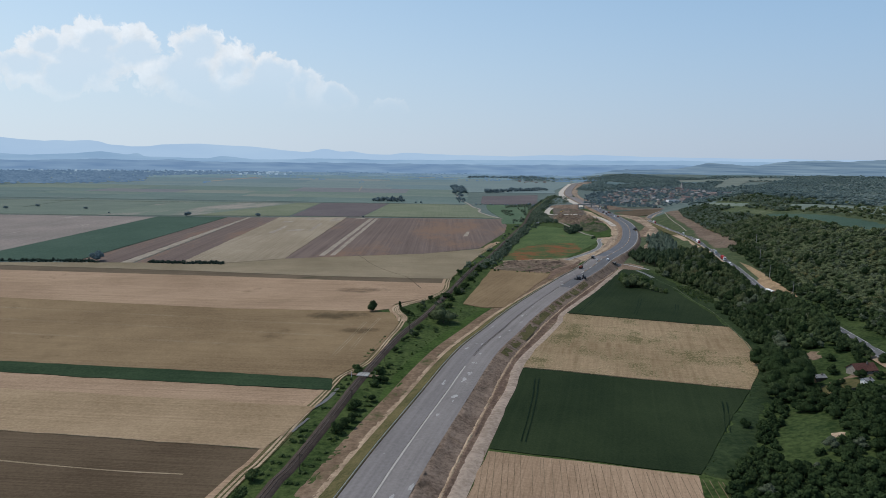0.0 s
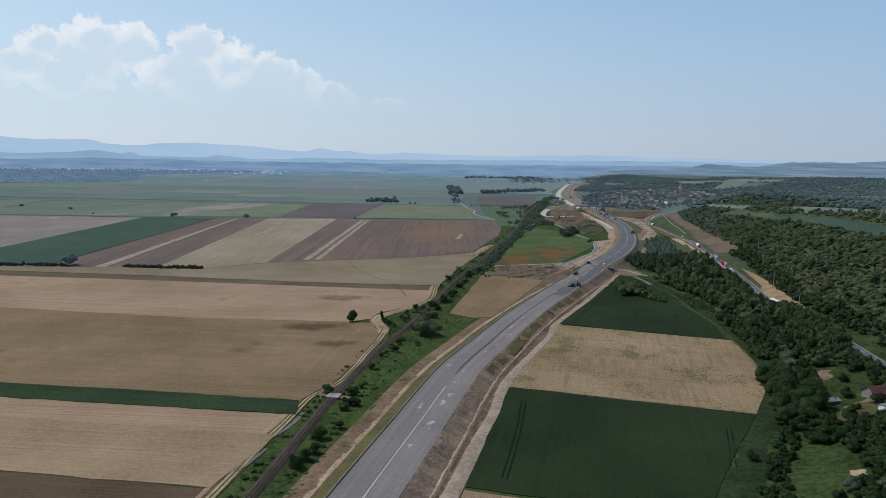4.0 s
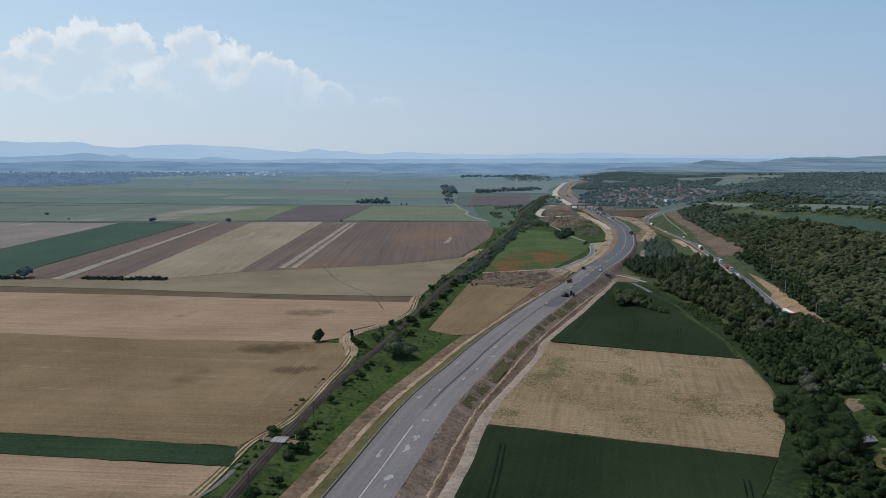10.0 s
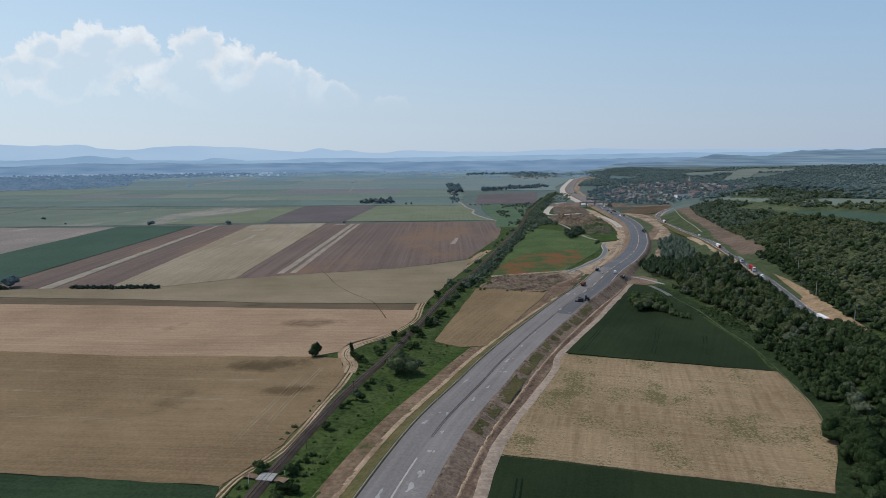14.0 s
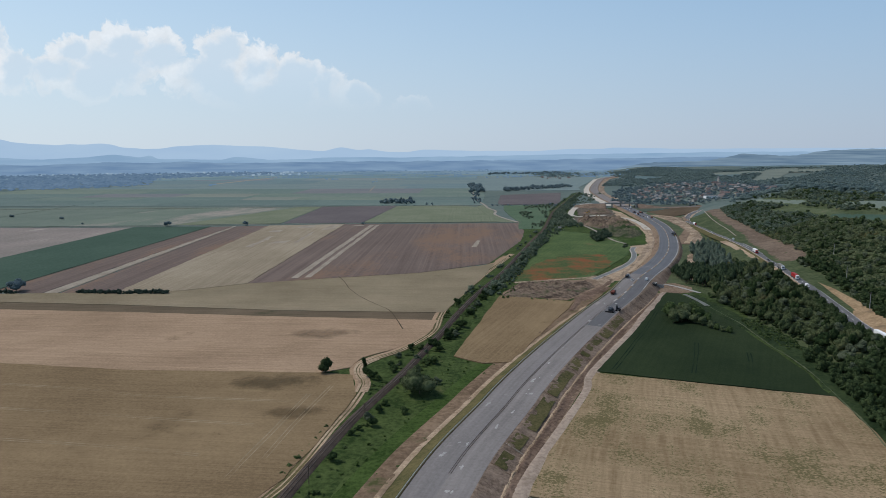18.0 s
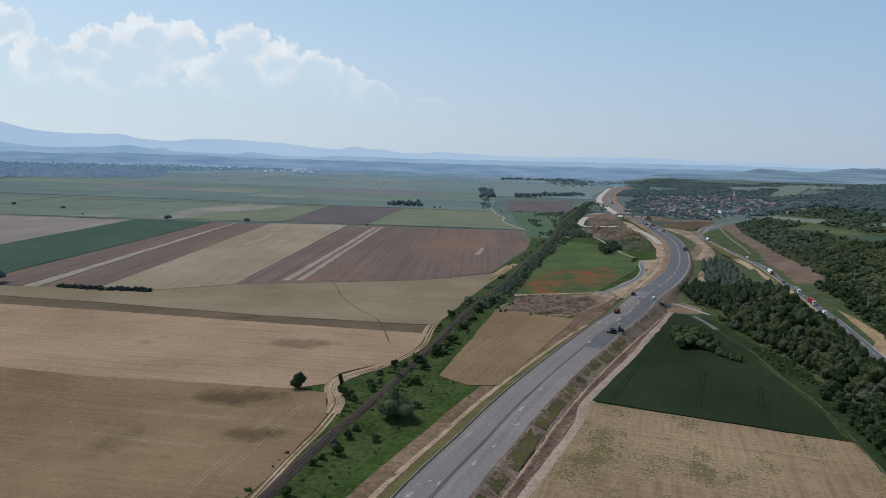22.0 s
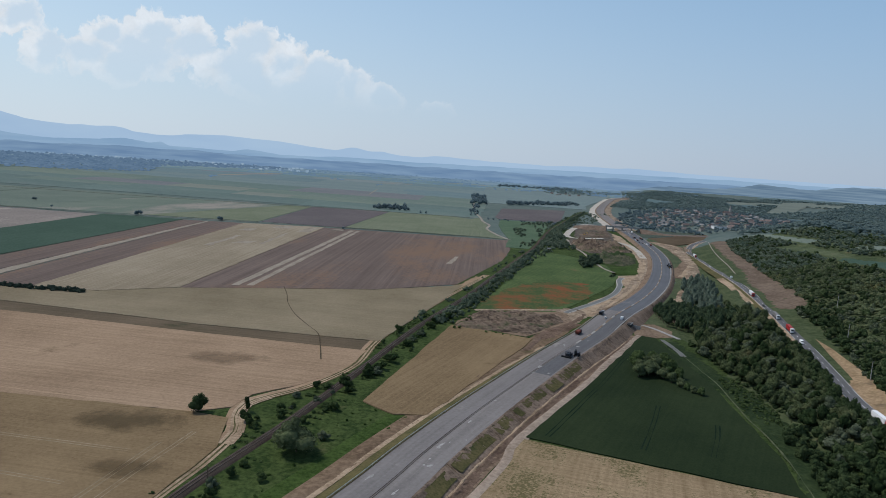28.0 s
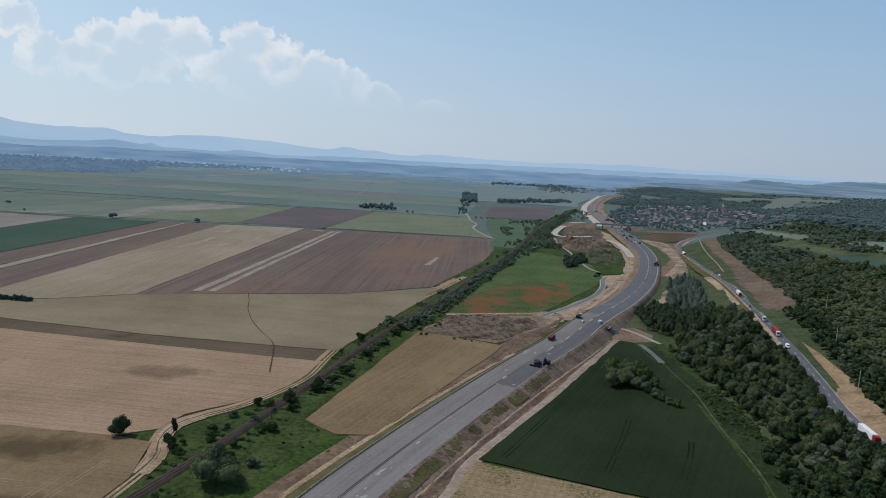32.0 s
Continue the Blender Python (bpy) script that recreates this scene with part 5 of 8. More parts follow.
for k in range(46):
    i = int(np.argmin(abs(MW[:, 1] / K - rng.uniform(190, 700))))
    s2 = sides(MW)[i]
    t2 = np.array([-s2[1], s2[0]])
    c = MW[i] + s2 * rng.choice([rng.uniform(1.5, 5.5), rng.uniform(-10, 11)])
    a = np.linspace(0, 2 * np.pi, 14, endpoint=False)
    r = rng.uniform(0.35, 1.5) * np.clip(1 + 0.6 * np.convolve(rng.normal(size=16), np.ones(3) / 2, "valid"), 0.25, 2.2)
    ring = c + np.outer(np.cos(a) * r, s2) * 0.8 + np.outer(np.sin(a) * r, t2) * rng.uniform(0.8, 3.2)
    lift = mz[i] + 0.03 + 0.12 * max(0, 1 - abs(float((c - MW[i]) @ s2)) / HALF)
    mesh("patch", np.column_stack([ring, np.full(14, lift)]), [tuple(range(13, -1, -1))], M["concrete"], dust)

# ---- backdrop: hazy hills and far plain, the haze put into glowing colours ----


# emission mixed from two colours that already hold the air's haze
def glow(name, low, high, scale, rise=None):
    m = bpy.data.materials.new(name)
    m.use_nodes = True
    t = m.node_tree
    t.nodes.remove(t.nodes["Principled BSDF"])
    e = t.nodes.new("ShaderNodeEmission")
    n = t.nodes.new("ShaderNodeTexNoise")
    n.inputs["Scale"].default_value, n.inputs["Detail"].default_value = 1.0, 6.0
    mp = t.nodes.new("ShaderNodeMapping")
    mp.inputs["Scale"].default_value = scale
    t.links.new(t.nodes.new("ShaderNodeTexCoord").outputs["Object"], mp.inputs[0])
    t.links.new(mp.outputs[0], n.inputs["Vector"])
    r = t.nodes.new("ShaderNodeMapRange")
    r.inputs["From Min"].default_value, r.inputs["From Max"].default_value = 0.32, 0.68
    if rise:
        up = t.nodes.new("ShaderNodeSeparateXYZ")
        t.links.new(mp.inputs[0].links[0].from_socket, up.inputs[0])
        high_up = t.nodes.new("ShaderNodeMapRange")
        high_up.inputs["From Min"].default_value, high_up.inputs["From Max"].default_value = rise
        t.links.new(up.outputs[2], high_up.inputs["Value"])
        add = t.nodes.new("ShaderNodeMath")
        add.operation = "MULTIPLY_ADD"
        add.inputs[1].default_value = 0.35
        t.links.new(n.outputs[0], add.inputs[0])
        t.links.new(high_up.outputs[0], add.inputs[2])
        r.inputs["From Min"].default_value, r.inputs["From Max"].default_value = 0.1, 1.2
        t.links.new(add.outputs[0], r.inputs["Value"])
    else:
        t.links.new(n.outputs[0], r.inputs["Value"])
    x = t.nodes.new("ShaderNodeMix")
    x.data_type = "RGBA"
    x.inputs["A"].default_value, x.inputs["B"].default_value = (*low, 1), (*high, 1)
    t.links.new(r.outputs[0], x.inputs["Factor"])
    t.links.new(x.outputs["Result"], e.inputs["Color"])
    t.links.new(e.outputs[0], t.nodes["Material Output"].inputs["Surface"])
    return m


def ridge(name, label, profile, far, mat, rough, seed):
    """A hazy skyline: profile gives (across, up) as slopes seen from the flight; far is its distance."""
    rng = np.random.default_rng(seed)
    u = np.linspace(profile[0][0], profile[-1][0], 900)
    v = np.interp(u, [p[0] for p in profile], [p[1] for p in profile])
    v = np.convolve(np.pad(v, 1, "edge"), np.ones(3) / 3, "valid")
    for f, amp in ((40, 1.0), (90, 0.5), (210, 0.25)):
        v = v + rough * amp * np.interp(u, np.linspace(u[0], u[-1], int(f * (u[-1] - u[0])) + 2), rng.normal(size=int(f * (u[-1] - u[0])) + 2))
    y = np.sqrt(far ** 2 / (1 + u ** 2))
    top = np.column_stack([u * y + 40, y + 110, 122 + v * y])
    foot = top * (1, 1, 0) + (0, 0, -30)
    shelf = foot * (0.985, 0.985, 1)
    n = len(u)
    i = np.arange(n - 1)
    f = np.vstack([np.column_stack([i, i + 1, i + 1 + n, i + n]), np.column_stack([i + n, i + n + 1, i + 1 + 2 * n, i + 2 * n])])
    return tagged(mesh(name, np.vstack([top, foot, shelf]), f, mat), label, "backdrop", kind="structure")


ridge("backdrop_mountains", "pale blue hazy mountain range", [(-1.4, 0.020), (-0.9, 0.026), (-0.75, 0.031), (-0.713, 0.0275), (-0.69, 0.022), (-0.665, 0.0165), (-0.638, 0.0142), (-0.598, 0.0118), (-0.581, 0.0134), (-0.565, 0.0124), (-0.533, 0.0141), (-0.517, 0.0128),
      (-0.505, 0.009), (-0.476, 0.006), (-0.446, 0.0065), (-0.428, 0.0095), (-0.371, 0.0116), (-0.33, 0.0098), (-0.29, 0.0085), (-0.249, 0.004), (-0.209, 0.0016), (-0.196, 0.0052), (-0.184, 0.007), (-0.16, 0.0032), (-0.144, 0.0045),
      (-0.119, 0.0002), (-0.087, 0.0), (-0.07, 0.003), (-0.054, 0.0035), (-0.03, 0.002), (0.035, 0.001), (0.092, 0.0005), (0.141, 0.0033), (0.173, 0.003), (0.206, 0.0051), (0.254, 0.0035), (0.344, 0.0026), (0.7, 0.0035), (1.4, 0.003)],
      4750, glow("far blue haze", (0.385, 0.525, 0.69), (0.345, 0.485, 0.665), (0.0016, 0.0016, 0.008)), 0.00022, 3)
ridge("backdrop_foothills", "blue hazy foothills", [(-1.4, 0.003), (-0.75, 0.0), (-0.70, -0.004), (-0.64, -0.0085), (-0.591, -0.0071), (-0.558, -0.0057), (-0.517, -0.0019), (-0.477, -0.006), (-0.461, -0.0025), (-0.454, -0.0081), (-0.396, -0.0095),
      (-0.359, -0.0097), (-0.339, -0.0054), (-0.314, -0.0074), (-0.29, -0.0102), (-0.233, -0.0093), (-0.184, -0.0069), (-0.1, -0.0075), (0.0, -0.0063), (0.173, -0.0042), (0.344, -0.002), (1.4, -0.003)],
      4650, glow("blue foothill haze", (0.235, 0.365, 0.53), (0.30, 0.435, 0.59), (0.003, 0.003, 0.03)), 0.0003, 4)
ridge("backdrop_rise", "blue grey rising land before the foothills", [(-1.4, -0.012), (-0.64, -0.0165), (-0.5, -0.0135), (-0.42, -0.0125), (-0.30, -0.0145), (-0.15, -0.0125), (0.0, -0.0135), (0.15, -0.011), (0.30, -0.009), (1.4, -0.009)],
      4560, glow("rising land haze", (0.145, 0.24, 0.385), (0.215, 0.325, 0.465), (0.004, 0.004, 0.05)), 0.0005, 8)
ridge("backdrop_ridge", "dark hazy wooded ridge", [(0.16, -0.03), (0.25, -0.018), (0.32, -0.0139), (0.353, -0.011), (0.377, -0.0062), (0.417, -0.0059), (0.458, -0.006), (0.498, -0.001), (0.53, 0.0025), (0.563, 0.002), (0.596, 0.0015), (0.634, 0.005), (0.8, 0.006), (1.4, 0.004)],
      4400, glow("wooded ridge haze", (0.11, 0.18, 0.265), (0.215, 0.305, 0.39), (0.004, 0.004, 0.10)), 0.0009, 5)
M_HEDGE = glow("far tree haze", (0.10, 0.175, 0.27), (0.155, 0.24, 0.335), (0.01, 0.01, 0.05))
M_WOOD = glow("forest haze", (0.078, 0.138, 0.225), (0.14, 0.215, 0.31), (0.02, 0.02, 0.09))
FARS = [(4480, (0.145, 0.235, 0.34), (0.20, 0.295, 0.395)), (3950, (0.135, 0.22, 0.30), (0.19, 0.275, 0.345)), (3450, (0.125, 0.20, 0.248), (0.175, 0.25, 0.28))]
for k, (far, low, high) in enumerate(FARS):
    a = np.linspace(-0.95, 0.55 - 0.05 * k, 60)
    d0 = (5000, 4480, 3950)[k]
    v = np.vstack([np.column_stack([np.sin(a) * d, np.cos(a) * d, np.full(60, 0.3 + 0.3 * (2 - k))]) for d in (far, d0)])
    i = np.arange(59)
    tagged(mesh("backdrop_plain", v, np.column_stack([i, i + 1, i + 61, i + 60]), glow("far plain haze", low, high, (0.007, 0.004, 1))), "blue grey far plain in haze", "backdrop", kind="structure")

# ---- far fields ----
# haze is put into the crop colours: mid_mats a little, far_mats more blue
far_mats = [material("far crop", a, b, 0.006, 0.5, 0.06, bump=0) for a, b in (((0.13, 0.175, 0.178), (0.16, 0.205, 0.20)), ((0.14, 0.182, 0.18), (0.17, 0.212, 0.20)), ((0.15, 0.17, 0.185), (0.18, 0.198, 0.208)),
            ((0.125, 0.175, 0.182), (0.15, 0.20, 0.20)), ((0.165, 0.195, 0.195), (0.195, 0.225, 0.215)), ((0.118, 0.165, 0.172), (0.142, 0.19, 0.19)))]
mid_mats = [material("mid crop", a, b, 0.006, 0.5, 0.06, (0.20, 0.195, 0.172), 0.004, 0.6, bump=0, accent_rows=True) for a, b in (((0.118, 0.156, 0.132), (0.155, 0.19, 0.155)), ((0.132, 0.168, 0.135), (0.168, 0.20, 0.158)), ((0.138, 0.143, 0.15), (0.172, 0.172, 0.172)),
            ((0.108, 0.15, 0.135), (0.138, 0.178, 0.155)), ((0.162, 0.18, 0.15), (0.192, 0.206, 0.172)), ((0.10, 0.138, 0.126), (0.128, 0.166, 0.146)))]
rng = np.random.default_rng(21)
labels = ["dull green far crop field", "pale green far crop field", "greyish bare far field", "blue green far crop field", "pale ripe far field", "deep green far crop field"]
y = 1512.0
while y < 3000:
    dy = rng.uniform(70, 190) * (1 + (y - 1500) / 1500)
    x = -1.05 * y - 200
    while x < 20 + 0.02 * y:
        dx = rng.uniform(120, 420)
        m = int(rng.choice([0, 0, 1, 1, 2, 3, 3, 4, 5], p=None))
        x1 = min(x + dx, 10 + 0.03 * y)
        sk = 0
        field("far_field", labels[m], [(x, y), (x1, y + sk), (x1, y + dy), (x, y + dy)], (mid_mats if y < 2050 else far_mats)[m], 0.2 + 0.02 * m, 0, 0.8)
        x = x1 + (0 if x1 < 10 + 0.03 * y else 9999)
    y += dy
for pts in ([(-860, 2500), (-838, 2500), (-790, 3090), (-812, 3090)], [(-335, 2800), (-224, 2850), (-224, 2870), (-335, 2820)], [(-248, 2010), (-245, 2010), (-271, 2302), (-274, 2302)], [(-120, 3300), (60, 3330), (60, 3355), (-120, 3325)]):
    field("dry_strip", "pale dry strip far in the plain", pts, M["stubble_mid"], 0.5, 90)
for pts in ([(-1500, 1392), (-712, 1436), (-465, 1452), (-177, 1496), (40, 1506)], [(-1500, 1068), (-712, 1112), (-461, 1118), (-162, 1163), (102, 1178)], [(-768, 1255), (-790, 1540)], [(-349, 652), (-352, 1118)]):
    ribbon("field_margin", spline(pts, 20), [(-0.8, 0.35), (0.4, 0.7), (1.0, 0.3)], M["margin"], 0.4, 63, label="dark weedy margin between the fields")
for y0, wd in ((1508, 2.6), (1172, 2.4)):
    ln = spline([(-1500, y0 - 120), (-712, y0 - 66), (-465, y0 - 50), (-177, y0 - 6), (40, y0 + 4), (104, y0 + 4)], 20)
    ribbon("farm_road", ln, [(-wd / 2, 0.3), (wd / 2, 0.3)], M["pink"], 0.3, 61, label="straight pale farm road across the plain")
ribbon("farm_road", spline([(100, 1175), (82, 1236), (68, 1313), (72, 1380), (60, 1450), (55, 1527), (40, 1700), (30, 2100)], 10), [(-2.6, 0.4), (2.6, 0.4)], M["gravel"], 0.3, 62, label="winding pale farm road")
field("meadow", "olive green meadow corner beside the winding road", [(66, 1186), (52, 1330), (38, 1480), (52, 1522), (58, 1450), (69, 1380), (65, 1313), (79, 1236), (98, 1178)], M["far_olive"], 0.29, 90)
field("meadow", "lush green meadow beside the railway trees", [(92, 1085), (100, 1190), (92, 1290), (88, 1400), (93, 1509), (192, 1522), (170, 1400), (150, 1200), (128, 1085)], M["far_lush"], 0.25, 80)
field("ploughed_field", "dull brown field before the far tree row", [(84, 1570), (103, 1846), (263, 1938), (218, 1609), (200, 1540), (90, 1530)], M["plough_far"], 0.28, 80)
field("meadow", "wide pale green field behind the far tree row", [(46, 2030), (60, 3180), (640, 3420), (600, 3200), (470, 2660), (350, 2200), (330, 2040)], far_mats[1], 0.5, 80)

# ---- trees ----
lone = tree_kind("tree", "solitary round dark green tree in the wheat", "tree", "", 8.5, 8.6, M["leaf_deep"], 11, 1900, 0.3, 14)
plant(lone, [(-47 * K, 456 * K, 1.05)])
thuja = tree_kind("tree", "slender dark conifer beside the farm track", "tree", "", 3.6, 7.5, M["leaf_dark"], 12, 700, 0.3, 7)
plant(thuja, [(-29 * K, 461 * K, 1.0)])
bush_a = tree_kind("bush", "round green bush beside the railway", "bush", "bushes along the railway", 5.2, 4.2, M["leaf"], 13, 800, 0.28, 7)
bush_b = tree_kind("bush", "dark green bush beside the railway", "bush", "bushes along the railway", 6.5, 4.6, M["leaf_dark"], 14, 900, 0.3, 8)
bush_c = tree_kind("bush", "silvery flowering bush beside the railway", "bush", "bushes along the railway", 5.5, 4.0, M["leaf_grey"], 15, 900, 0.26, 8)
big = tree_kind("tree", "broad silvery green tree beside the railway", "tree", "", 15, 10.5, M["leaf_olive"], 16, 2200, 0.42, 14)
plant(big, [(1 * K, 428 * K, 1.3)])
rng = np.random.default_rng(5)
spots = {0: [], 1: [], 2: []}
for x, y in ((8, 441), (-6, 449), (2, 468), (0, 490), (3, 503), (11, 525), (18, 546), (27, 569), (-14, 482), (-3, 495), (-4, 404), (-14, 405), (-26, 451), (-23, 447), (-20, 445), (-22, 453), (-14, 458), (-12, 470), (-16, 465), (-4, 478)):
    spots[int(rng.integers(3))].append((x * K, y * K))
rail_side = sides(RAIL)


def clumped(y, phase):
    """How thick the scrub stands along the railway: bunches with gaps between them."""
    return float(ss(-0.5, 0.9, math.sin(y * 0.23 + phase) + 0.8 * math.sin(y * 0.097 + 2.1 * phase) + 0.5 * math.sin(y * 0.51 + phase * 3)))


for y in np.arange(195, 660, 1.15):
    i = int(np.argmin(abs(RAIL[:, 1] / K - y)))
    dense = (0.75 if y < 330 else 0.3 if y < 480 else 0.9) * clumped(y, 0.4)
    for west_side in (0, 1):
        if rng.random() < dense * (0.14 if west_side and y < 470 else 0.22 if west_side else 0.75):
            off = -rng.uniform(5, 9) if west_side else rng.uniform(5.5, 13 if y < 235 else 16 if y < 330 else 12)
            p = RAIL[i] + rail_side[i] * off
            if np.min(np.linalg.norm(WEST - p, axis=1)) > 4.5 and np.min(np.linalg.norm(MW - p, axis=1)) > HALF + 21:
                spots[int(rng.choice(3, p=(0.40, 0.50, 0.10)))].append((p[0], p[1], rng.uniform(0.45, 1.25)))
for k, b in enumerate((bush_a, bush_b, bush_c)):
    plant(b, spots[k], 3 + k, 0.6, 1.15, z=0.05)
belt = []
for y in np.arange(640, 1900, 0.62):
    i = int(np.argmin(abs(RAIL[:, 1] / K - y)))
    thick = 0.6 + 0.5 * math.sin(y * 0.045) * math.sin(y * 0.017 + 1)
    for low, high, share in ((-9.5, -5, 0.22 * clumped(y * 0.5, 0.9)), (5, 11, 0.5), (8, 19 + max(0, y - 900) * 0.06, 0.5), (5.5, 9, 0.3)):
        p = RAIL[i] + rail_side[i] * rng.uniform(low, high)
        if rng.random() < share * thick:
            belt.append((p[0], p[1], rng.uniform(0.28, 0.6) if rng.random() < 0.75 else rng.uniform(0.6, 1.0)))
belt = off_line(np.array(belt), LOOP, 13)
clump = scatter([(172, 950), (176, 1012), (190, 1030), (204, 1024), (206, 1000), (190, 975), (184, 950)], 6.5, 41, 0.7, 1.15)
wood("tree_clump", "dark tree clump at the end of the poppy meadow", np.vstack([clump, np.array([[196 * K, 900 * K, 0.6], [200 * K, 905 * K, 0.5]])]), M["leaf_trees"], 42, 8, 9, 160, 0.6, 6, 5, category="trees")
rng_j = np.random.default_rng(31)
junction = np.vstack([scatter([(136, 1092), (148, 1130), (184, 1092), (188, 1150), (184, 1200), (190, 1290), (212, 1420), (240, 1535), (216, 1545), (178, 1350)], 8.0, 47, 0.6, 1.25), scatter([(96, 985), (108, 1075), (118, 1180), (112, 1260), (112, 1400), (150, 1500), (196, 1540), (158, 1330), (118, 1095)], 9, 48, 0.3, 0.9)])
grown = np.sin(junction[:, 0] * 0.06 + 1) + np.sin(junction[:, 1] * 0.035) + np.sin(junction[:, 0] * 0.021 - junction[:, 1] * 0.05)
junction = junction[(grown > np.where(junction[:, 2] < 0.6, 0.2, 0.0)) | ((rng_j.random(len(junction)) < 0.35) & (junction[:, 0] > 150 * K))]
belt = np.vstack([belt, off_line(off_line(junction, LOOP, 12), RAIL, 5.5)])
mound_scrub = np.vstack([scatter([(206, 1010), (208, 1090), (244, 1108), (250, 1060), (228, 1000)], 8, 49, 0.2, 0.45), scatter([(47, 628), (58, 672), (62, 670), (52, 628)], 5, 50, 0.3, 0.6), scatter([(62, 626), (96, 618), (97, 622), (63, 630)], 5.5, 51, 0.15, 0.4)])
wood("mound_scrub", "dark green scrub on the spoil mounds", mound_scrub, M["leaf"], 43, 8, 7, 90, 0.6, 5, 5, category="scrub")
wood("tree_belt", "dense green tree belt along the railway", belt, M["leaf_belt"], 21, 7.5, 7.5, 60, 0.75, 4)
low = []
for y in np.arange(150, 660, 0.28):
    i = int(np.argmin(abs(RAIL[:, 1] / K - y)))
    for lo_o, hi_o, chance in ((-9, -3.4, 0.5 * clumped(y, 1.7)), (3.6, 13 if y < 235 else 17 if y < 335 else 12, (0.9 if y < 335 or y > 470 else 0.3) * (0.12 + 0.88 * clumped(y, 0.4)))):
        if rng.random() < chance:
            p = RAIL[i] + rail_side[i] * rng.uniform(lo_o, hi_o)
            if np.min(np.linalg.norm(WEST - p, axis=1)) > 3.2 and np.min(np.linalg.norm(MW - p, axis=1)) > HALF + 19.5:
                low.append((p[0], p[1], rng.uniform(0.12, 0.5)))
wood("undergrowth", "low green scrub along the railway", low, M["leaf"], 61, 6, 4.5, 70, 0.5, 4, category="scrub")
tufts = scatter([(-44, 215), (-27, 300), (-6, 380), (10, 425), (28, 470), (24, 473), (14, 480), (3, 440), (-12, 385), (-30, 310), (-46, 215)], 7.0, 62, 0.12, 0.4)
wood("grass_tufts", "tall green grass tufts in the meadow", tufts, M["grass"], 63, 7, 4, 40, 0.6, 3, category="grass")
ditch_scrub = np.vstack([scatter([(88, 196), (92, 212), (112, 238), (130, 264), (146, 290), (154, 292), (136, 262), (120, 232), (104, 200)], 4.6, 67, 0.45, 0.95), scatter([(100, 150), (92, 200), (118, 216), (140, 214), (175, 240), (205, 240), (200, 150)], 5.2, 68, 0.5, 1.1)])
ditch_scrub = np.vstack([ditch_scrub, scatter([(150, 246), (158, 268), (176, 276), (215, 276), (225, 250), (200, 225), (160, 225)], 5.6, 70, 0.5, 1.1)])
wood("ditch_scrub", "dark green scrub and small trees along the ditch", ditch_scrub, M["leaf_dark"], 69, 7.0, 6.5, 200, 0.5, 7, 6, category="scrub")
draped("reed_bed", "dark green reed bed along the ditch", [(180, 425), (188, 468), (190, 517), (182, 600), (182, 640), (196, 645), (200, 600), (206, 540), (206, 480), (200, 440), (192, 415), (186, 380), (172, 340), (154, 302), (136, 276), (116, 240), (104, 224), (98, 214), (88, 221), (104, 247), (126, 282), (141, 306), (163, 345), (176, 388)], M["reed_bed"], 5, 0.34, "reed bed")
edge_scrub = scatter([(197, 640), (201, 600), (207, 540), (207, 480), (201, 440), (206, 440), (213, 480), (214, 540), (206, 610), (203, 650)], 4.4, 71, 0.35, 0.75)
wood("edge_scrub", "low green scrub at the foot of the tree belt", edge_scrub, M["leaf_deep"], 72, 7.0, 5.0, 200, 0.5, 6, 5, category="scrub")
reeds = np.vstack([scatter([(85, 212), (88, 221), (110, 246), (132, 282), (141, 306), (163, 345), (176, 388), (181, 428), (187, 468), (190, 517), (182, 600), (180, 648), (198, 640), (206, 560), (207, 500), (202, 440), (190, 405), (180, 350), (160, 318), (145, 290), (128, 255), (108, 222), (92, 205)], 3.0, 64, 0.06, 0.18)])
wood("reeds", "rough green reeds and weeds along the ditch", reeds, M["reed"], 65, 6, 4.5, 40, 0.6, 3, category="reeds")
# thicket in the dark crop, hedges in the plain
thicket = tree_kind("tree", "silvery green tree of the thicket in the crop", "tree", "thicket trees", 11.5, 10.5, M["leaf_olive"], 17, 1100, 0.36, 9)
thicket_b = tree_kind("tree", "dark green tree of the thicket in the crop", "tree", "thicket trees", 11.5, 11.0, M["leaf"], 18, 1100, 0.36, 9)
plant(thicket, [(150 * K, 556 * K, 0.9), (153 * K, 566 * K), (158 * K, 574 * K), (156 * K, 560 * K), (160 * K, 563 * K, 0.8), (163 * K, 556 * K, 0.75), (166 * K, 551 * K, 0.7), (169 * K, 545 * K, 0.6), (162 * K, 570 * K), (173 * K, 537 * K, 0.45)], 4, 0.85, 1.1)
plant(thicket_b, [(152 * K, 575 * K), (157 * K, 584 * K), (163 * K, 583 * K), (168 * K, 578 * K), (167 * K, 566 * K, 0.9), (171 * K, 571 * K, 0.8), (171 * K, 541 * K, 0.45), (176 * K, 534 * K, 0.5), (172 * K, 560 * K, 0.7)], 5, 0.85, 1.1)
hedge = [(x, 642 + 0.008 * (x + 300) + rng.normal(0, 1.2), rng.uniform(0.7, 1.15)) for x in np.concatenate([np.arange(-700, -322, 3.0), np.arange(-277, -206, 1.7)])]
wood("hedge", "dark field hedge of low bushes", [(x * K, y * K, s) for x, y, s in hedge if not (x < -400 and rng.random() < 0.35)], M["leaf_hedge"], 23, 6.0, 5.0, 120, 0.5, 5, category="hedge")
field_tree = tree_kind("tree", "single dark tree in the plain", "tree", "single trees of the plain", 14, 9.5, M["leaf_row"], 24, 700, 0.6, 9)
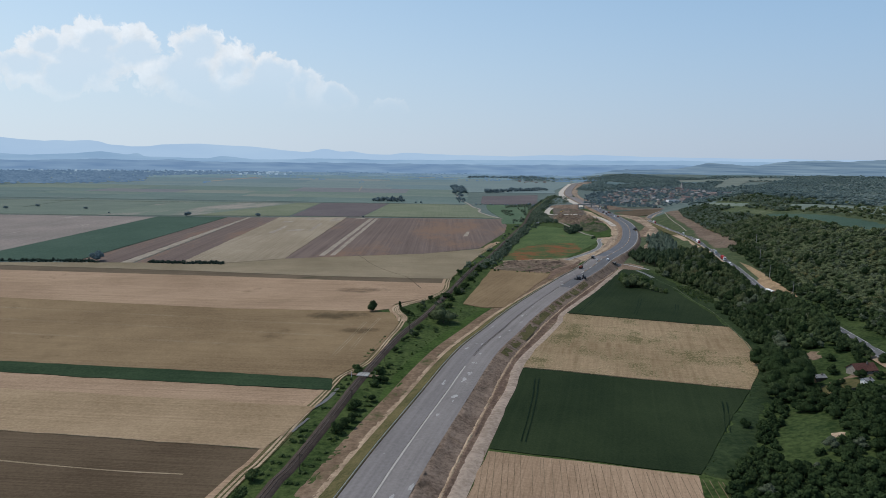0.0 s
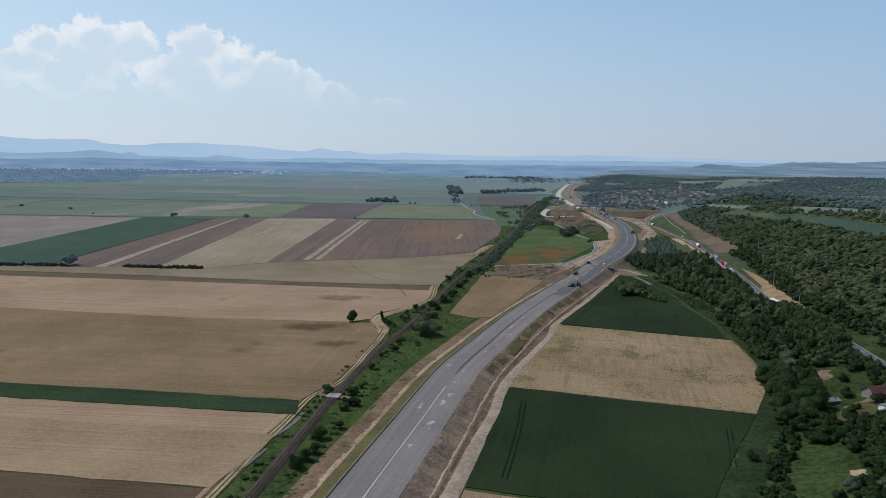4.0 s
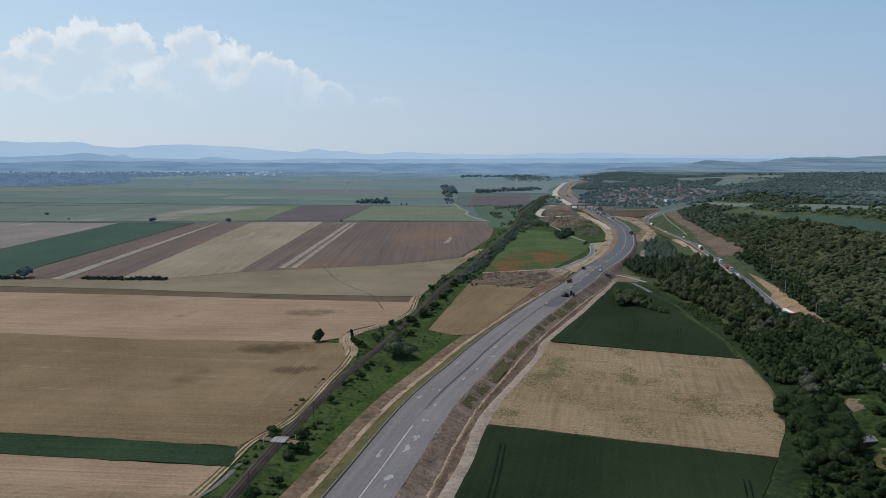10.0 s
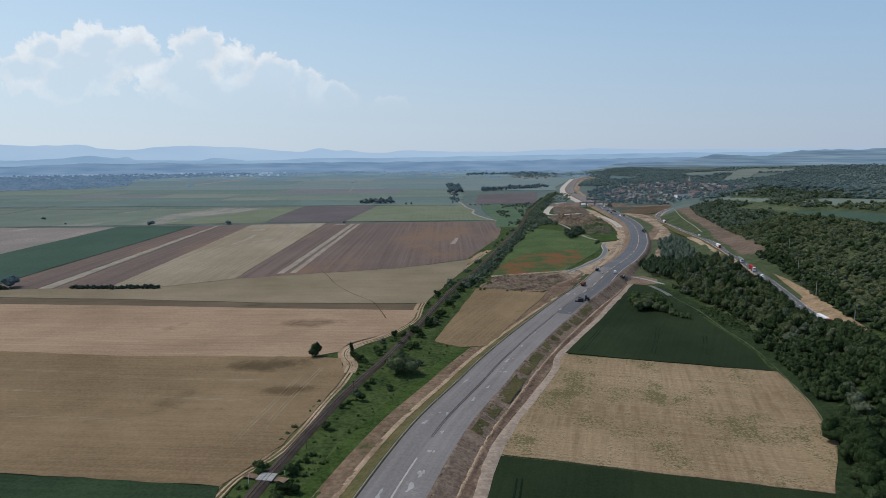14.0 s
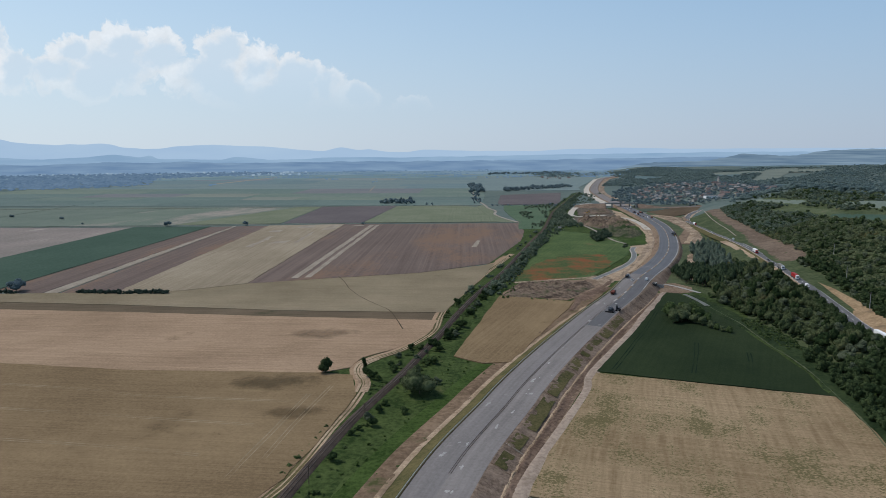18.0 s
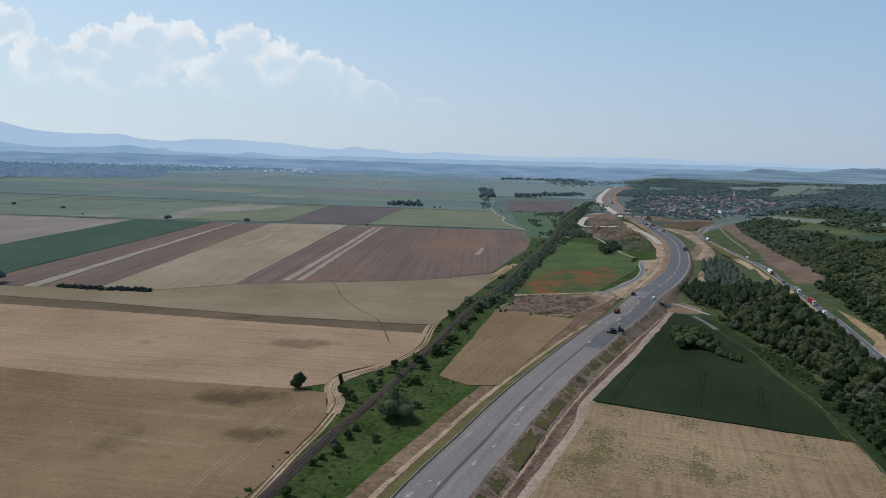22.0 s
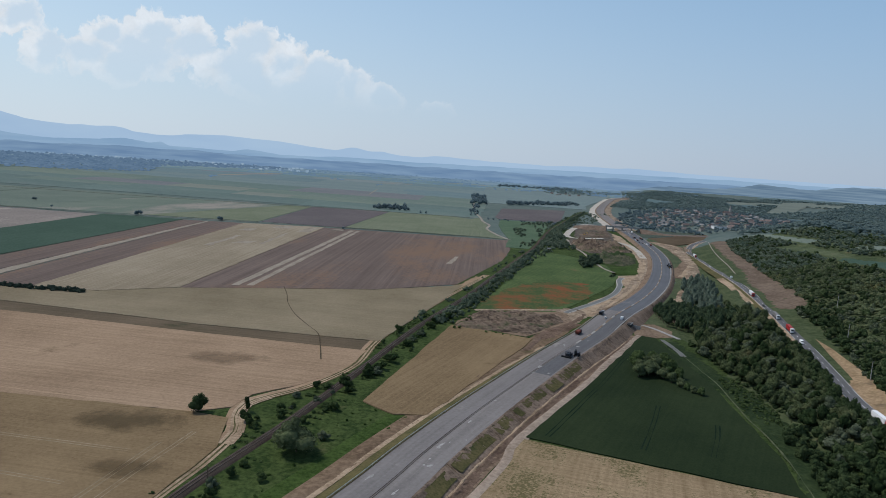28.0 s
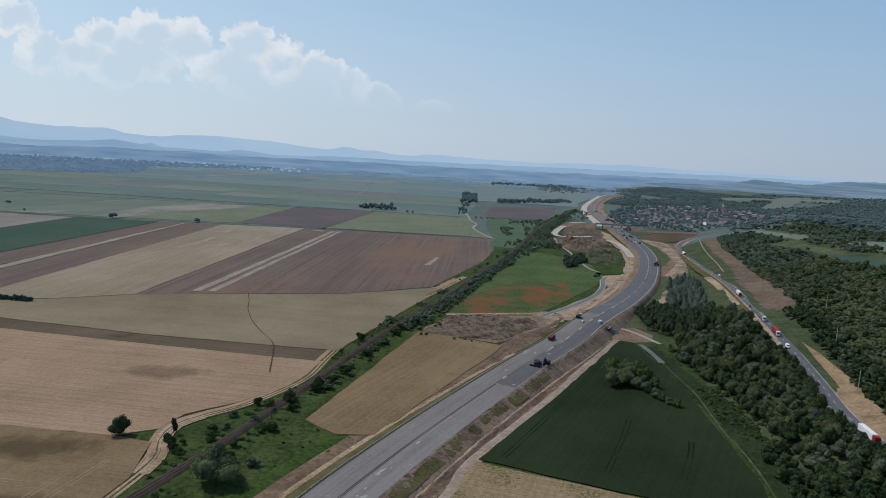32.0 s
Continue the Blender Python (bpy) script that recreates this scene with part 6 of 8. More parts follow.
plant(field_tree, [(-330 * K, 650 * K, 1.25), (-420 * K, 1128 * K, 0.95), (-308 * K, 1140 * K, 0.8), (-134 * K, 1150 * K, 0.5), (-770 * K, 1209 * K, 0.7), (-745 * K, 1262 * K, 0.7), (-640 * K, 1230 * K, 0.6), (-560 * K, 1150 * K, 0.4)], 6)
grove = [(-160 + 3.1 * k + rng.uniform(-1.5, 1.5), rng.uniform(1545, 1585), rng.uniform(0.7, 1.35)) for k in range(23)] + [(-50, 1515, 0.5), (-62, 1530, 0.6)]
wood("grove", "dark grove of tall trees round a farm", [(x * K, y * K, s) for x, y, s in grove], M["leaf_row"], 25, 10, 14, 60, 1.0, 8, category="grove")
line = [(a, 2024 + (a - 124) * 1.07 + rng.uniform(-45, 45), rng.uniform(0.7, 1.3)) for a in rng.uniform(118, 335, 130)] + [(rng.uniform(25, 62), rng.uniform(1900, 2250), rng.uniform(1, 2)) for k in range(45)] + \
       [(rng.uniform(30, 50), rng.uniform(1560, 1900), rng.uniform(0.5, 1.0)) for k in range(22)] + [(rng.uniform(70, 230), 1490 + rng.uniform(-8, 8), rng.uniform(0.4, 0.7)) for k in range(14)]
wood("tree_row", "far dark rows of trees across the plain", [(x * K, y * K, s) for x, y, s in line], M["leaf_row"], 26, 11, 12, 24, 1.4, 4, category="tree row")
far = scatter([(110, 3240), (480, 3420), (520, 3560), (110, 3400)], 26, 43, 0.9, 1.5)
wood("far_wood", "hazy blue green far woodland on the plain", far, M["leaf_row"], 27, 16, 12, 6, 2.0, 2)

BELT = [(215, 690), (199, 608), (207, 560), (208, 500), (203, 443), (192, 410), (180, 350), (172, 335), (190, 356), (213, 345), (226, 376), (234, 430), (240, 508), (251, 560), (268, 640),
        (270, 690), (262, 745), (215, 735)]
near = off_line(scatter(BELT, 6.6, 1, 0.6, 1.25), ROAD, 12)
pick = np.random.default_rng(2).permutation(len(near))
third = len(pick) // 5
hem = scatter([(196, 492), (204, 500), (210, 470), (206, 440), (194, 405), (186, 385), (179, 370), (183, 400), (189, 440)], 5.0, 15, 0.55, 1.0)
wood("woodland", "dark dense trees along the ditch", hem, M["leaf_deep"], 16, 7.5, 8.5, 300, 0.5, 7, 6)
clearing = scatter([(194, 562), (204, 566), (207, 520), (203, 500), (195, 494), (192, 520)], 3.6, 17, 0.25, 0.55)
wood("clearing_scrub", "fresh green shrubs in the clearing by the ditch", clearing, M["leaf"], 18, 7, 5, 120, 0.55, 5, 5, category="scrub")
rs = np.random.default_rng(14)
screen = []
for y in np.arange(330, 610, 1.9):
    i = int(np.argmin(abs(ROAD[:, 1] / K - y)))
    for lo_o, hi_o in ((7, 10), (10, 15)):
        if rs.random() < 0.85:
            p = ROAD[i] - sides(ROAD)[i] * rs.uniform(lo_o, hi_o)
            screen.append((p[0], p[1], rs.uniform(1.1, 1.6) if 375 < y < 462 else rs.uniform(0.5, 0.85)))
wood("woodland", "tall green trees screening the hill road", screen, M["leaf_deep"], 8, 8, 9, 330, 0.5, 7, 6)
group = near[pick[:3 * third]]
wood("woodland", "dense green broadleaf belt below the hill road", group[group[:, 1] > 470 * K], M["leaf_mid"], 2, 8, 9, 330, 0.5, 7, 6)
wood("woodland", "deep green broadleaf trees above the gardens", group[group[:, 1] <= 470 * K], M["leaf_deep"], 9, 8, 9, 330, 0.5, 7, 6)
wood("woodland", "silvery flowering robinias in the belt", near[pick[3 * third:4 * third]], M["leaf_grey"], 3, 8, 8.5, 330, 0.5, 7, 6)
wood("woodland", "dark green trees in the belt", near[pick[4 * third:]], M["leaf_dark"], 4, 8, 9.5, 330, 0.5, 7, 6)
pine = tree_kind("tree", "dark conifer beside the motorway curve", "tree", "conifers by the curve", 6.0, 12.5, M["leaf_pine"], 31, 800, 0.4, 10)
plant(pine, [(x * K, y * K) for x, y, s in scatter([(196, 690), (199, 728), (214, 748), (244, 714), (250, 692), (225, 672), (206, 676)], 5.2, 7) / (K, K, 1)], 8, 0.75, 1.15)
poplar = tree_kind("tree", "tall silvery poplar beside the motorway curve", "tree", "poplars by the curve", 8.0, 15.5, M["leaf_silver"], 32, 1200, 0.45, 11)
plant(poplar, [(x * K, y * K) for x, y, s in scatter([(225, 735), (240, 795), (256, 860), (284, 905), (282, 850), (262, 780), (246, 720)], 7.6, 8) / (K, K, 1)], 9, 0.7, 1.05)

SLOPE = [(208, 250), (229, 327), (246, 430), (254, 508), (266, 560), (286, 645), (296, 715), (312, 722), (330, 800), (348, 883), (373, 1000), (395, 1120), (442, 1300), (490, 1290), (478, 1200), (465, 1095), (445, 1125), (438, 1110), (440, 1010), (434, 970), (424, 930), (411, 834), (400, 753), (393, 640), (412, 590), (400, 572), (250, 340), (225, 250)]
hill = off_line(np.vstack([scatter(SLOPE, 5.6, 3, 0.4, 1.05), scatter([(470, 1085), (463, 1050), (460, 975), (450, 920), (470, 900), (500, 1000), (560, 1010), (600, 1130), (560, 1230), (520, 1300), (515, 1365), (502, 1200), (498, 1100)], 8.5, 4, 0.5, 1.1),
                           scatter([(450, 640), (440, 800), (455, 900), (680, 900), (640, 640)], 11, 9, 0.5, 1.0)]), ROAD, 16)
pick = np.random.default_rng(3).permutation(len(hill))
n4 = len(pick) // 6
group = hill[pick[:4 * n4]]
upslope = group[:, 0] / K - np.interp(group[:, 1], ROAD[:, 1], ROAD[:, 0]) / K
# lit slope is put into the leaf colour: paler uphill, darker by the road
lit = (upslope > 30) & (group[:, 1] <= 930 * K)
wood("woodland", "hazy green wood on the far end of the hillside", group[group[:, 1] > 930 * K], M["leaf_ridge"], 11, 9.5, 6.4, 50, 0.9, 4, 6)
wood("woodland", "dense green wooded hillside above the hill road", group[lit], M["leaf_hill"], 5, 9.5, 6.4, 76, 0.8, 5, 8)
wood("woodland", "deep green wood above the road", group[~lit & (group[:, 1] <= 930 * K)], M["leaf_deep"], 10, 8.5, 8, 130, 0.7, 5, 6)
wood("woodland", "silvery flowering shrubs on the wooded hillside", hill[pick[4 * n4:5 * n4]], M["leaf_grey"], 6, 8.5, 6, 90, 0.7, 5, 6)
wood("woodland", "dark trees on the wooded hillside", hill[pick[5 * n4:]], M["leaf_deep"], 7, 9, 7.6, 90, 0.75, 5, 6)
# gardens below the road
oak = tree_kind("tree", "large dark broadleaf tree beside the gardens", "tree", "garden trees", 17, 17, M["leaf_dark"], 33, 2600, 0.42, 16)
plant(oak, [(154 * K, 303 * K, 0.8), (161 * K, 317 * K, 1.0), (167 * K, 333 * K, 0.85), (165 * K, 346 * K, 0.7), (163 * K, 304 * K, 1.0), (176 * K, 330 * K, 0.75)], 10)
lime = tree_kind("tree", "rounded green broadleaf tree beside the gardens", "tree", "garden trees", 13, 13, M["leaf_deep"], 36, 2200, 0.4, 15)
plant(lime, [(149 * K, 296 * K, 0.7), (158 * K, 295 * K, 0.8), (171 * K, 319 * K, 1.0), (171 * K, 343 * K, 1.0), (173 * K, 354 * K, 0.9), (155 * K, 313 * K, 0.75), (160 * K, 329 * K, 0.7)], 16)
garden_tree = tree_kind("tree", "leafy green garden tree", "tree", "garden trees", 7.5, 6.5, M["leaf_dark"], 34, 1100, 0.34, 9)
g = [(x, y) for x, y, s in scatter([(152, 262), (158, 285), (190, 283), (215, 290), (225, 325), (216, 300), (205, 180), (150, 150), (95, 170), (112, 215), (145, 236)], 5.6, 12)]
g = np.random.default_rng(6).permutation(np.array(g))
near_g = [tuple(q) for q in g[:46]]
plant(garden_tree, near_g + [(x, y) for x, y, q in scatter([(140, 272), (154, 266), (166, 280), (172, 296), (160, 300), (148, 292)], 7.0, 13)] + [(121 * K, 262 * K, 0.7), (126 * K, 258 * K, 0.8), (120 * K, 247 * K, 0.6), (112 * K, 228 * K, 0.7), (176 * K, 312 * K, 0.5), (205 * K, 330 * K), (211 * K, 318 * K), (199 * K, 296 * K), (207 * K, 302 * K), (189 * K, 300 * K, 0.8), (183 * K, 312 * K, 0.8), (200 * K, 320 * K, 0.9), (192 * K, 330 * K, 0.7), (180 * K, 330 * K, 0.9), (196 * K, 298 * K, 0.7), (178 * K, 296 * K, 0.5), (170 * K, 283 * K, 0.7), (162 * K, 284 * K, 0.8), (203 * K, 342 * K), (188 * K, 350 * K), (197 * K, 356 * K), (180 * K, 346 * K)], 11, 0.55, 1.15)
pale_tree = tree_kind("tree", "pale flowering garden shrub", "tree", "garden trees", 7.0, 5.5, M["leaf_grey"], 35, 1100, 0.32, 9)
plant(pale_tree, [tuple(q) for q in g[46:60]] + [(104 * K, 205 * K, 0.9), (110 * K, 200 * K)], 12, 0.55, 1.05)
rest = np.column_stack([g[60:], np.random.default_rng(7).uniform(0.5, 1.0, len(g) - 60)])
wood("garden_scrub", "dense dark green scrub round the gardens", rest, M["leaf_dark"], 66, 7.5, 7, 210, 0.52, 7, 6, category="scrub")
# hazy forest and town far in the plain, haze put into their glowing colours
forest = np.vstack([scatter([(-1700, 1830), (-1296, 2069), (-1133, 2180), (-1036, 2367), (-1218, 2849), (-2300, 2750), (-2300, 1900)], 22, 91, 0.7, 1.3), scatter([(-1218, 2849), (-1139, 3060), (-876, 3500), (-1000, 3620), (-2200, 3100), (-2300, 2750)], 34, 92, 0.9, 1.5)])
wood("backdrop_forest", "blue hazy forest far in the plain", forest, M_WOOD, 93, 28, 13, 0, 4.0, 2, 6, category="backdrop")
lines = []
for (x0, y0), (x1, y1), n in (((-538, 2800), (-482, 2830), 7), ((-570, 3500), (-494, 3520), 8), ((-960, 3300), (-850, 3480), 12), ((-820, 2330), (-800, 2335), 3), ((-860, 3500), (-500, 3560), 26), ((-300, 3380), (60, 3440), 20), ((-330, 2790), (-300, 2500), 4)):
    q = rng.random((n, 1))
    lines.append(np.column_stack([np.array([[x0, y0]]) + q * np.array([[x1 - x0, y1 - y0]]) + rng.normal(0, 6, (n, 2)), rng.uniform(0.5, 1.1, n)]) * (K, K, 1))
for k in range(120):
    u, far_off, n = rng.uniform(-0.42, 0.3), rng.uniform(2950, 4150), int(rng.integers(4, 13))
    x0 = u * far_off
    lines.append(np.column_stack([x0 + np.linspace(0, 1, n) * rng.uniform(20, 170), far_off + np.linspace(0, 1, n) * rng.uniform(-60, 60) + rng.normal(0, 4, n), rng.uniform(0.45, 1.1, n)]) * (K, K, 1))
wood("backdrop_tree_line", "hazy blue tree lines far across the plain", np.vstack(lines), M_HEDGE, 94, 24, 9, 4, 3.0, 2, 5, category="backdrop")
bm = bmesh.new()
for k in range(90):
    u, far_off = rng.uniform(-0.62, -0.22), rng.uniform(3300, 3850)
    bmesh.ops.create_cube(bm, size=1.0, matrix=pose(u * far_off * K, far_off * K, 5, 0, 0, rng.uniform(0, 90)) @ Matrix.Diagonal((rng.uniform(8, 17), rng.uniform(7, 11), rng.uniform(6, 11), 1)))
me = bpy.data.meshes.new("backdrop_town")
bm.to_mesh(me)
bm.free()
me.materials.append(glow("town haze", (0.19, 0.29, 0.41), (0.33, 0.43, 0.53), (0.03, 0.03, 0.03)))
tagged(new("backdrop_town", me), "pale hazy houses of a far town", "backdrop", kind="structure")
# trees of the village and of the far hills
vill = scatter([(318, 1560), (420, 1500), (520, 1500), (640, 1560), (800, 1700), (760, 2050), (620, 2250), (470, 2150), (400, 1950), (345, 1700)], 17, 51, 0.5, 1.0)
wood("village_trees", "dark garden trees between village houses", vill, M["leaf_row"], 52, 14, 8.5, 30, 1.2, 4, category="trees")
far_hill = np.vstack([scatter(pl, sp * 0.72, sd, 0.6, 1.35) for pl, sp, sd in (
    ([(430, 2250), (700, 2180), (840, 2200), (1149, 2640), (1000, 3100), (900, 3330), (715, 2955), (520, 2600)], 21, 53), ([(700, 2150), (760, 1830), (890, 1950), (960, 2060), (1030, 2310), (840, 2160)], 20, 54),
    ([(853, 2085), (960, 2060), (1013, 1890), (1415, 2637), (1340, 2720), (1036, 2310)], 19, 59), ([(499, 1421), (556, 1340), (560, 1220), (587, 1137), (700, 1160), (912, 1719), (960, 1780), (690, 1640), (620, 1580)], 17, 55),
    ([(640, 2720), (720, 2640), (900, 2700), (1000, 3100), (965, 3400), (857, 3560), (700, 3500), (620, 3050)], 24, 61), ([(300, 3000), (480, 2990), (560, 3150), (660, 3300), (700, 3500), (330, 3600)], 42, 62),
    ([(1000, 1850), (1013, 1901), (1415, 2637), (1800, 2500), (1500, 1800)], 32, 60), ([(1000, 2700), (1700, 2500), (2600, 2900), (2400, 3300), (1200, 3200)], 34, 56), ([(700, 980), (780, 1000), (900, 1130), (900, 1280), (600, 1130), (560, 1010)], 22, 57))])
TAN = [(1235, 3006), (1463, 3174), (1280, 2860), (1106, 2548), (960, 2280), (850, 2110), (846, 2160), (863, 2220), (1000, 2500)]
GREEN = [(752, 1812), (811, 1950), (908, 1986), (985, 1900), (958, 1790), (840, 1720), (682, 1648)]
BANDS = (TAN, GREEN, [(1373, 3635), (1699, 3514), (1553, 3209), (1287, 3405)], [(820, 2420), (900, 2380), (980, 2500), (960, 2600), (860, 2560)], [(895, 2659), (1208, 2894), (1512, 3084), (1351, 2764), (1103, 2647), (845, 2509)], [(706, 3011), (712, 2622), (679, 2501), (620, 2660)])
for polygon in BANDS:
    far_hill = far_hill[~within(far_hill, polygon)]
    if polygon not in (TAN, GREEN):
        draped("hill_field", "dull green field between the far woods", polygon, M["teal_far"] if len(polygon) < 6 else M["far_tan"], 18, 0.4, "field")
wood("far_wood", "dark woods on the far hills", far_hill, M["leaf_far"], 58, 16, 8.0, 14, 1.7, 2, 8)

# ---- houses ----
M["roof_grey"] = material("grey roof sheets", (0.17, 0.165, 0.16), (0.25, 0.245, 0.24), 0.2, 0, 1.0)
M["roof_brown"] = material("brown roof tiles", (0.115, 0.102, 0.097), (0.18, 0.158, 0.148), 0.2, 0, 1.5)
M["wall_cream"] = material("cream plaster", (0.42, 0.38, 0.30), (0.55, 0.50, 0.42), 0.1, 0, 0.6)
M["glass"] = material("dark window glass", (0.02, 0.025, 0.03), (0.04, 0.045, 0.05), 0.5, 0, 1.0, rough=0.1, spec=0.5, bump=0)


def house(label, long, wide, eaves, rise, wall, roof, group="village houses", windows=True):
    """A gabled house: walls with gables, two roof slopes with overhang, a chimney, windows and a door."""
    root = tagged(new("house"), label, "house", group)
    l, w = long / 2, wide / 2
    v = [(-l, -w, -1.5), (l, -w, -1.5), (l, w, -1.5), (-l, w, -1.5), (-l, -w, eaves), (l, -w, eaves), (l, w, eaves), (-l, w, eaves), (-l, 0, eaves + rise), (l, 0, eaves + rise)]
    mesh("wall", v, [(0, 1, 5, 4), (2, 3, 7, 6), (1, 2, 6, 9, 5), (3, 0, 4, 8, 7)], wall, root)
    o, d = 0.5, 0.22
    for side in (-1, 1):
        e = side * (w + o)
        drop = eaves - rise * o / w
        top = [(-l - o, e, drop), (l + o, e, drop), (l + o, 0, eaves + rise), (-l - o, 0, eaves + rise)]
        pts = top + [(x, y, z + d) for x, y, z in top]
        mesh("roof", pts, [(0, 1, 2, 3), (7, 6, 5, 4), (0, 4, 5, 1), (1, 5, 6, 2), (3, 2, 6, 7), (0, 3, 7, 4)], roof, root)
    block("chimney", M["roof_brown"], root, l * 0.3, l * 0.3 + 0.7, -0.9, -0.3, eaves + rise * 0.5, eaves + rise + 0.9)
    if windows:
        for side in (-1, 1):
            for x in (-l * 0.55, 0, l * 0.55):
                pane = block("window", M["glass"], root, x - 0.5, x + 0.5, side * w - 0.04, side * w + 0.04, 1.0, 2.3)
                block("sill", M["concrete"], pane, x - 0.6, x + 0.6, side * w - 0.14, side * w + 0.14, 0.9, 0.99)
    return root


rng = np.random.default_rng(77)
stock = [house("cream plastered village house with red tiled roof", 13, 8, 3.2, 3.4, M["wall_cream"], M["tiles"]), house("white village house with brown tiled roof", 11, 9, 3.4, 3.6, M["render_wall"], M["roof_brown"]),
         house("white village house with grey roof", 15, 8.5, 3.4, 2.6, M["render_wall"], M["roof_grey"]), house("long white village barn with red roof", 22, 9, 3.8, 3.0, M["render_wall"], M["tiles"])]
sites = scatter([(400, 1620), (500, 1530), (620, 1590), (740, 1740), (720, 1980), (600, 2120), (480, 2020), (420, 1840)], 36, 78)
sites = np.vstack([sites, scatter([(820, 1180), (860, 1250), (1000, 1290), (1010, 1200)], 60, 79), scatter([(250, 2850), (420, 2800), (470, 2950), (280, 3000)], 70, 80)])
used = set()
for x, y, s1 in sites:
    k = int(rng.choice(4, p=(0.22, 0.26, 0.40, 0.12)))
    m = pose(x, y, float(height(x, y)), 0, 0, rng.choice([20, 110, 25, 65, 150]) + rng.normal(0, 6))
    if k in used:
        copy_thing(stock[k], m)
    else:
        stock[k].matrix_basis = m
        used.add(k)
church = tagged(new("church"), "pale village church with a dark pointed steeple", "church")
cx, cy = 655 * K, 1930 * K
church.matrix_basis = pose(cx, cy, float(height(cx, cy)), 0, 0, 30)
block("nave", M["render_wall"], church, -12, 10, -5, 5, -1.5, 8)
block("tower", M["render_wall"], church, 10, 16, -3, 3, -1.5, 19)
bm = bmesh.new()
bmesh.ops.create_cone(bm, cap_ends=True, segments=4, radius1=4.6, radius2=0.1, depth=10, matrix=Matrix.Translation((13, 0, 24)) @ Matrix.Rotation(radians(45), 4, "Z"))
part("steeple", bm, M["roof_grey"], church)
mesh("roof", [(-12.5, -5.6, 7.6), (10.5, -5.6, 7.6), (10.5, 0, 12.5), (-12.5, 0, 12.5), (10.5, 5.6, 7.6), (-12.5, 5.6, 7.6)], [(0, 1, 2, 3), (3, 2, 4, 5), (0, 3, 5), (1, 4, 2)], M["tiles"], church)
depot = tagged(new("depot_hall"), "long white flat depot hall beside the village", "hall")
depot.matrix_basis = pose(528 * K, 1580 * K, float(height(528 * K, 1580 * K)), 0, 0, 8)
block("wall", M["white"], depot, -20, 20, -8, 8, -1.5, 5.5)
block("roof", M["roof_grey"], depot, -20.6, 20.6, -8.6, 8.6, 5.5, 6.1, 0.1)
cottage = house("low plastered garden cottage with dark red tiled roof", 13, 7, 2.2, 2.8, M["old_plaster"], M["cottage_tiles"], "garden houses")
cottage.matrix_basis = pose(194 * K, 308 * K, float(height(194 * K, 308 * K)), 0, 0, 14)
shed = house("small white garden shed with pale roof", 4.5, 3.5, 2.3, 0.9, M["white"], M["roof_grey"], "garden houses", False)
shed.matrix_basis = pose(186 * K, 291 * K, float(height(186 * K, 291 * K)), 0, 0, 20)
hut = house("dark wooden garden hut", 6, 4, 2.2, 1.0, M["bark"], M["roof_grey"], "garden houses", False)
hut.matrix_basis = pose(175 * K, 309 * K, float(height(175 * K, 309 * K)), 0, 0, 12)
field_hut = house("small dark field hut beside the railway trees", 6, 4, 2.2, 1.2, M["bark"], M["roof_grey"], "garden houses", False)
field_hut.matrix_basis = pose(148 * K, 1088 * K, 0.3, 0, 0, 20)
fence = tagged(new("garden_fence"), "weathered grey board fence round the plot", "fence")
for k in range(20):
    x0, y0 = (165 + k * 1.35) * K, (282 + k * 0.2) * K
    ob = block("board", M["roof_brown"], fence, -0.78, 0.78, -0.05, 0.05, 0, 1.5)
    ob.matrix_basis = pose(x0, y0, float(height(x0, y0)), 0, 0, 8)

# ---- vehicles ----
M["tyre"] = material("tyre rubber", (0.015, 0.015, 0.015), (0.03, 0.03, 0.03), 1.0, 0, 4.0)
M["red"] = material("red truck paint", (0.28, 0.02, 0.02), (0.36, 0.03, 0.03), 0.3, 0, 2.0, rough=0.4, bump=0)
M["maroon"] = material("dusty maroon steel", (0.14, 0.04, 0.03), (0.20, 0.07, 0.05), 0.5, 0, 2.0, rough=0.6, bump=0)
M["dark_paint"] = material("dark car paint", (0.03, 0.032, 0.038), (0.05, 0.052, 0.06), 0.3, 0, 2.0, rough=0.35, bump=0)
M["yellow"] = material("dusty machine yellow", (0.40, 0.25, 0.05), (0.5, 0.33, 0.09), 0.5, 0, 2.0, rough=0.5, bump=0)


def wheels(root, xs, half, r):
    for x in xs:
        for side in (-1, 1):
            bm = bmesh.new()
            bmesh.ops.create_cone(bm, cap_ends=True, segments=14, radius1=r, radius2=r, depth=0.32, matrix=Matrix.Translation((x, side * half, r)) @ Matrix.Rotation(radians(90), 4, "X"))
            wheel = part("wheel", bm, M["tyre"], root)
            bm = bmesh.new()
            bmesh.ops.create_cone(bm, cap_ends=True, segments=10, radius1=r * 0.55, radius2=r * 0.5, depth=0.36, matrix=Matrix.Translation((x, side * half, r)) @ Matrix.Rotation(radians(90), 4, "X"))
            part("rim", bm, M["roof_grey"], wheel, "grey steel rim")


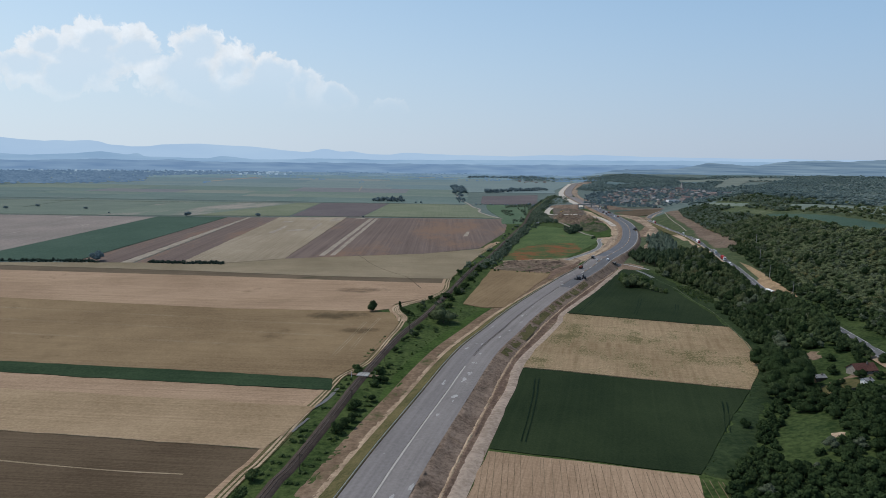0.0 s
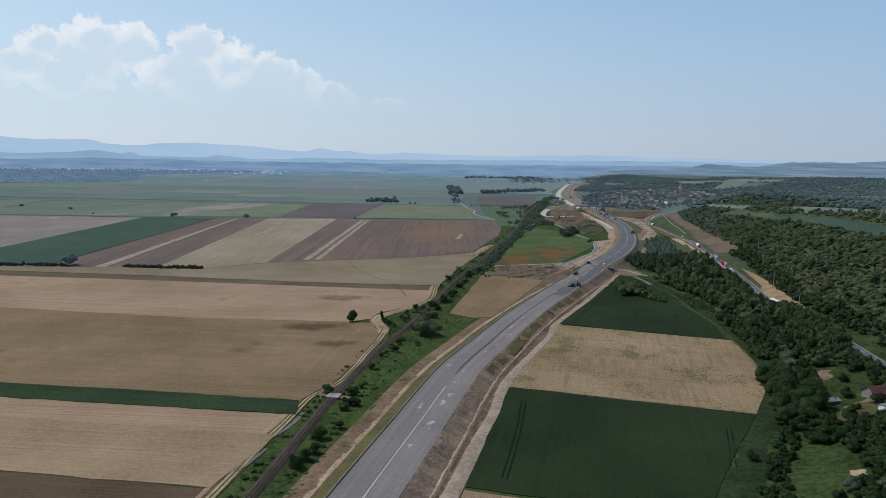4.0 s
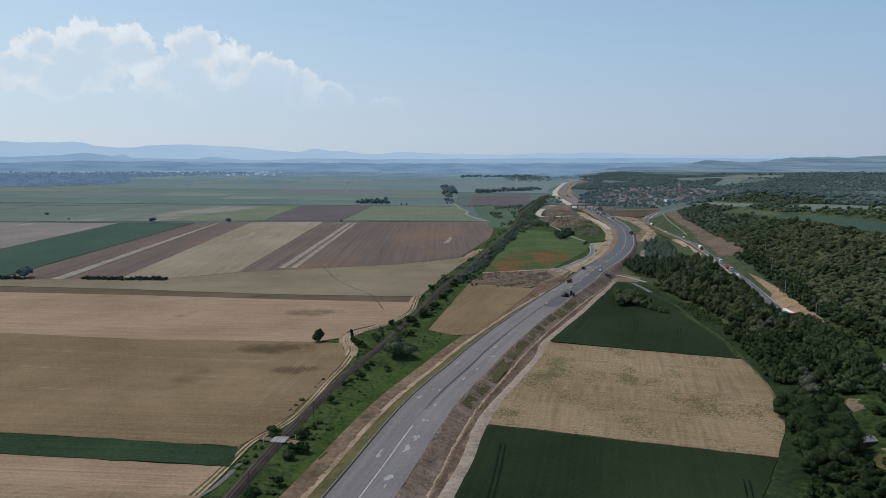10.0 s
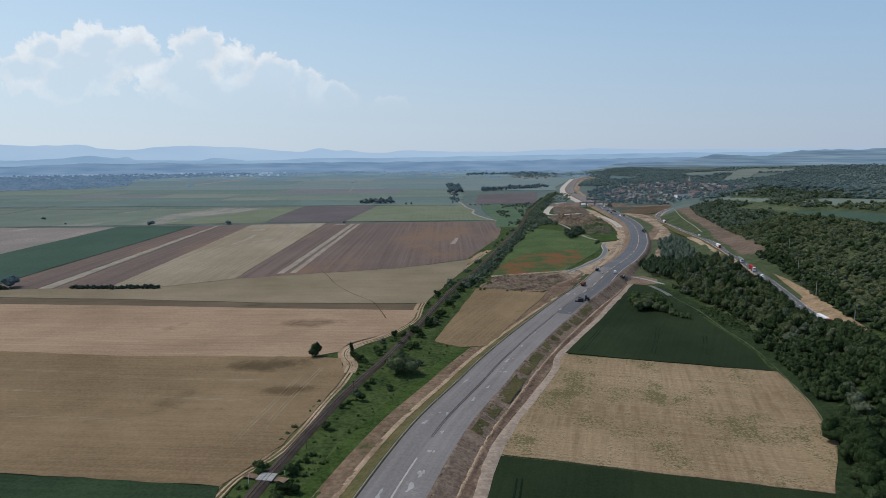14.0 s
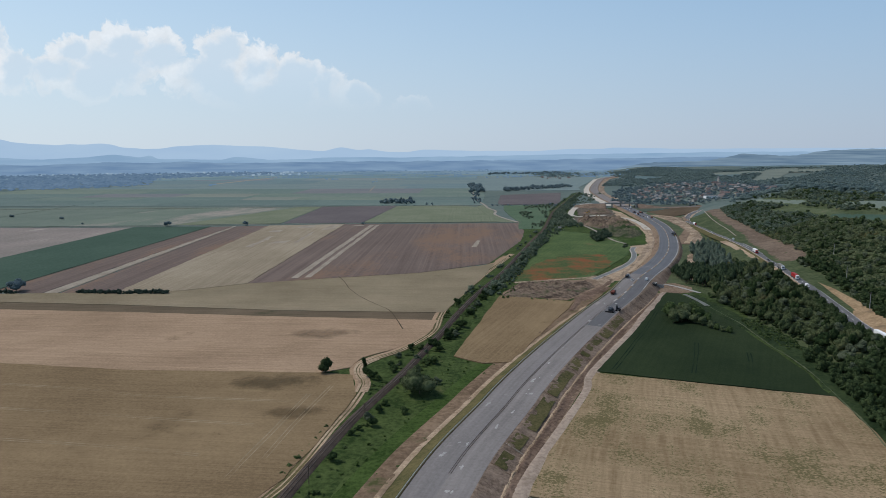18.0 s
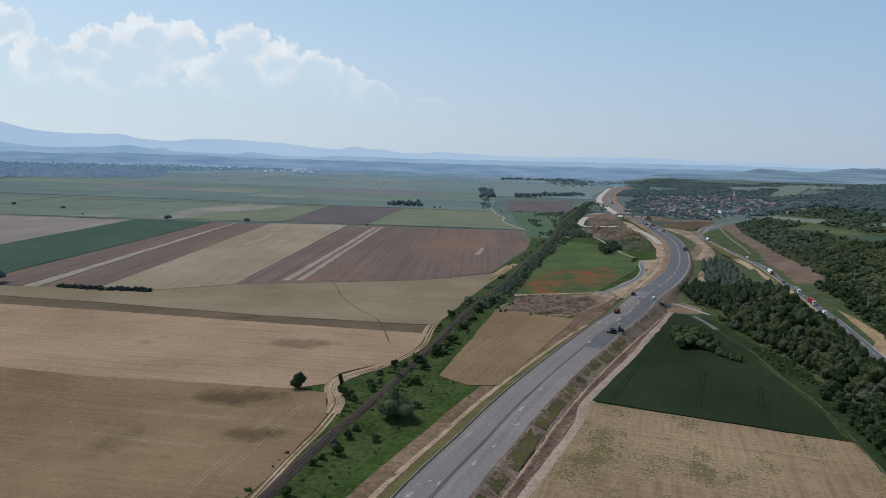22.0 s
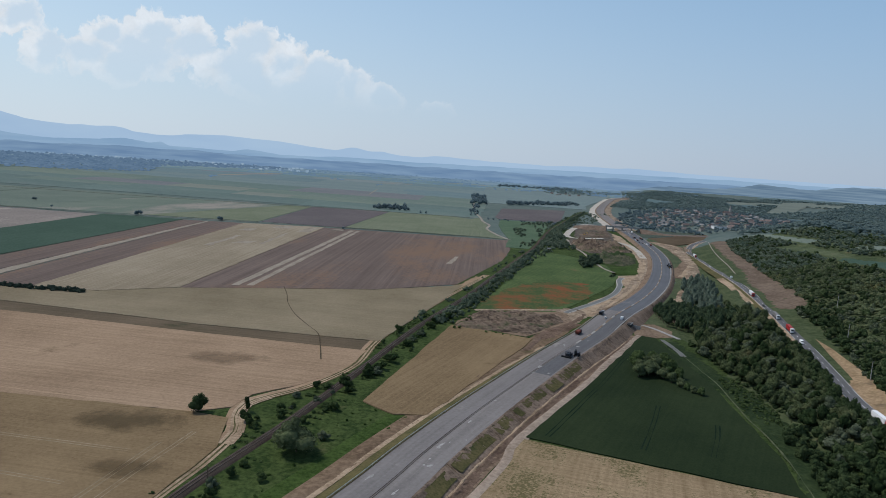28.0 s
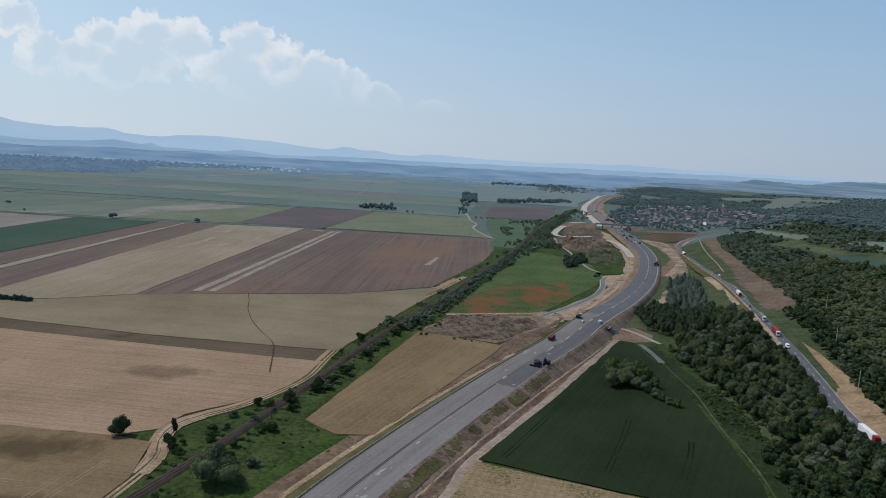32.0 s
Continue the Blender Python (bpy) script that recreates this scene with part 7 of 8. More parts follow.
def shaped(name, mat, root, outline, half, bevel=0.06):
    """A body from its outline in the side view, as wide as twice half."""
    n = len(outline)
    v = [(x, -half, z) for x, z in outline] + [(x, half, z) for x, z in outline]
    bm = bmesh.new()
    vs = [bm.verts.new(p) for p in v]
    bm.faces.new(vs[:n])
    bm.faces.new(vs[n:][::-1])
    for k in range(n):
        bm.faces.new((vs[k], vs[n + k], vs[n + (k + 1) % n], vs[(k + 1) % n]))
    bmesh.ops.recalc_face_normals(bm, faces=bm.faces)
    bmesh.ops.bevel(bm, geom=list(bm.edges), offset=bevel, segments=2, affect="EDGES")
    return part(name, bm, mat, root)


def car(label, paint):
    root = tagged(new("car"), label, "car", "cars and vans")
    shaped("body", paint, root, [(-2.1, 0.35), (2.1, 0.35), (2.15, 0.8), (1.0, 0.95), (-2.0, 1.0), (-2.15, 0.7)], 0.86)
    shaped("cabin", M["glass"], root, [(-1.95, 0.98), (0.95, 0.94), (0.2, 1.42), (-1.5, 1.46)], 0.74)
    block("roof", paint, root, -1.45, 0.15, -0.68, 0.68, 1.43, 1.50, 0.02)
    wheels(root, (-1.3, 1.35), 0.8, 0.33)
    return root


def van(label, paint):
    root = tagged(new("van"), label, "van", "cars and vans")
    shaped("body", paint, root, [(-2.9, 0.4), (2.6, 0.4), (2.7, 1.0), (2.0, 1.3), (1.3, 2.3), (-2.9, 2.4)], 1.0, 0.1)
    shaped("windscreen", M["glass"], root, [(2.02, 1.36), (1.44, 2.2), (1.40, 2.18), (1.98, 1.34)], 0.85, 0.01)
    wheels(root, (-1.9, 1.7), 0.92, 0.38)
    return root


def lorry(label, cab_paint, trailer_paint):
    root = tagged(new("lorry"), label, "lorry", "lorries on the hill road")
    shaped("cab", cab_paint, root, [(5.9, 0.5), (8.1, 0.5), (8.15, 1.8), (7.9, 3.6), (6.2, 3.8), (5.9, 3.6)], 1.22)
    shaped("windscreen", M["glass"], root, [(8.16, 1.95), (7.98, 3.1), (7.9, 3.1), (8.1, 1.95)], 1.05, 0.01)
    block("chassis", M["tyre"], root, -8.0, 7.4, -0.5, 0.5, 0.7, 1.05)
    block("trailer", trailer_paint, root, -8.2, 5.4, -1.27, 1.27, 1.1, 3.95, 0.06)
    wheels(root, (7.1, 4.2, -4.8, -6.0, -7.2), 1.05, 0.5)
    return root


def dumper(label, cab_paint, bed_paint):
    root = tagged(new("dump_truck"), label, "dump truck", "works vehicles")
    shaped("cab", cab_paint, root, [(2.0, 0.6), (4.2, 0.6), (4.25, 1.7), (3.9, 2.9), (2.0, 3.0)], 1.2)
    block("windscreen", M["glass"], root, 4.0, 4.2, -1.0, 1.0, 1.8, 2.6)
    shaped("bed", bed_paint, root, [(-4.2, 1.2), (1.6, 1.2), (1.9, 3.0), (-4.6, 2.7)], 1.25)
    block("chassis", M["tyre"], root, -4.0, 3.8, -0.5, 0.5, 0.6, 1.0)
    wheels(root, (3.2, -1.4, -2.8), 1.02, 0.52)
    return root


def excavator(label, paint):
    root = tagged(new("excavator"), label, "excavator", "works vehicles")
    for side in (-1.25, 1.25):
        shaped("track", M["tyre"], root, [(-1.9, 0.0), (1.9, 0.0), (2.3, 0.45), (1.9, 0.9), (-1.9, 0.9), (-2.3, 0.45)], 0.3).matrix_basis = pose(0, side, 0)
    block("house", paint, root, -2.3, 1.2, -1.3, 1.3, 1.0, 2.3, 0.12)
    block("cab", M["glass"], root, 0.1, 1.7, -1.3, -0.2, 1.3, 3.1, 0.08)
    shaped("boom", paint, root, [(1.0, 1.8), (1.6, 1.7), (3.6, 4.6), (5.6, 4.0), (5.8, 4.4), (3.4, 5.2)], 0.25, 0.03)
    shaped("arm", paint, root, [(5.3, 4.5), (5.9, 4.2), (5.6, 1.6), (5.2, 1.6)], 0.2, 0.03)
    shaped("bucket", M["tyre"], root, [(5.0, 1.7), (5.9, 1.6), (5.8, 0.7), (4.8, 0.5), (5.2, 1.1)], 0.55, 0.03)
    return root


def paver(label):
    root = tagged(new("asphalt_paver"), label, "asphalt paver", "works vehicles")
    shaped("hopper", M["dark_paint"], root, [(1.5, 0.6), (4.2, 0.5), (4.5, 1.9), (1.5, 1.6)], 1.6)
    block("engine", M["dark_paint"], root, -2.0, 1.5, -1.25, 1.25, 0.7, 2.2, 0.1)
    block("canopy", M["dark_paint"], root, -2.4, 0.6, -1.3, 1.3, 3.3, 3.5, 0.05)
    for x in (-2.2, 0.4):
        for y in (-1.15, 1.15):
            block("post", M["tyre"], root, x - 0.06, x + 0.06, y - 0.06, y + 0.06, 2.0, 3.35)
    block("screed", M["tyre"], root, -3.9, -2.4, -3.2, 3.2, 0.15, 0.9, 0.06)
    for side in (-1.1, 1.1):
        shaped("track", M["tyre"], root, [(-1.8, 0.0), (1.3, 0.0), (1.6, 0.4), (1.3, 0.75), (-1.8, 0.75), (-2.1, 0.4)], 0.28).matrix_basis = pose(0, side, 0)
    return root


def roller(label):
    root = tagged(new("road_roller"), label, "road roller", "works vehicles")
    for x in (-1.6, 1.6):
        bm = bmesh.new()
        bmesh.ops.create_cone(bm, cap_ends=True, segments=18, radius1=0.62, radius2=0.62, depth=1.7, matrix=Matrix.Translation((x, 0, 0.62)) @ Matrix.Rotation(radians(90), 4, "X"))
        part("drum", bm, M["tyre"], root)
    shaped("body", M["yellow"], root, [(-2.0, 0.9), (2.0, 0.9), (1.9, 1.6), (-1.9, 1.7)], 0.8)
    block("canopy", M["dark_paint"], root, -0.9, 0.9, -0.8, 0.8, 2.6, 2.75, 0.04)
    for x in (-0.8, 0.8):
        block("post", M["tyre"], root, x - 0.05, x + 0.05, -0.7, -0.6, 1.5, 2.65)
    return root


def on_line(ob, line, zs, plan_y, off, back=False, copied=False):
    i = int(np.argmin(abs(line[:, 1] / K - plan_y)))
    i = min(max(i, 1), len(line) - 2)
    d = line[i + 1, :2] - line[i - 1, :2]
    p = line[i, :2] + sides(line)[i] * off
    m = pose(p[0], p[1], float(zs[i]) + 0.06, 0, 0, math.degrees(math.atan2(d[1], d[0])) + (180 if back else 0))
    if copied:
        return copy_thing(ob, m)
    ob.matrix_basis = m
    return ob


pv = on_line(paver("dark asphalt paver working on the carriageway"), MW, mz, 571, 6.5)
on_line(excavator("dark excavator with raised boom on the motorway edge", M["dark_paint"]), MW, mz, 578, 10.5, True)
red = on_line(dumper("maroon dump truck parked at the motorway edge", M["dark_paint"], M["maroon"]), MW, mz, 620, -7.5)
on_line(dumper("grey dump truck standing on the motorway", M["white"], M["dark_paint"]), MW, mz, 686, -10.2)
wcar = on_line(car("white car parked on the motorway", M["white"]), MW, mz, 676, -3.7)
wvan = on_line(van("white van parked on the motorway", M["white"]), MW, mz, 680, 8.0)
for k, (y, off) in enumerate(((985, 9.5), (994, 9.8), (1003, 9.5), (1012, 9.8))):
    on_line(roller("small dark road roller at the motorway edge") if k == 0 else pv, MW, mz, y, off, copied=k > 0)
dcar = on_line(car("dark grey car on the motorway", M["dark_paint"]), MW, mz, 1235, -4)
for k in range(22):
    y, off = 1190 + rng.uniform(0, 260), rng.uniform(-9, 9)
    on_line((wcar, dcar, red, wvan)[int(rng.integers(4))], MW, mz, y, off, bool(rng.integers(2)), True)
digger = excavator("rusty excavator digging beside the motorway curve", M["maroon"])
digger.matrix_basis = pose(262 * K, 858 * K, 0.4, 0, 0, 70)
yellow_digger = excavator("yellow excavator beside the works loop", M["yellow"])
yellow_digger.matrix_basis = pose(228 * K, 1330 * K, 0.5, 0, 0, 20)
truck = on_line(lorry("red lorry with white trailer on the hill road", M["red"], M["white"]), ROAD, rz, 486, -2.2, True)
on_line(lorry("red lorry with red trailer on the hill road", M["white"], M["red"]), ROAD, rz, 655, -2.2, True)
on_line(lorry("white lorry with grey trailer on the hill road", M["white"], M["roof_grey"]), ROAD, rz, 695, -2.2, True)
on_line(truck, ROAD, rz, 790, -2.2, True, True)
on_line(wvan, ROAD, rz, 621, -2.2, True, True)
on_line(dcar, ROAD, rz, 556, -2.2, True, True)
on_line(dcar, ROAD, rz, 740, -2.2, True, True)
on_line(wvan, ROAD, rz, 905, 2.2, False, True)
on_line(wcar, ROAD, rz, 1010, -2.2, True, True)
on_line(truck, ROAD, rz, 1120, -2.2, True, True)
for k in range(9):
    i = int(rng.uniform(0.55, 0.95) * len(east))
    i = min(i, len(east) - 2)
    d = east[i + 1] - east[i]
    copy_thing((wvan, wcar, dcar, truck)[k % 4], pose(east[i, 0], east[i, 1] + (2 if k % 2 else -2), 0.7, 0, 0, math.degrees(math.atan2(d[1], d[0]))))

# ---- railway crossing, poles, signs of traffic ----
i = int(np.argmin(abs(RAIL[:, 1] / K - 318)))
crossing = tagged(new("level_crossing"), "pale concrete level crossing slabs on the railway", "level crossing")
crossing.matrix_basis = pose(RAIL[i, 0], RAIL[i, 1], 1.15, 0, 0, math.degrees(math.atan2(*(RAIL[i + 1] - RAIL[i - 1])[::-1])) - 90)
for x in (-2.6, -1.5, 0, 1.5, 2.6):
    block("slab", M["concrete"], crossing, x - 0.5 - (0.1 if x else 0.15), x + 0.5 + (0.1 if x else 0.15), -3.0, 3.0, -0.1, 0.26, 0.03)
for x, y in ((-5.5, -4), (5.5, 4)):
    block("sign_post", M["white"], crossing, x - 0.08, x + 0.08, y - 0.08, y + 0.08, -1.2, 2.4)
ramp = spline([(-45, 320.5), (-41, 319), (-33, 317), (-30, 316)], 2)
ribbon("crossing_ramp", ramp, [(-1.8, 0.9), (1.8, 0.9)], M["dirt"], 0.3, 71, label="sandy ramp over the level crossing")
pole = tagged(new("line_pole"), "dark wooden telegraph pole beside the railway", "pole", "poles along the railway")
bm = bmesh.new()
bmesh.ops.create_cone(bm, cap_ends=True, segments=8, radius1=0.17, radius2=0.11, depth=8.5, matrix=Matrix.Translation((0, 0, 3.75)))
part("shaft", bm, M["bark"], pole)
block("crossarm", M["bark"], pole, -0.9, 0.9, -0.08, 0.08, 7.2, 7.4)
for k, y in enumerate((215, 251, 281, 340, 400, 481, 560, 640, 720)):
    i = int(np.argmin(abs(RAIL[:, 1] / K - y)))
    p = RAIL[i] + rail_side[i] * 5.0
    m = pose(p[0], p[1], 0.2, 0, 0, 10)
    if k:
        copy_thing(pole, m)
    else:
        pole.matrix_basis = m
mast = tagged(new("power_pole"), "grey concrete power pole on the hillside", "pole", "power poles")
bm = bmesh.new()
bmesh.ops.create_cone(bm, cap_ends=True, segments=8, radius1=0.3, radius2=0.16, depth=14, matrix=Matrix.Translation((0, 0, 6)))
part("shaft", bm, M["concrete"], mast)
block("crossarm", M["steel"], mast, -1.4, 1.4, -0.1, 0.1, 12.3, 12.6)
for k, (x, y) in enumerate(((262, 545), (288, 620), (320, 700), (243, 470))):
    m = pose(x * K, y * K, float(height(x * K, y * K)), 0, 0, 30)
    if k:
        copy_thing(mast, m)
    else:
        mast.matrix_basis = m
PUDDLE = spline([(-54, 272), (-50, 282), (-47.5, 292), (-46, 300)], 2)
ribbon("puddle", PUDDLE, [(-0.9, 0.34), (0.8, 0.34)], M["water"], 0.8, 72, label="grey muddy puddle beside the farm track")
ribbon("puddle", spline([(-56.5, 250), (-54, 258), (-52.5, 264)], 2), [(-0.5, 0.34), (0.6, 0.34)], M["water"], 0.6, 73, label="small muddy puddle beside the farm track")

# ---- marks in the fields ----
M["trodden"] = material("trodden dark crop", (0.006, 0.014, 0.008), (0.012, 0.022, 0.012), 0.1, 0, 0.8)
M["furrow"] = material("dark furrow soil", (0.06, 0.046, 0.03), (0.095, 0.073, 0.046), 0.1, 0, 0.8)
M["pale_rut"] = material("pale wheel rut", (0.19, 0.15, 0.095), (0.30, 0.24, 0.165), 0.06, 0, 0.3)
for pts in ([(94, 463), (112, 503), (132, 548), (150, 592), (158, 603), (167, 604)], [(131, 458), (142, 488), (150, 512)], [(158, 457), (166, 478), (171, 493)], [(31, 244), (40, 285), (46, 318)], [(112, 256), (120, 278), (124, 290)]):
    for off in (-1.0, 1.0):
        ribbon("wheel_rut", spline(pts, 4), [(off - 0.22, 0.54), (off + 0.22, 0.54)], M["trodden"], 0.3, 80, label="dark wheel rut in the green crop")
ribbon("furrow", spline([(-90, 718), (-80, 692), (-71.5, 665), (-62, 642), (-52, 623), (-41, 605), (-31, 589), (-24, 566), (-17, 538)], 4), [(-0.32, 0.58), (0.32, 0.58)], M["furrow"], 0.25, 81, label="winding dark furrow across the barley")
for pts in ([(-49, 360), (-45, 399), (-40, 436)], [(-57, 345), (-53, 380), (-48, 425)], [(-420, 468), (-300, 450), (-159, 430), (-119, 421), (-54, 416)], [(-420, 440), (-260, 416), (-137, 400), (-95, 394), (-62, 390)], [(-400, 405), (-250, 385), (-114, 369), (-73, 362)]):
    for off in (-0.9, 0.9):
        ribbon("wheel_rut", spline(pts, 8), [(off - 0.2, 0.53), (off + 0.2, 0.53)], M["pale_rut"], 0.3, 82, label="pale wheel rut in the barley")
for off in np.cumsum(np.random.default_rng(4).choice([1.3, 3.0, 2.2], 38)) - 42:
    ribbon("wheel_rut", spline([(40 + off * 0.95, 120), (52 + off * 0.9, 226 - off * 0.25)], 8), [(-0.13, 0.24), (0.13, 0.24)], M["stubble_row"], 0.12, 230 + int(off), label="dark tractor row in the stubble")
ribbon("wheel_rut", spline([(-150, 222), (-110, 216), (-84, 214)], 5), [(-0.4, 0.16), (0.4, 0.16)], M["pale_rut"], 0.2, 84, label="pale track across the ploughed field")

# ---- heaps and ridges of the earthworks ----


def earth_patch(label, polygon, mat, amp, seed, base=0.35, cell=2.6, category="earth"):
    """Uneven dumped and driven-over earth inside a polygon of the plan, low at its rim."""
    rng = np.random.default_rng(seed)
    ring = []
    p = np.array(polygon, float) * K
    for a, b in zip(p, np.roll(p, -1, 0)):
        n = max(1, int(np.linalg.norm(b - a) / (cell * 1.6)))
        q = a + (b - a) * np.linspace(0, 1, n, endpoint=False)[:, None]
        q[1:] += rng.normal(0, cell * 0.35, (n - 1, 2))
        ring.append(q)
    ring = np.vstack(ring)
    inner = scatter(polygon, cell, seed)[:, :2]
    d = np.min(np.linalg.norm(inner[:, None] - ring[None], axis=2), axis=1)
    inner, d = inner[d > cell * 0.5], d[d > cell * 0.5]
    waves = np.zeros(len(inner))
    for k in range(14):
        w = rng.uniform(8, 60) / (1 + k * 0.12)
        a = rng.uniform(0, 2 * np.pi)
        waves += np.sin(inner @ np.array([math.cos(a), math.sin(a)]) * 2 * np.pi / w + rng.uniform(0, 7)) / 3.2
    z = base + np.clip(d / 7, 0, 1) * amp * (0.5 + 0.5 * waves + 0.2 * rng.normal(size=len(inner)))
    n = len(ring)
    pts = np.vstack([ring, inner])
    vs, _, fs, origin, *_ = geometry.delaunay_2d_cdt([Vector(q) for q in pts.tolist()], [(k, (k + 1) % n) for k in range(n)], [], 1, 1e-4)
    zz = np.concatenate([np.full(n, -0.2), np.maximum(z, base * 0.6)])
    v = [(q.x, q.y, float(zz[o[0]]) if o else base) for q, o in zip(vs, origin)]
    ob = mesh("earth_patch", v, [tuple(f) for f in fs], mat, smooth=True)
    return tagged(ob, label, category, kind="stuff")


earth_patch("rough brown spoil bank with weeds beside the barley", [(47, 632), (58, 675), (66, 688), (100, 700), (122, 690), (124, 672), (112, 655), (98, 630)], M["earthworks"], 2.6, 201)
earth_patch("sandy churned ground beside the motorway", [(104, 634), (116, 655), (128, 672), (128, 700), (118, 712), (126, 722), (142, 724), (146, 706), (134, 676), (116, 642), (108, 626)], M["works_sand"], 0.5, 202, 0.3)
ribbon("works_track", spline([(60, 690), (84, 699), (106, 707), (128, 714)], 3), [(-3.0, 0.15), (-1.8, 0.6), (1.8, 0.6), (3.0, 0.15)], M["works_sand"], 0.7, 30, label="pale sandy works track below the poppy meadow")
earth_patch("dark churned earth at the motorway edge", [(98, 628), (112, 654), (126, 674), (136, 672), (120, 640), (106, 618)], M["dirt_dark"], 1.2, 209, 0.4)
earth_patch("mottled brown spoil heaps beside the new loop", [(186, 1150), (190, 1195), (200, 1236), (226, 1246), (260, 1240), (266, 1180), (264, 1136), (240, 1118), (206, 1100), (194, 1120)], M["earthworks"], 5.0, 203)
earth_patch("overgrown green mound beside the curve", [(206, 1000), (206, 1060), (214, 1094), (244, 1112), (254, 1060), (246, 1020), (226, 990)], M["weedy_mound"], 4.0, 204, category="turf")
earth_patch("trampled sandy ground along the motorway curve", [(148, 716), (172, 770), (198, 838), (210, 880), (222, 912), (246, 980), (258, 1050), (264, 1120), (276, 1118), (270, 1050), (256, 978), (232, 905), (216, 862), (188, 800), (164, 740), (152, 712)], M["works_sand"], 0.7, 205, 0.35)
earth_patch("bare sandy slope inside the works loop", [(216, 1300), (238, 1410), (262, 1480), (278, 1470), (278, 1400), (270, 1325), (246, 1302)], M["earthworks"], 1.0, 206, 0.3)
earth_patch("sandy churned ground between motorway and hill road", [(270, 905), (286, 960), (308, 1030), (322, 1110), (330, 1200), (324, 1290), (346, 1262), (356, 1240), (342, 1110), (324, 1030), (304, 960), (284, 905)], M["works_sand"], 0.9, 207, 0.6)
earth_patch("bare earth round the underpass and the excavator", [(206, 700), (222, 770), (246, 838), (262, 880), (274, 905), (280, 890), (262, 840), (240, 780), (222, 730), (214, 700)], M["works_sand"], 0.9, 208, 0.3)


def heap(label, x, y, long, wide, high, mat, seed, turn=0):
    rng = np.random.default_rng(seed)
    n = 22
    a, b = np.meshgrid(np.linspace(-1, 1, n), np.linspace(-1, 1, n))
    r = np.sqrt(a ** 2 + b ** 2)
    hgt = np.clip(1 - r, 0, 1) ** 0.7 * (0.75 + 0.5 * np.sin(a * 5 + seed) * np.cos(b * 4 + seed)) + rng.normal(0, 0.05, a.shape) * (r < 1)
    idx = np.arange(n * n).reshape(n, n)
    f = np.stack([idx[:-1, :-1], idx[:-1, 1:], idx[1:, 1:], idx[1:, :-1]], -1).reshape(-1, 4)
    ob = mesh("earth_mound", np.column_stack([a.ravel() * long / 2, b.ravel() * wide / 2, np.maximum(hgt, -0.02).ravel() * high - 0.1]), f, mat, smooth=True)
    ob.matrix_basis = pose(x * K, y * K, 0.1, 0, 0, turn)
    return tagged(ob, label, "spoil heap", "spoil heaps")


for k, (x, y, l, w, h, m, turn) in enumerate(((205, 1160, 40, 26, 4, "spoil", 60), (228, 1190, 46, 24, 5, "spoil", 20), (250, 1230, 40, 22, 4.5, "slope", 70), (215, 1225, 34, 20, 3.5, "dirt", 10), (238, 1150, 36, 20, 4, "spoil", 45), (256, 1180, 30, 16, 3, "sand", 75),
                                              (150, 712, 26, 8, 2, "sand", 50), (165, 735, 22, 7, 1.8, "dirt", 50), (250, 1400, 60, 30, 4, "spoil", 60), (235, 1340, 40, 24, 3, "slope", 30))):
    heap("bare earth spoil heap at the roadworks" if m != "rough_grass" else "overgrown green spoil heap at the roadworks", x, y, l, w, h, M[m], 100 + k, turn)

for cx, cy, r, tint in ((-70, 441, 30, (0.098, 0.071, 0.04)), (-50, 404, 18, (0.128, 0.09, 0.05)), (-64, 528, 28, (0.205, 0.142, 0.092))):
    a = np.linspace(0, 2 * np.pi, 12, endpoint=False)
    field("stain", "darker damp patch in the ripening field", [(cx + r * 1.1 * math.cos(q), cy + r * 0.7 * math.sin(q)) for q in a], material("damp crop", tint, tuple(c * 1.3 for c in tint), 0.03, 0.6, 0.6, soft_edge=r * 1.05), 0.53 if cy < 450 else 0.43, 176, 0.5, category="damp patch", sink=0.0)

# ---- turf between the fields and the tracks ----
field("turf", "rough grass between the tracks and fields", [(-90, 90), (-75, 240), (-62, 330), (-62, 472), (-18, 525), (0, 590), (44, 800), (92, 1000), (106, 1190), (190, 1420), (318, 1450), (314, 1300), (300, 1120), (262, 930), (222, 800), (206, 690),
      (206, 640), (204, 500), (190, 410), (150, 290), (112, 235), (84, 90)], M["rough_grass"], -0.03, 0, 0.3, category="turf")
for off, z0 in ((-3.9, 0.03), (3.9, 0.03)):
    ribbon("edge_line", ROAD, [(off - 0.09, rz + z0), (off + 0.09, rz + z0)], M["paint"], 0, 91, label="white painted edge line of the hill road")
dashes = tagged(new("lane_marking"), "white dashed centre line of the hill road", "road marking", kind="structure")
run = np.concatenate([[0], np.cumsum(np.linalg.norm(np.diff(ROAD, axis=0), axis=1))])
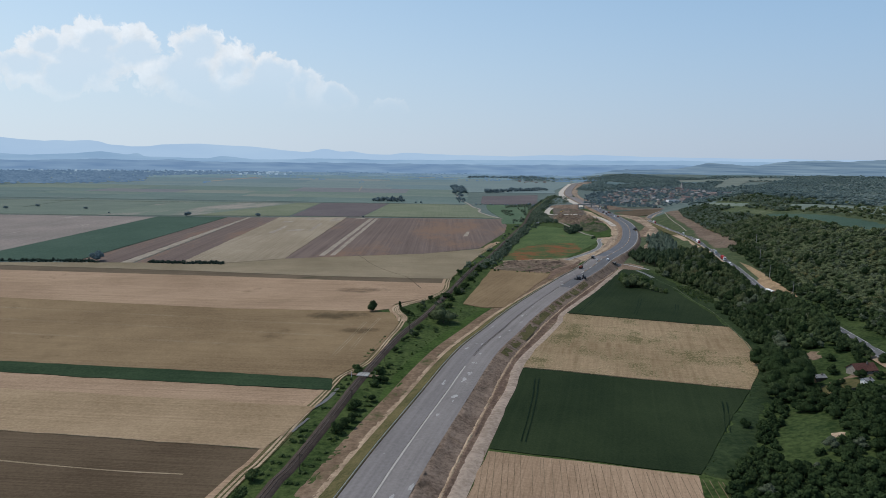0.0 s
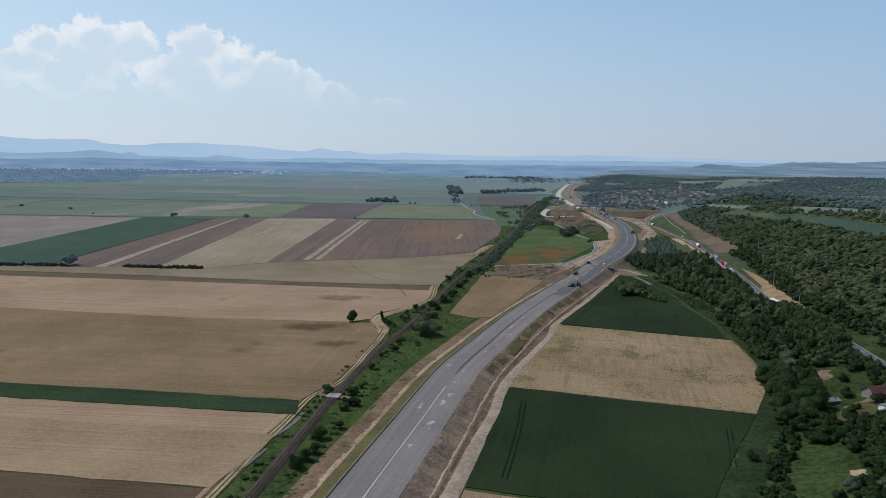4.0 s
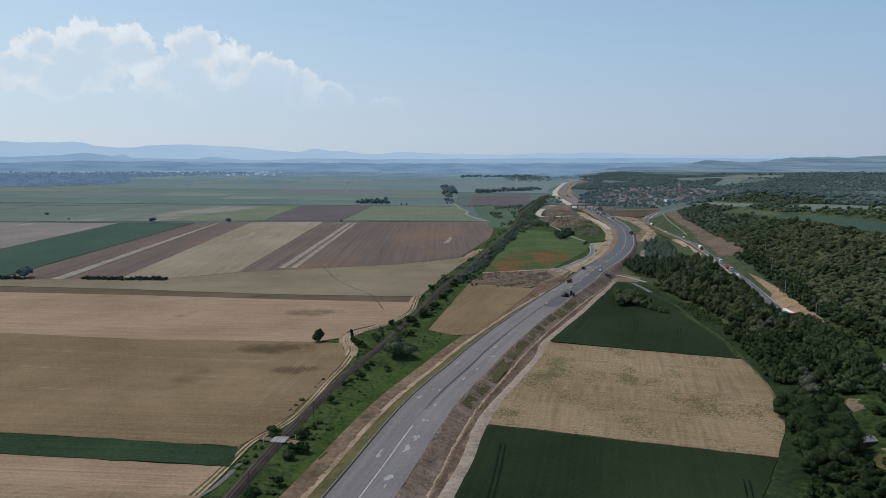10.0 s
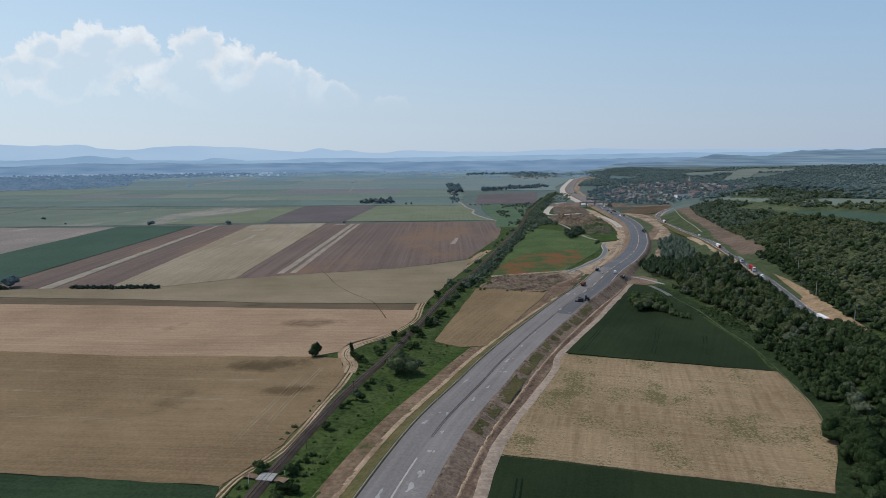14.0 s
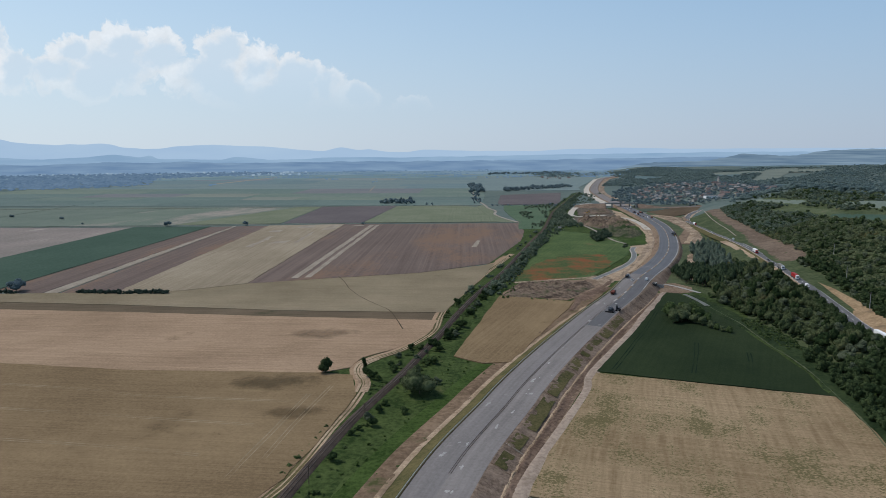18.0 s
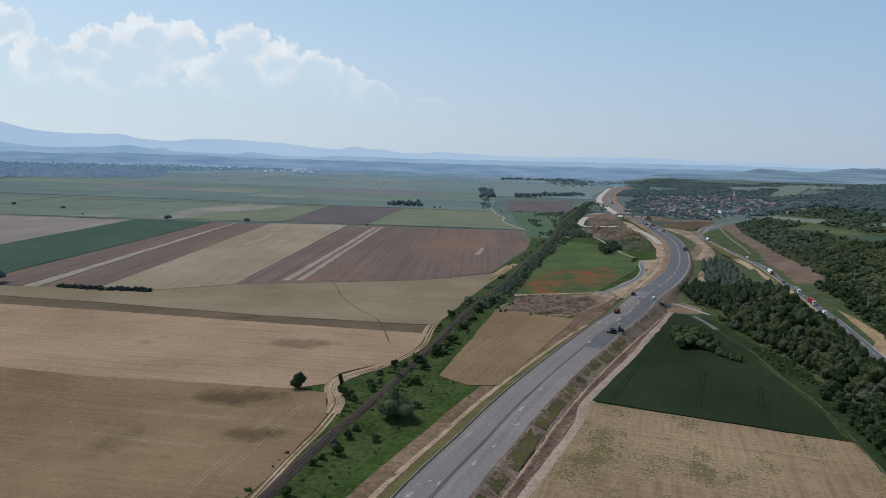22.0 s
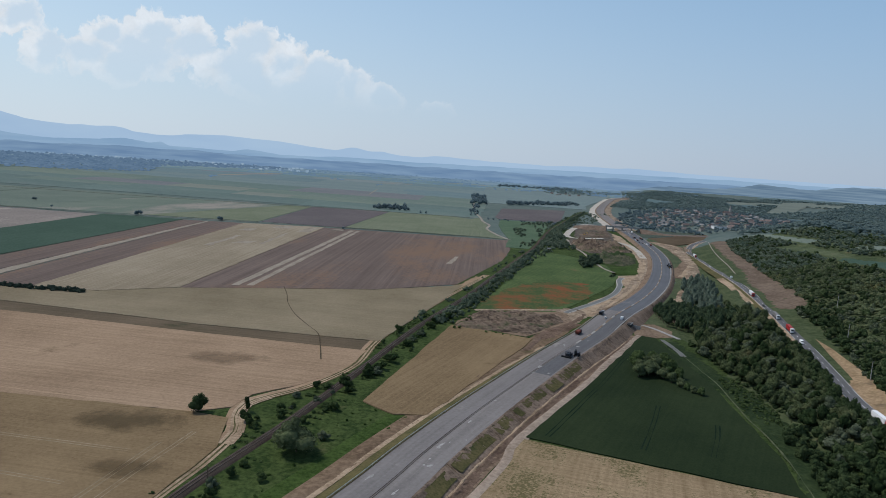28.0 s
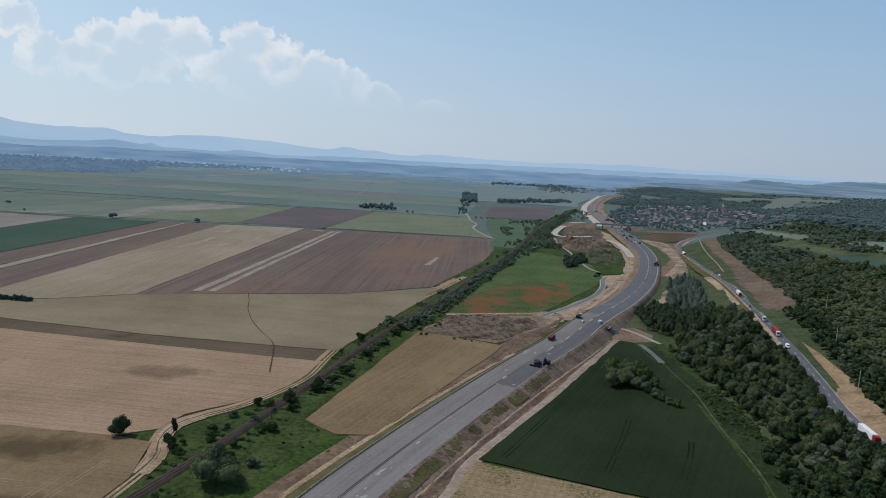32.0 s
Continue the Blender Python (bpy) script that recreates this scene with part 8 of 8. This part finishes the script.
for d0 in np.arange(220, run[-1] - 10, 12):
    q = [(np.interp(d, run, ROAD[:, 0]), np.interp(d, run, ROAD[:, 1]), np.interp(d, run, rz) + 0.1) for d in (d0, d0 + 4)]
    d = np.array(q[1]) - np.array(q[0])
    nrm = np.array([d[1], -d[0], 0]) / np.linalg.norm(d[:2]) * 0.13
    mesh("dash", [np.array(q[0]) - nrm, np.array(q[0]) + nrm, np.array(q[1]) + nrm, np.array(q[1]) - nrm], [(0, 1, 2, 3)], M["paint"], dashes)
road3 = np.column_stack([ROAD, rz])
seg = cut(road3, 440, 690)
bulge = np.sin(np.clip((seg[:, 1] / K - 440) / 250, 0, 1) ** 0.7 * np.pi) ** 1.1
ribbon("sand_bank", seg, [(5.0, seg[:, 2] - 0.1), (5.6 + 3 * bulge, seg[:, 2] - 0.1 + 0.5 * bulge), (6.0 + 10 * bulge, seg[:, 2] - 0.1 + 2.8 * bulge), (6.4 + 12 * bulge, seg[:, 2] - 0.3 + 3.0 * bulge)], M["orange_sand"], 0.5, 92, label="orange sandy cut bank above the hill road")
seg = cut(road3, 750, 905)
ribbon("sandy_verge", seg, [(-15, seg[:, 2] - 2.0), (-10, seg[:, 2] - 1.2), (-7.5, seg[:, 2] - 0.6)], M["sand"], 1.2, 97, label="sandy bare verge below the hill road")
seg = cut(road3, 640, 1150)
ribbon("kerb_strip", seg, [(6.2, seg[:, 2] + 0.02), (7.4, seg[:, 2] + 0.02)], M["concrete"], 0.1, 93, label="pale concrete gutter beside the hill road")
hp = spline([(413, 1287), (385, 1180), (364, 1091), (346, 1000), (331, 934)], 6)
hz = height(hp[:, 0], hp[:, 1]) + 0.35
ribbon("gravel_path", hp, [(-0.8, hz), (0.8, hz)], M["gravel"], 0.1, 96, label="thin pale gravel path on the grass slope")
seg = cut(road3, 700, 1180)
ribbon("grass_shoulder", seg, [(-13, seg[:, 2] - 2.4), (-5.2, seg[:, 2] - 0.02)], M["verge"], 0.5, 94, label="yellowing grass shoulder of the hill road")
ribbon("grass_shoulder", seg, [(7.6, seg[:, 2] - 0.1), (16, seg[:, 2] + 0.9)], M["hill_grass"], 0.5, 95, label="green grass shoulder of the hill road")
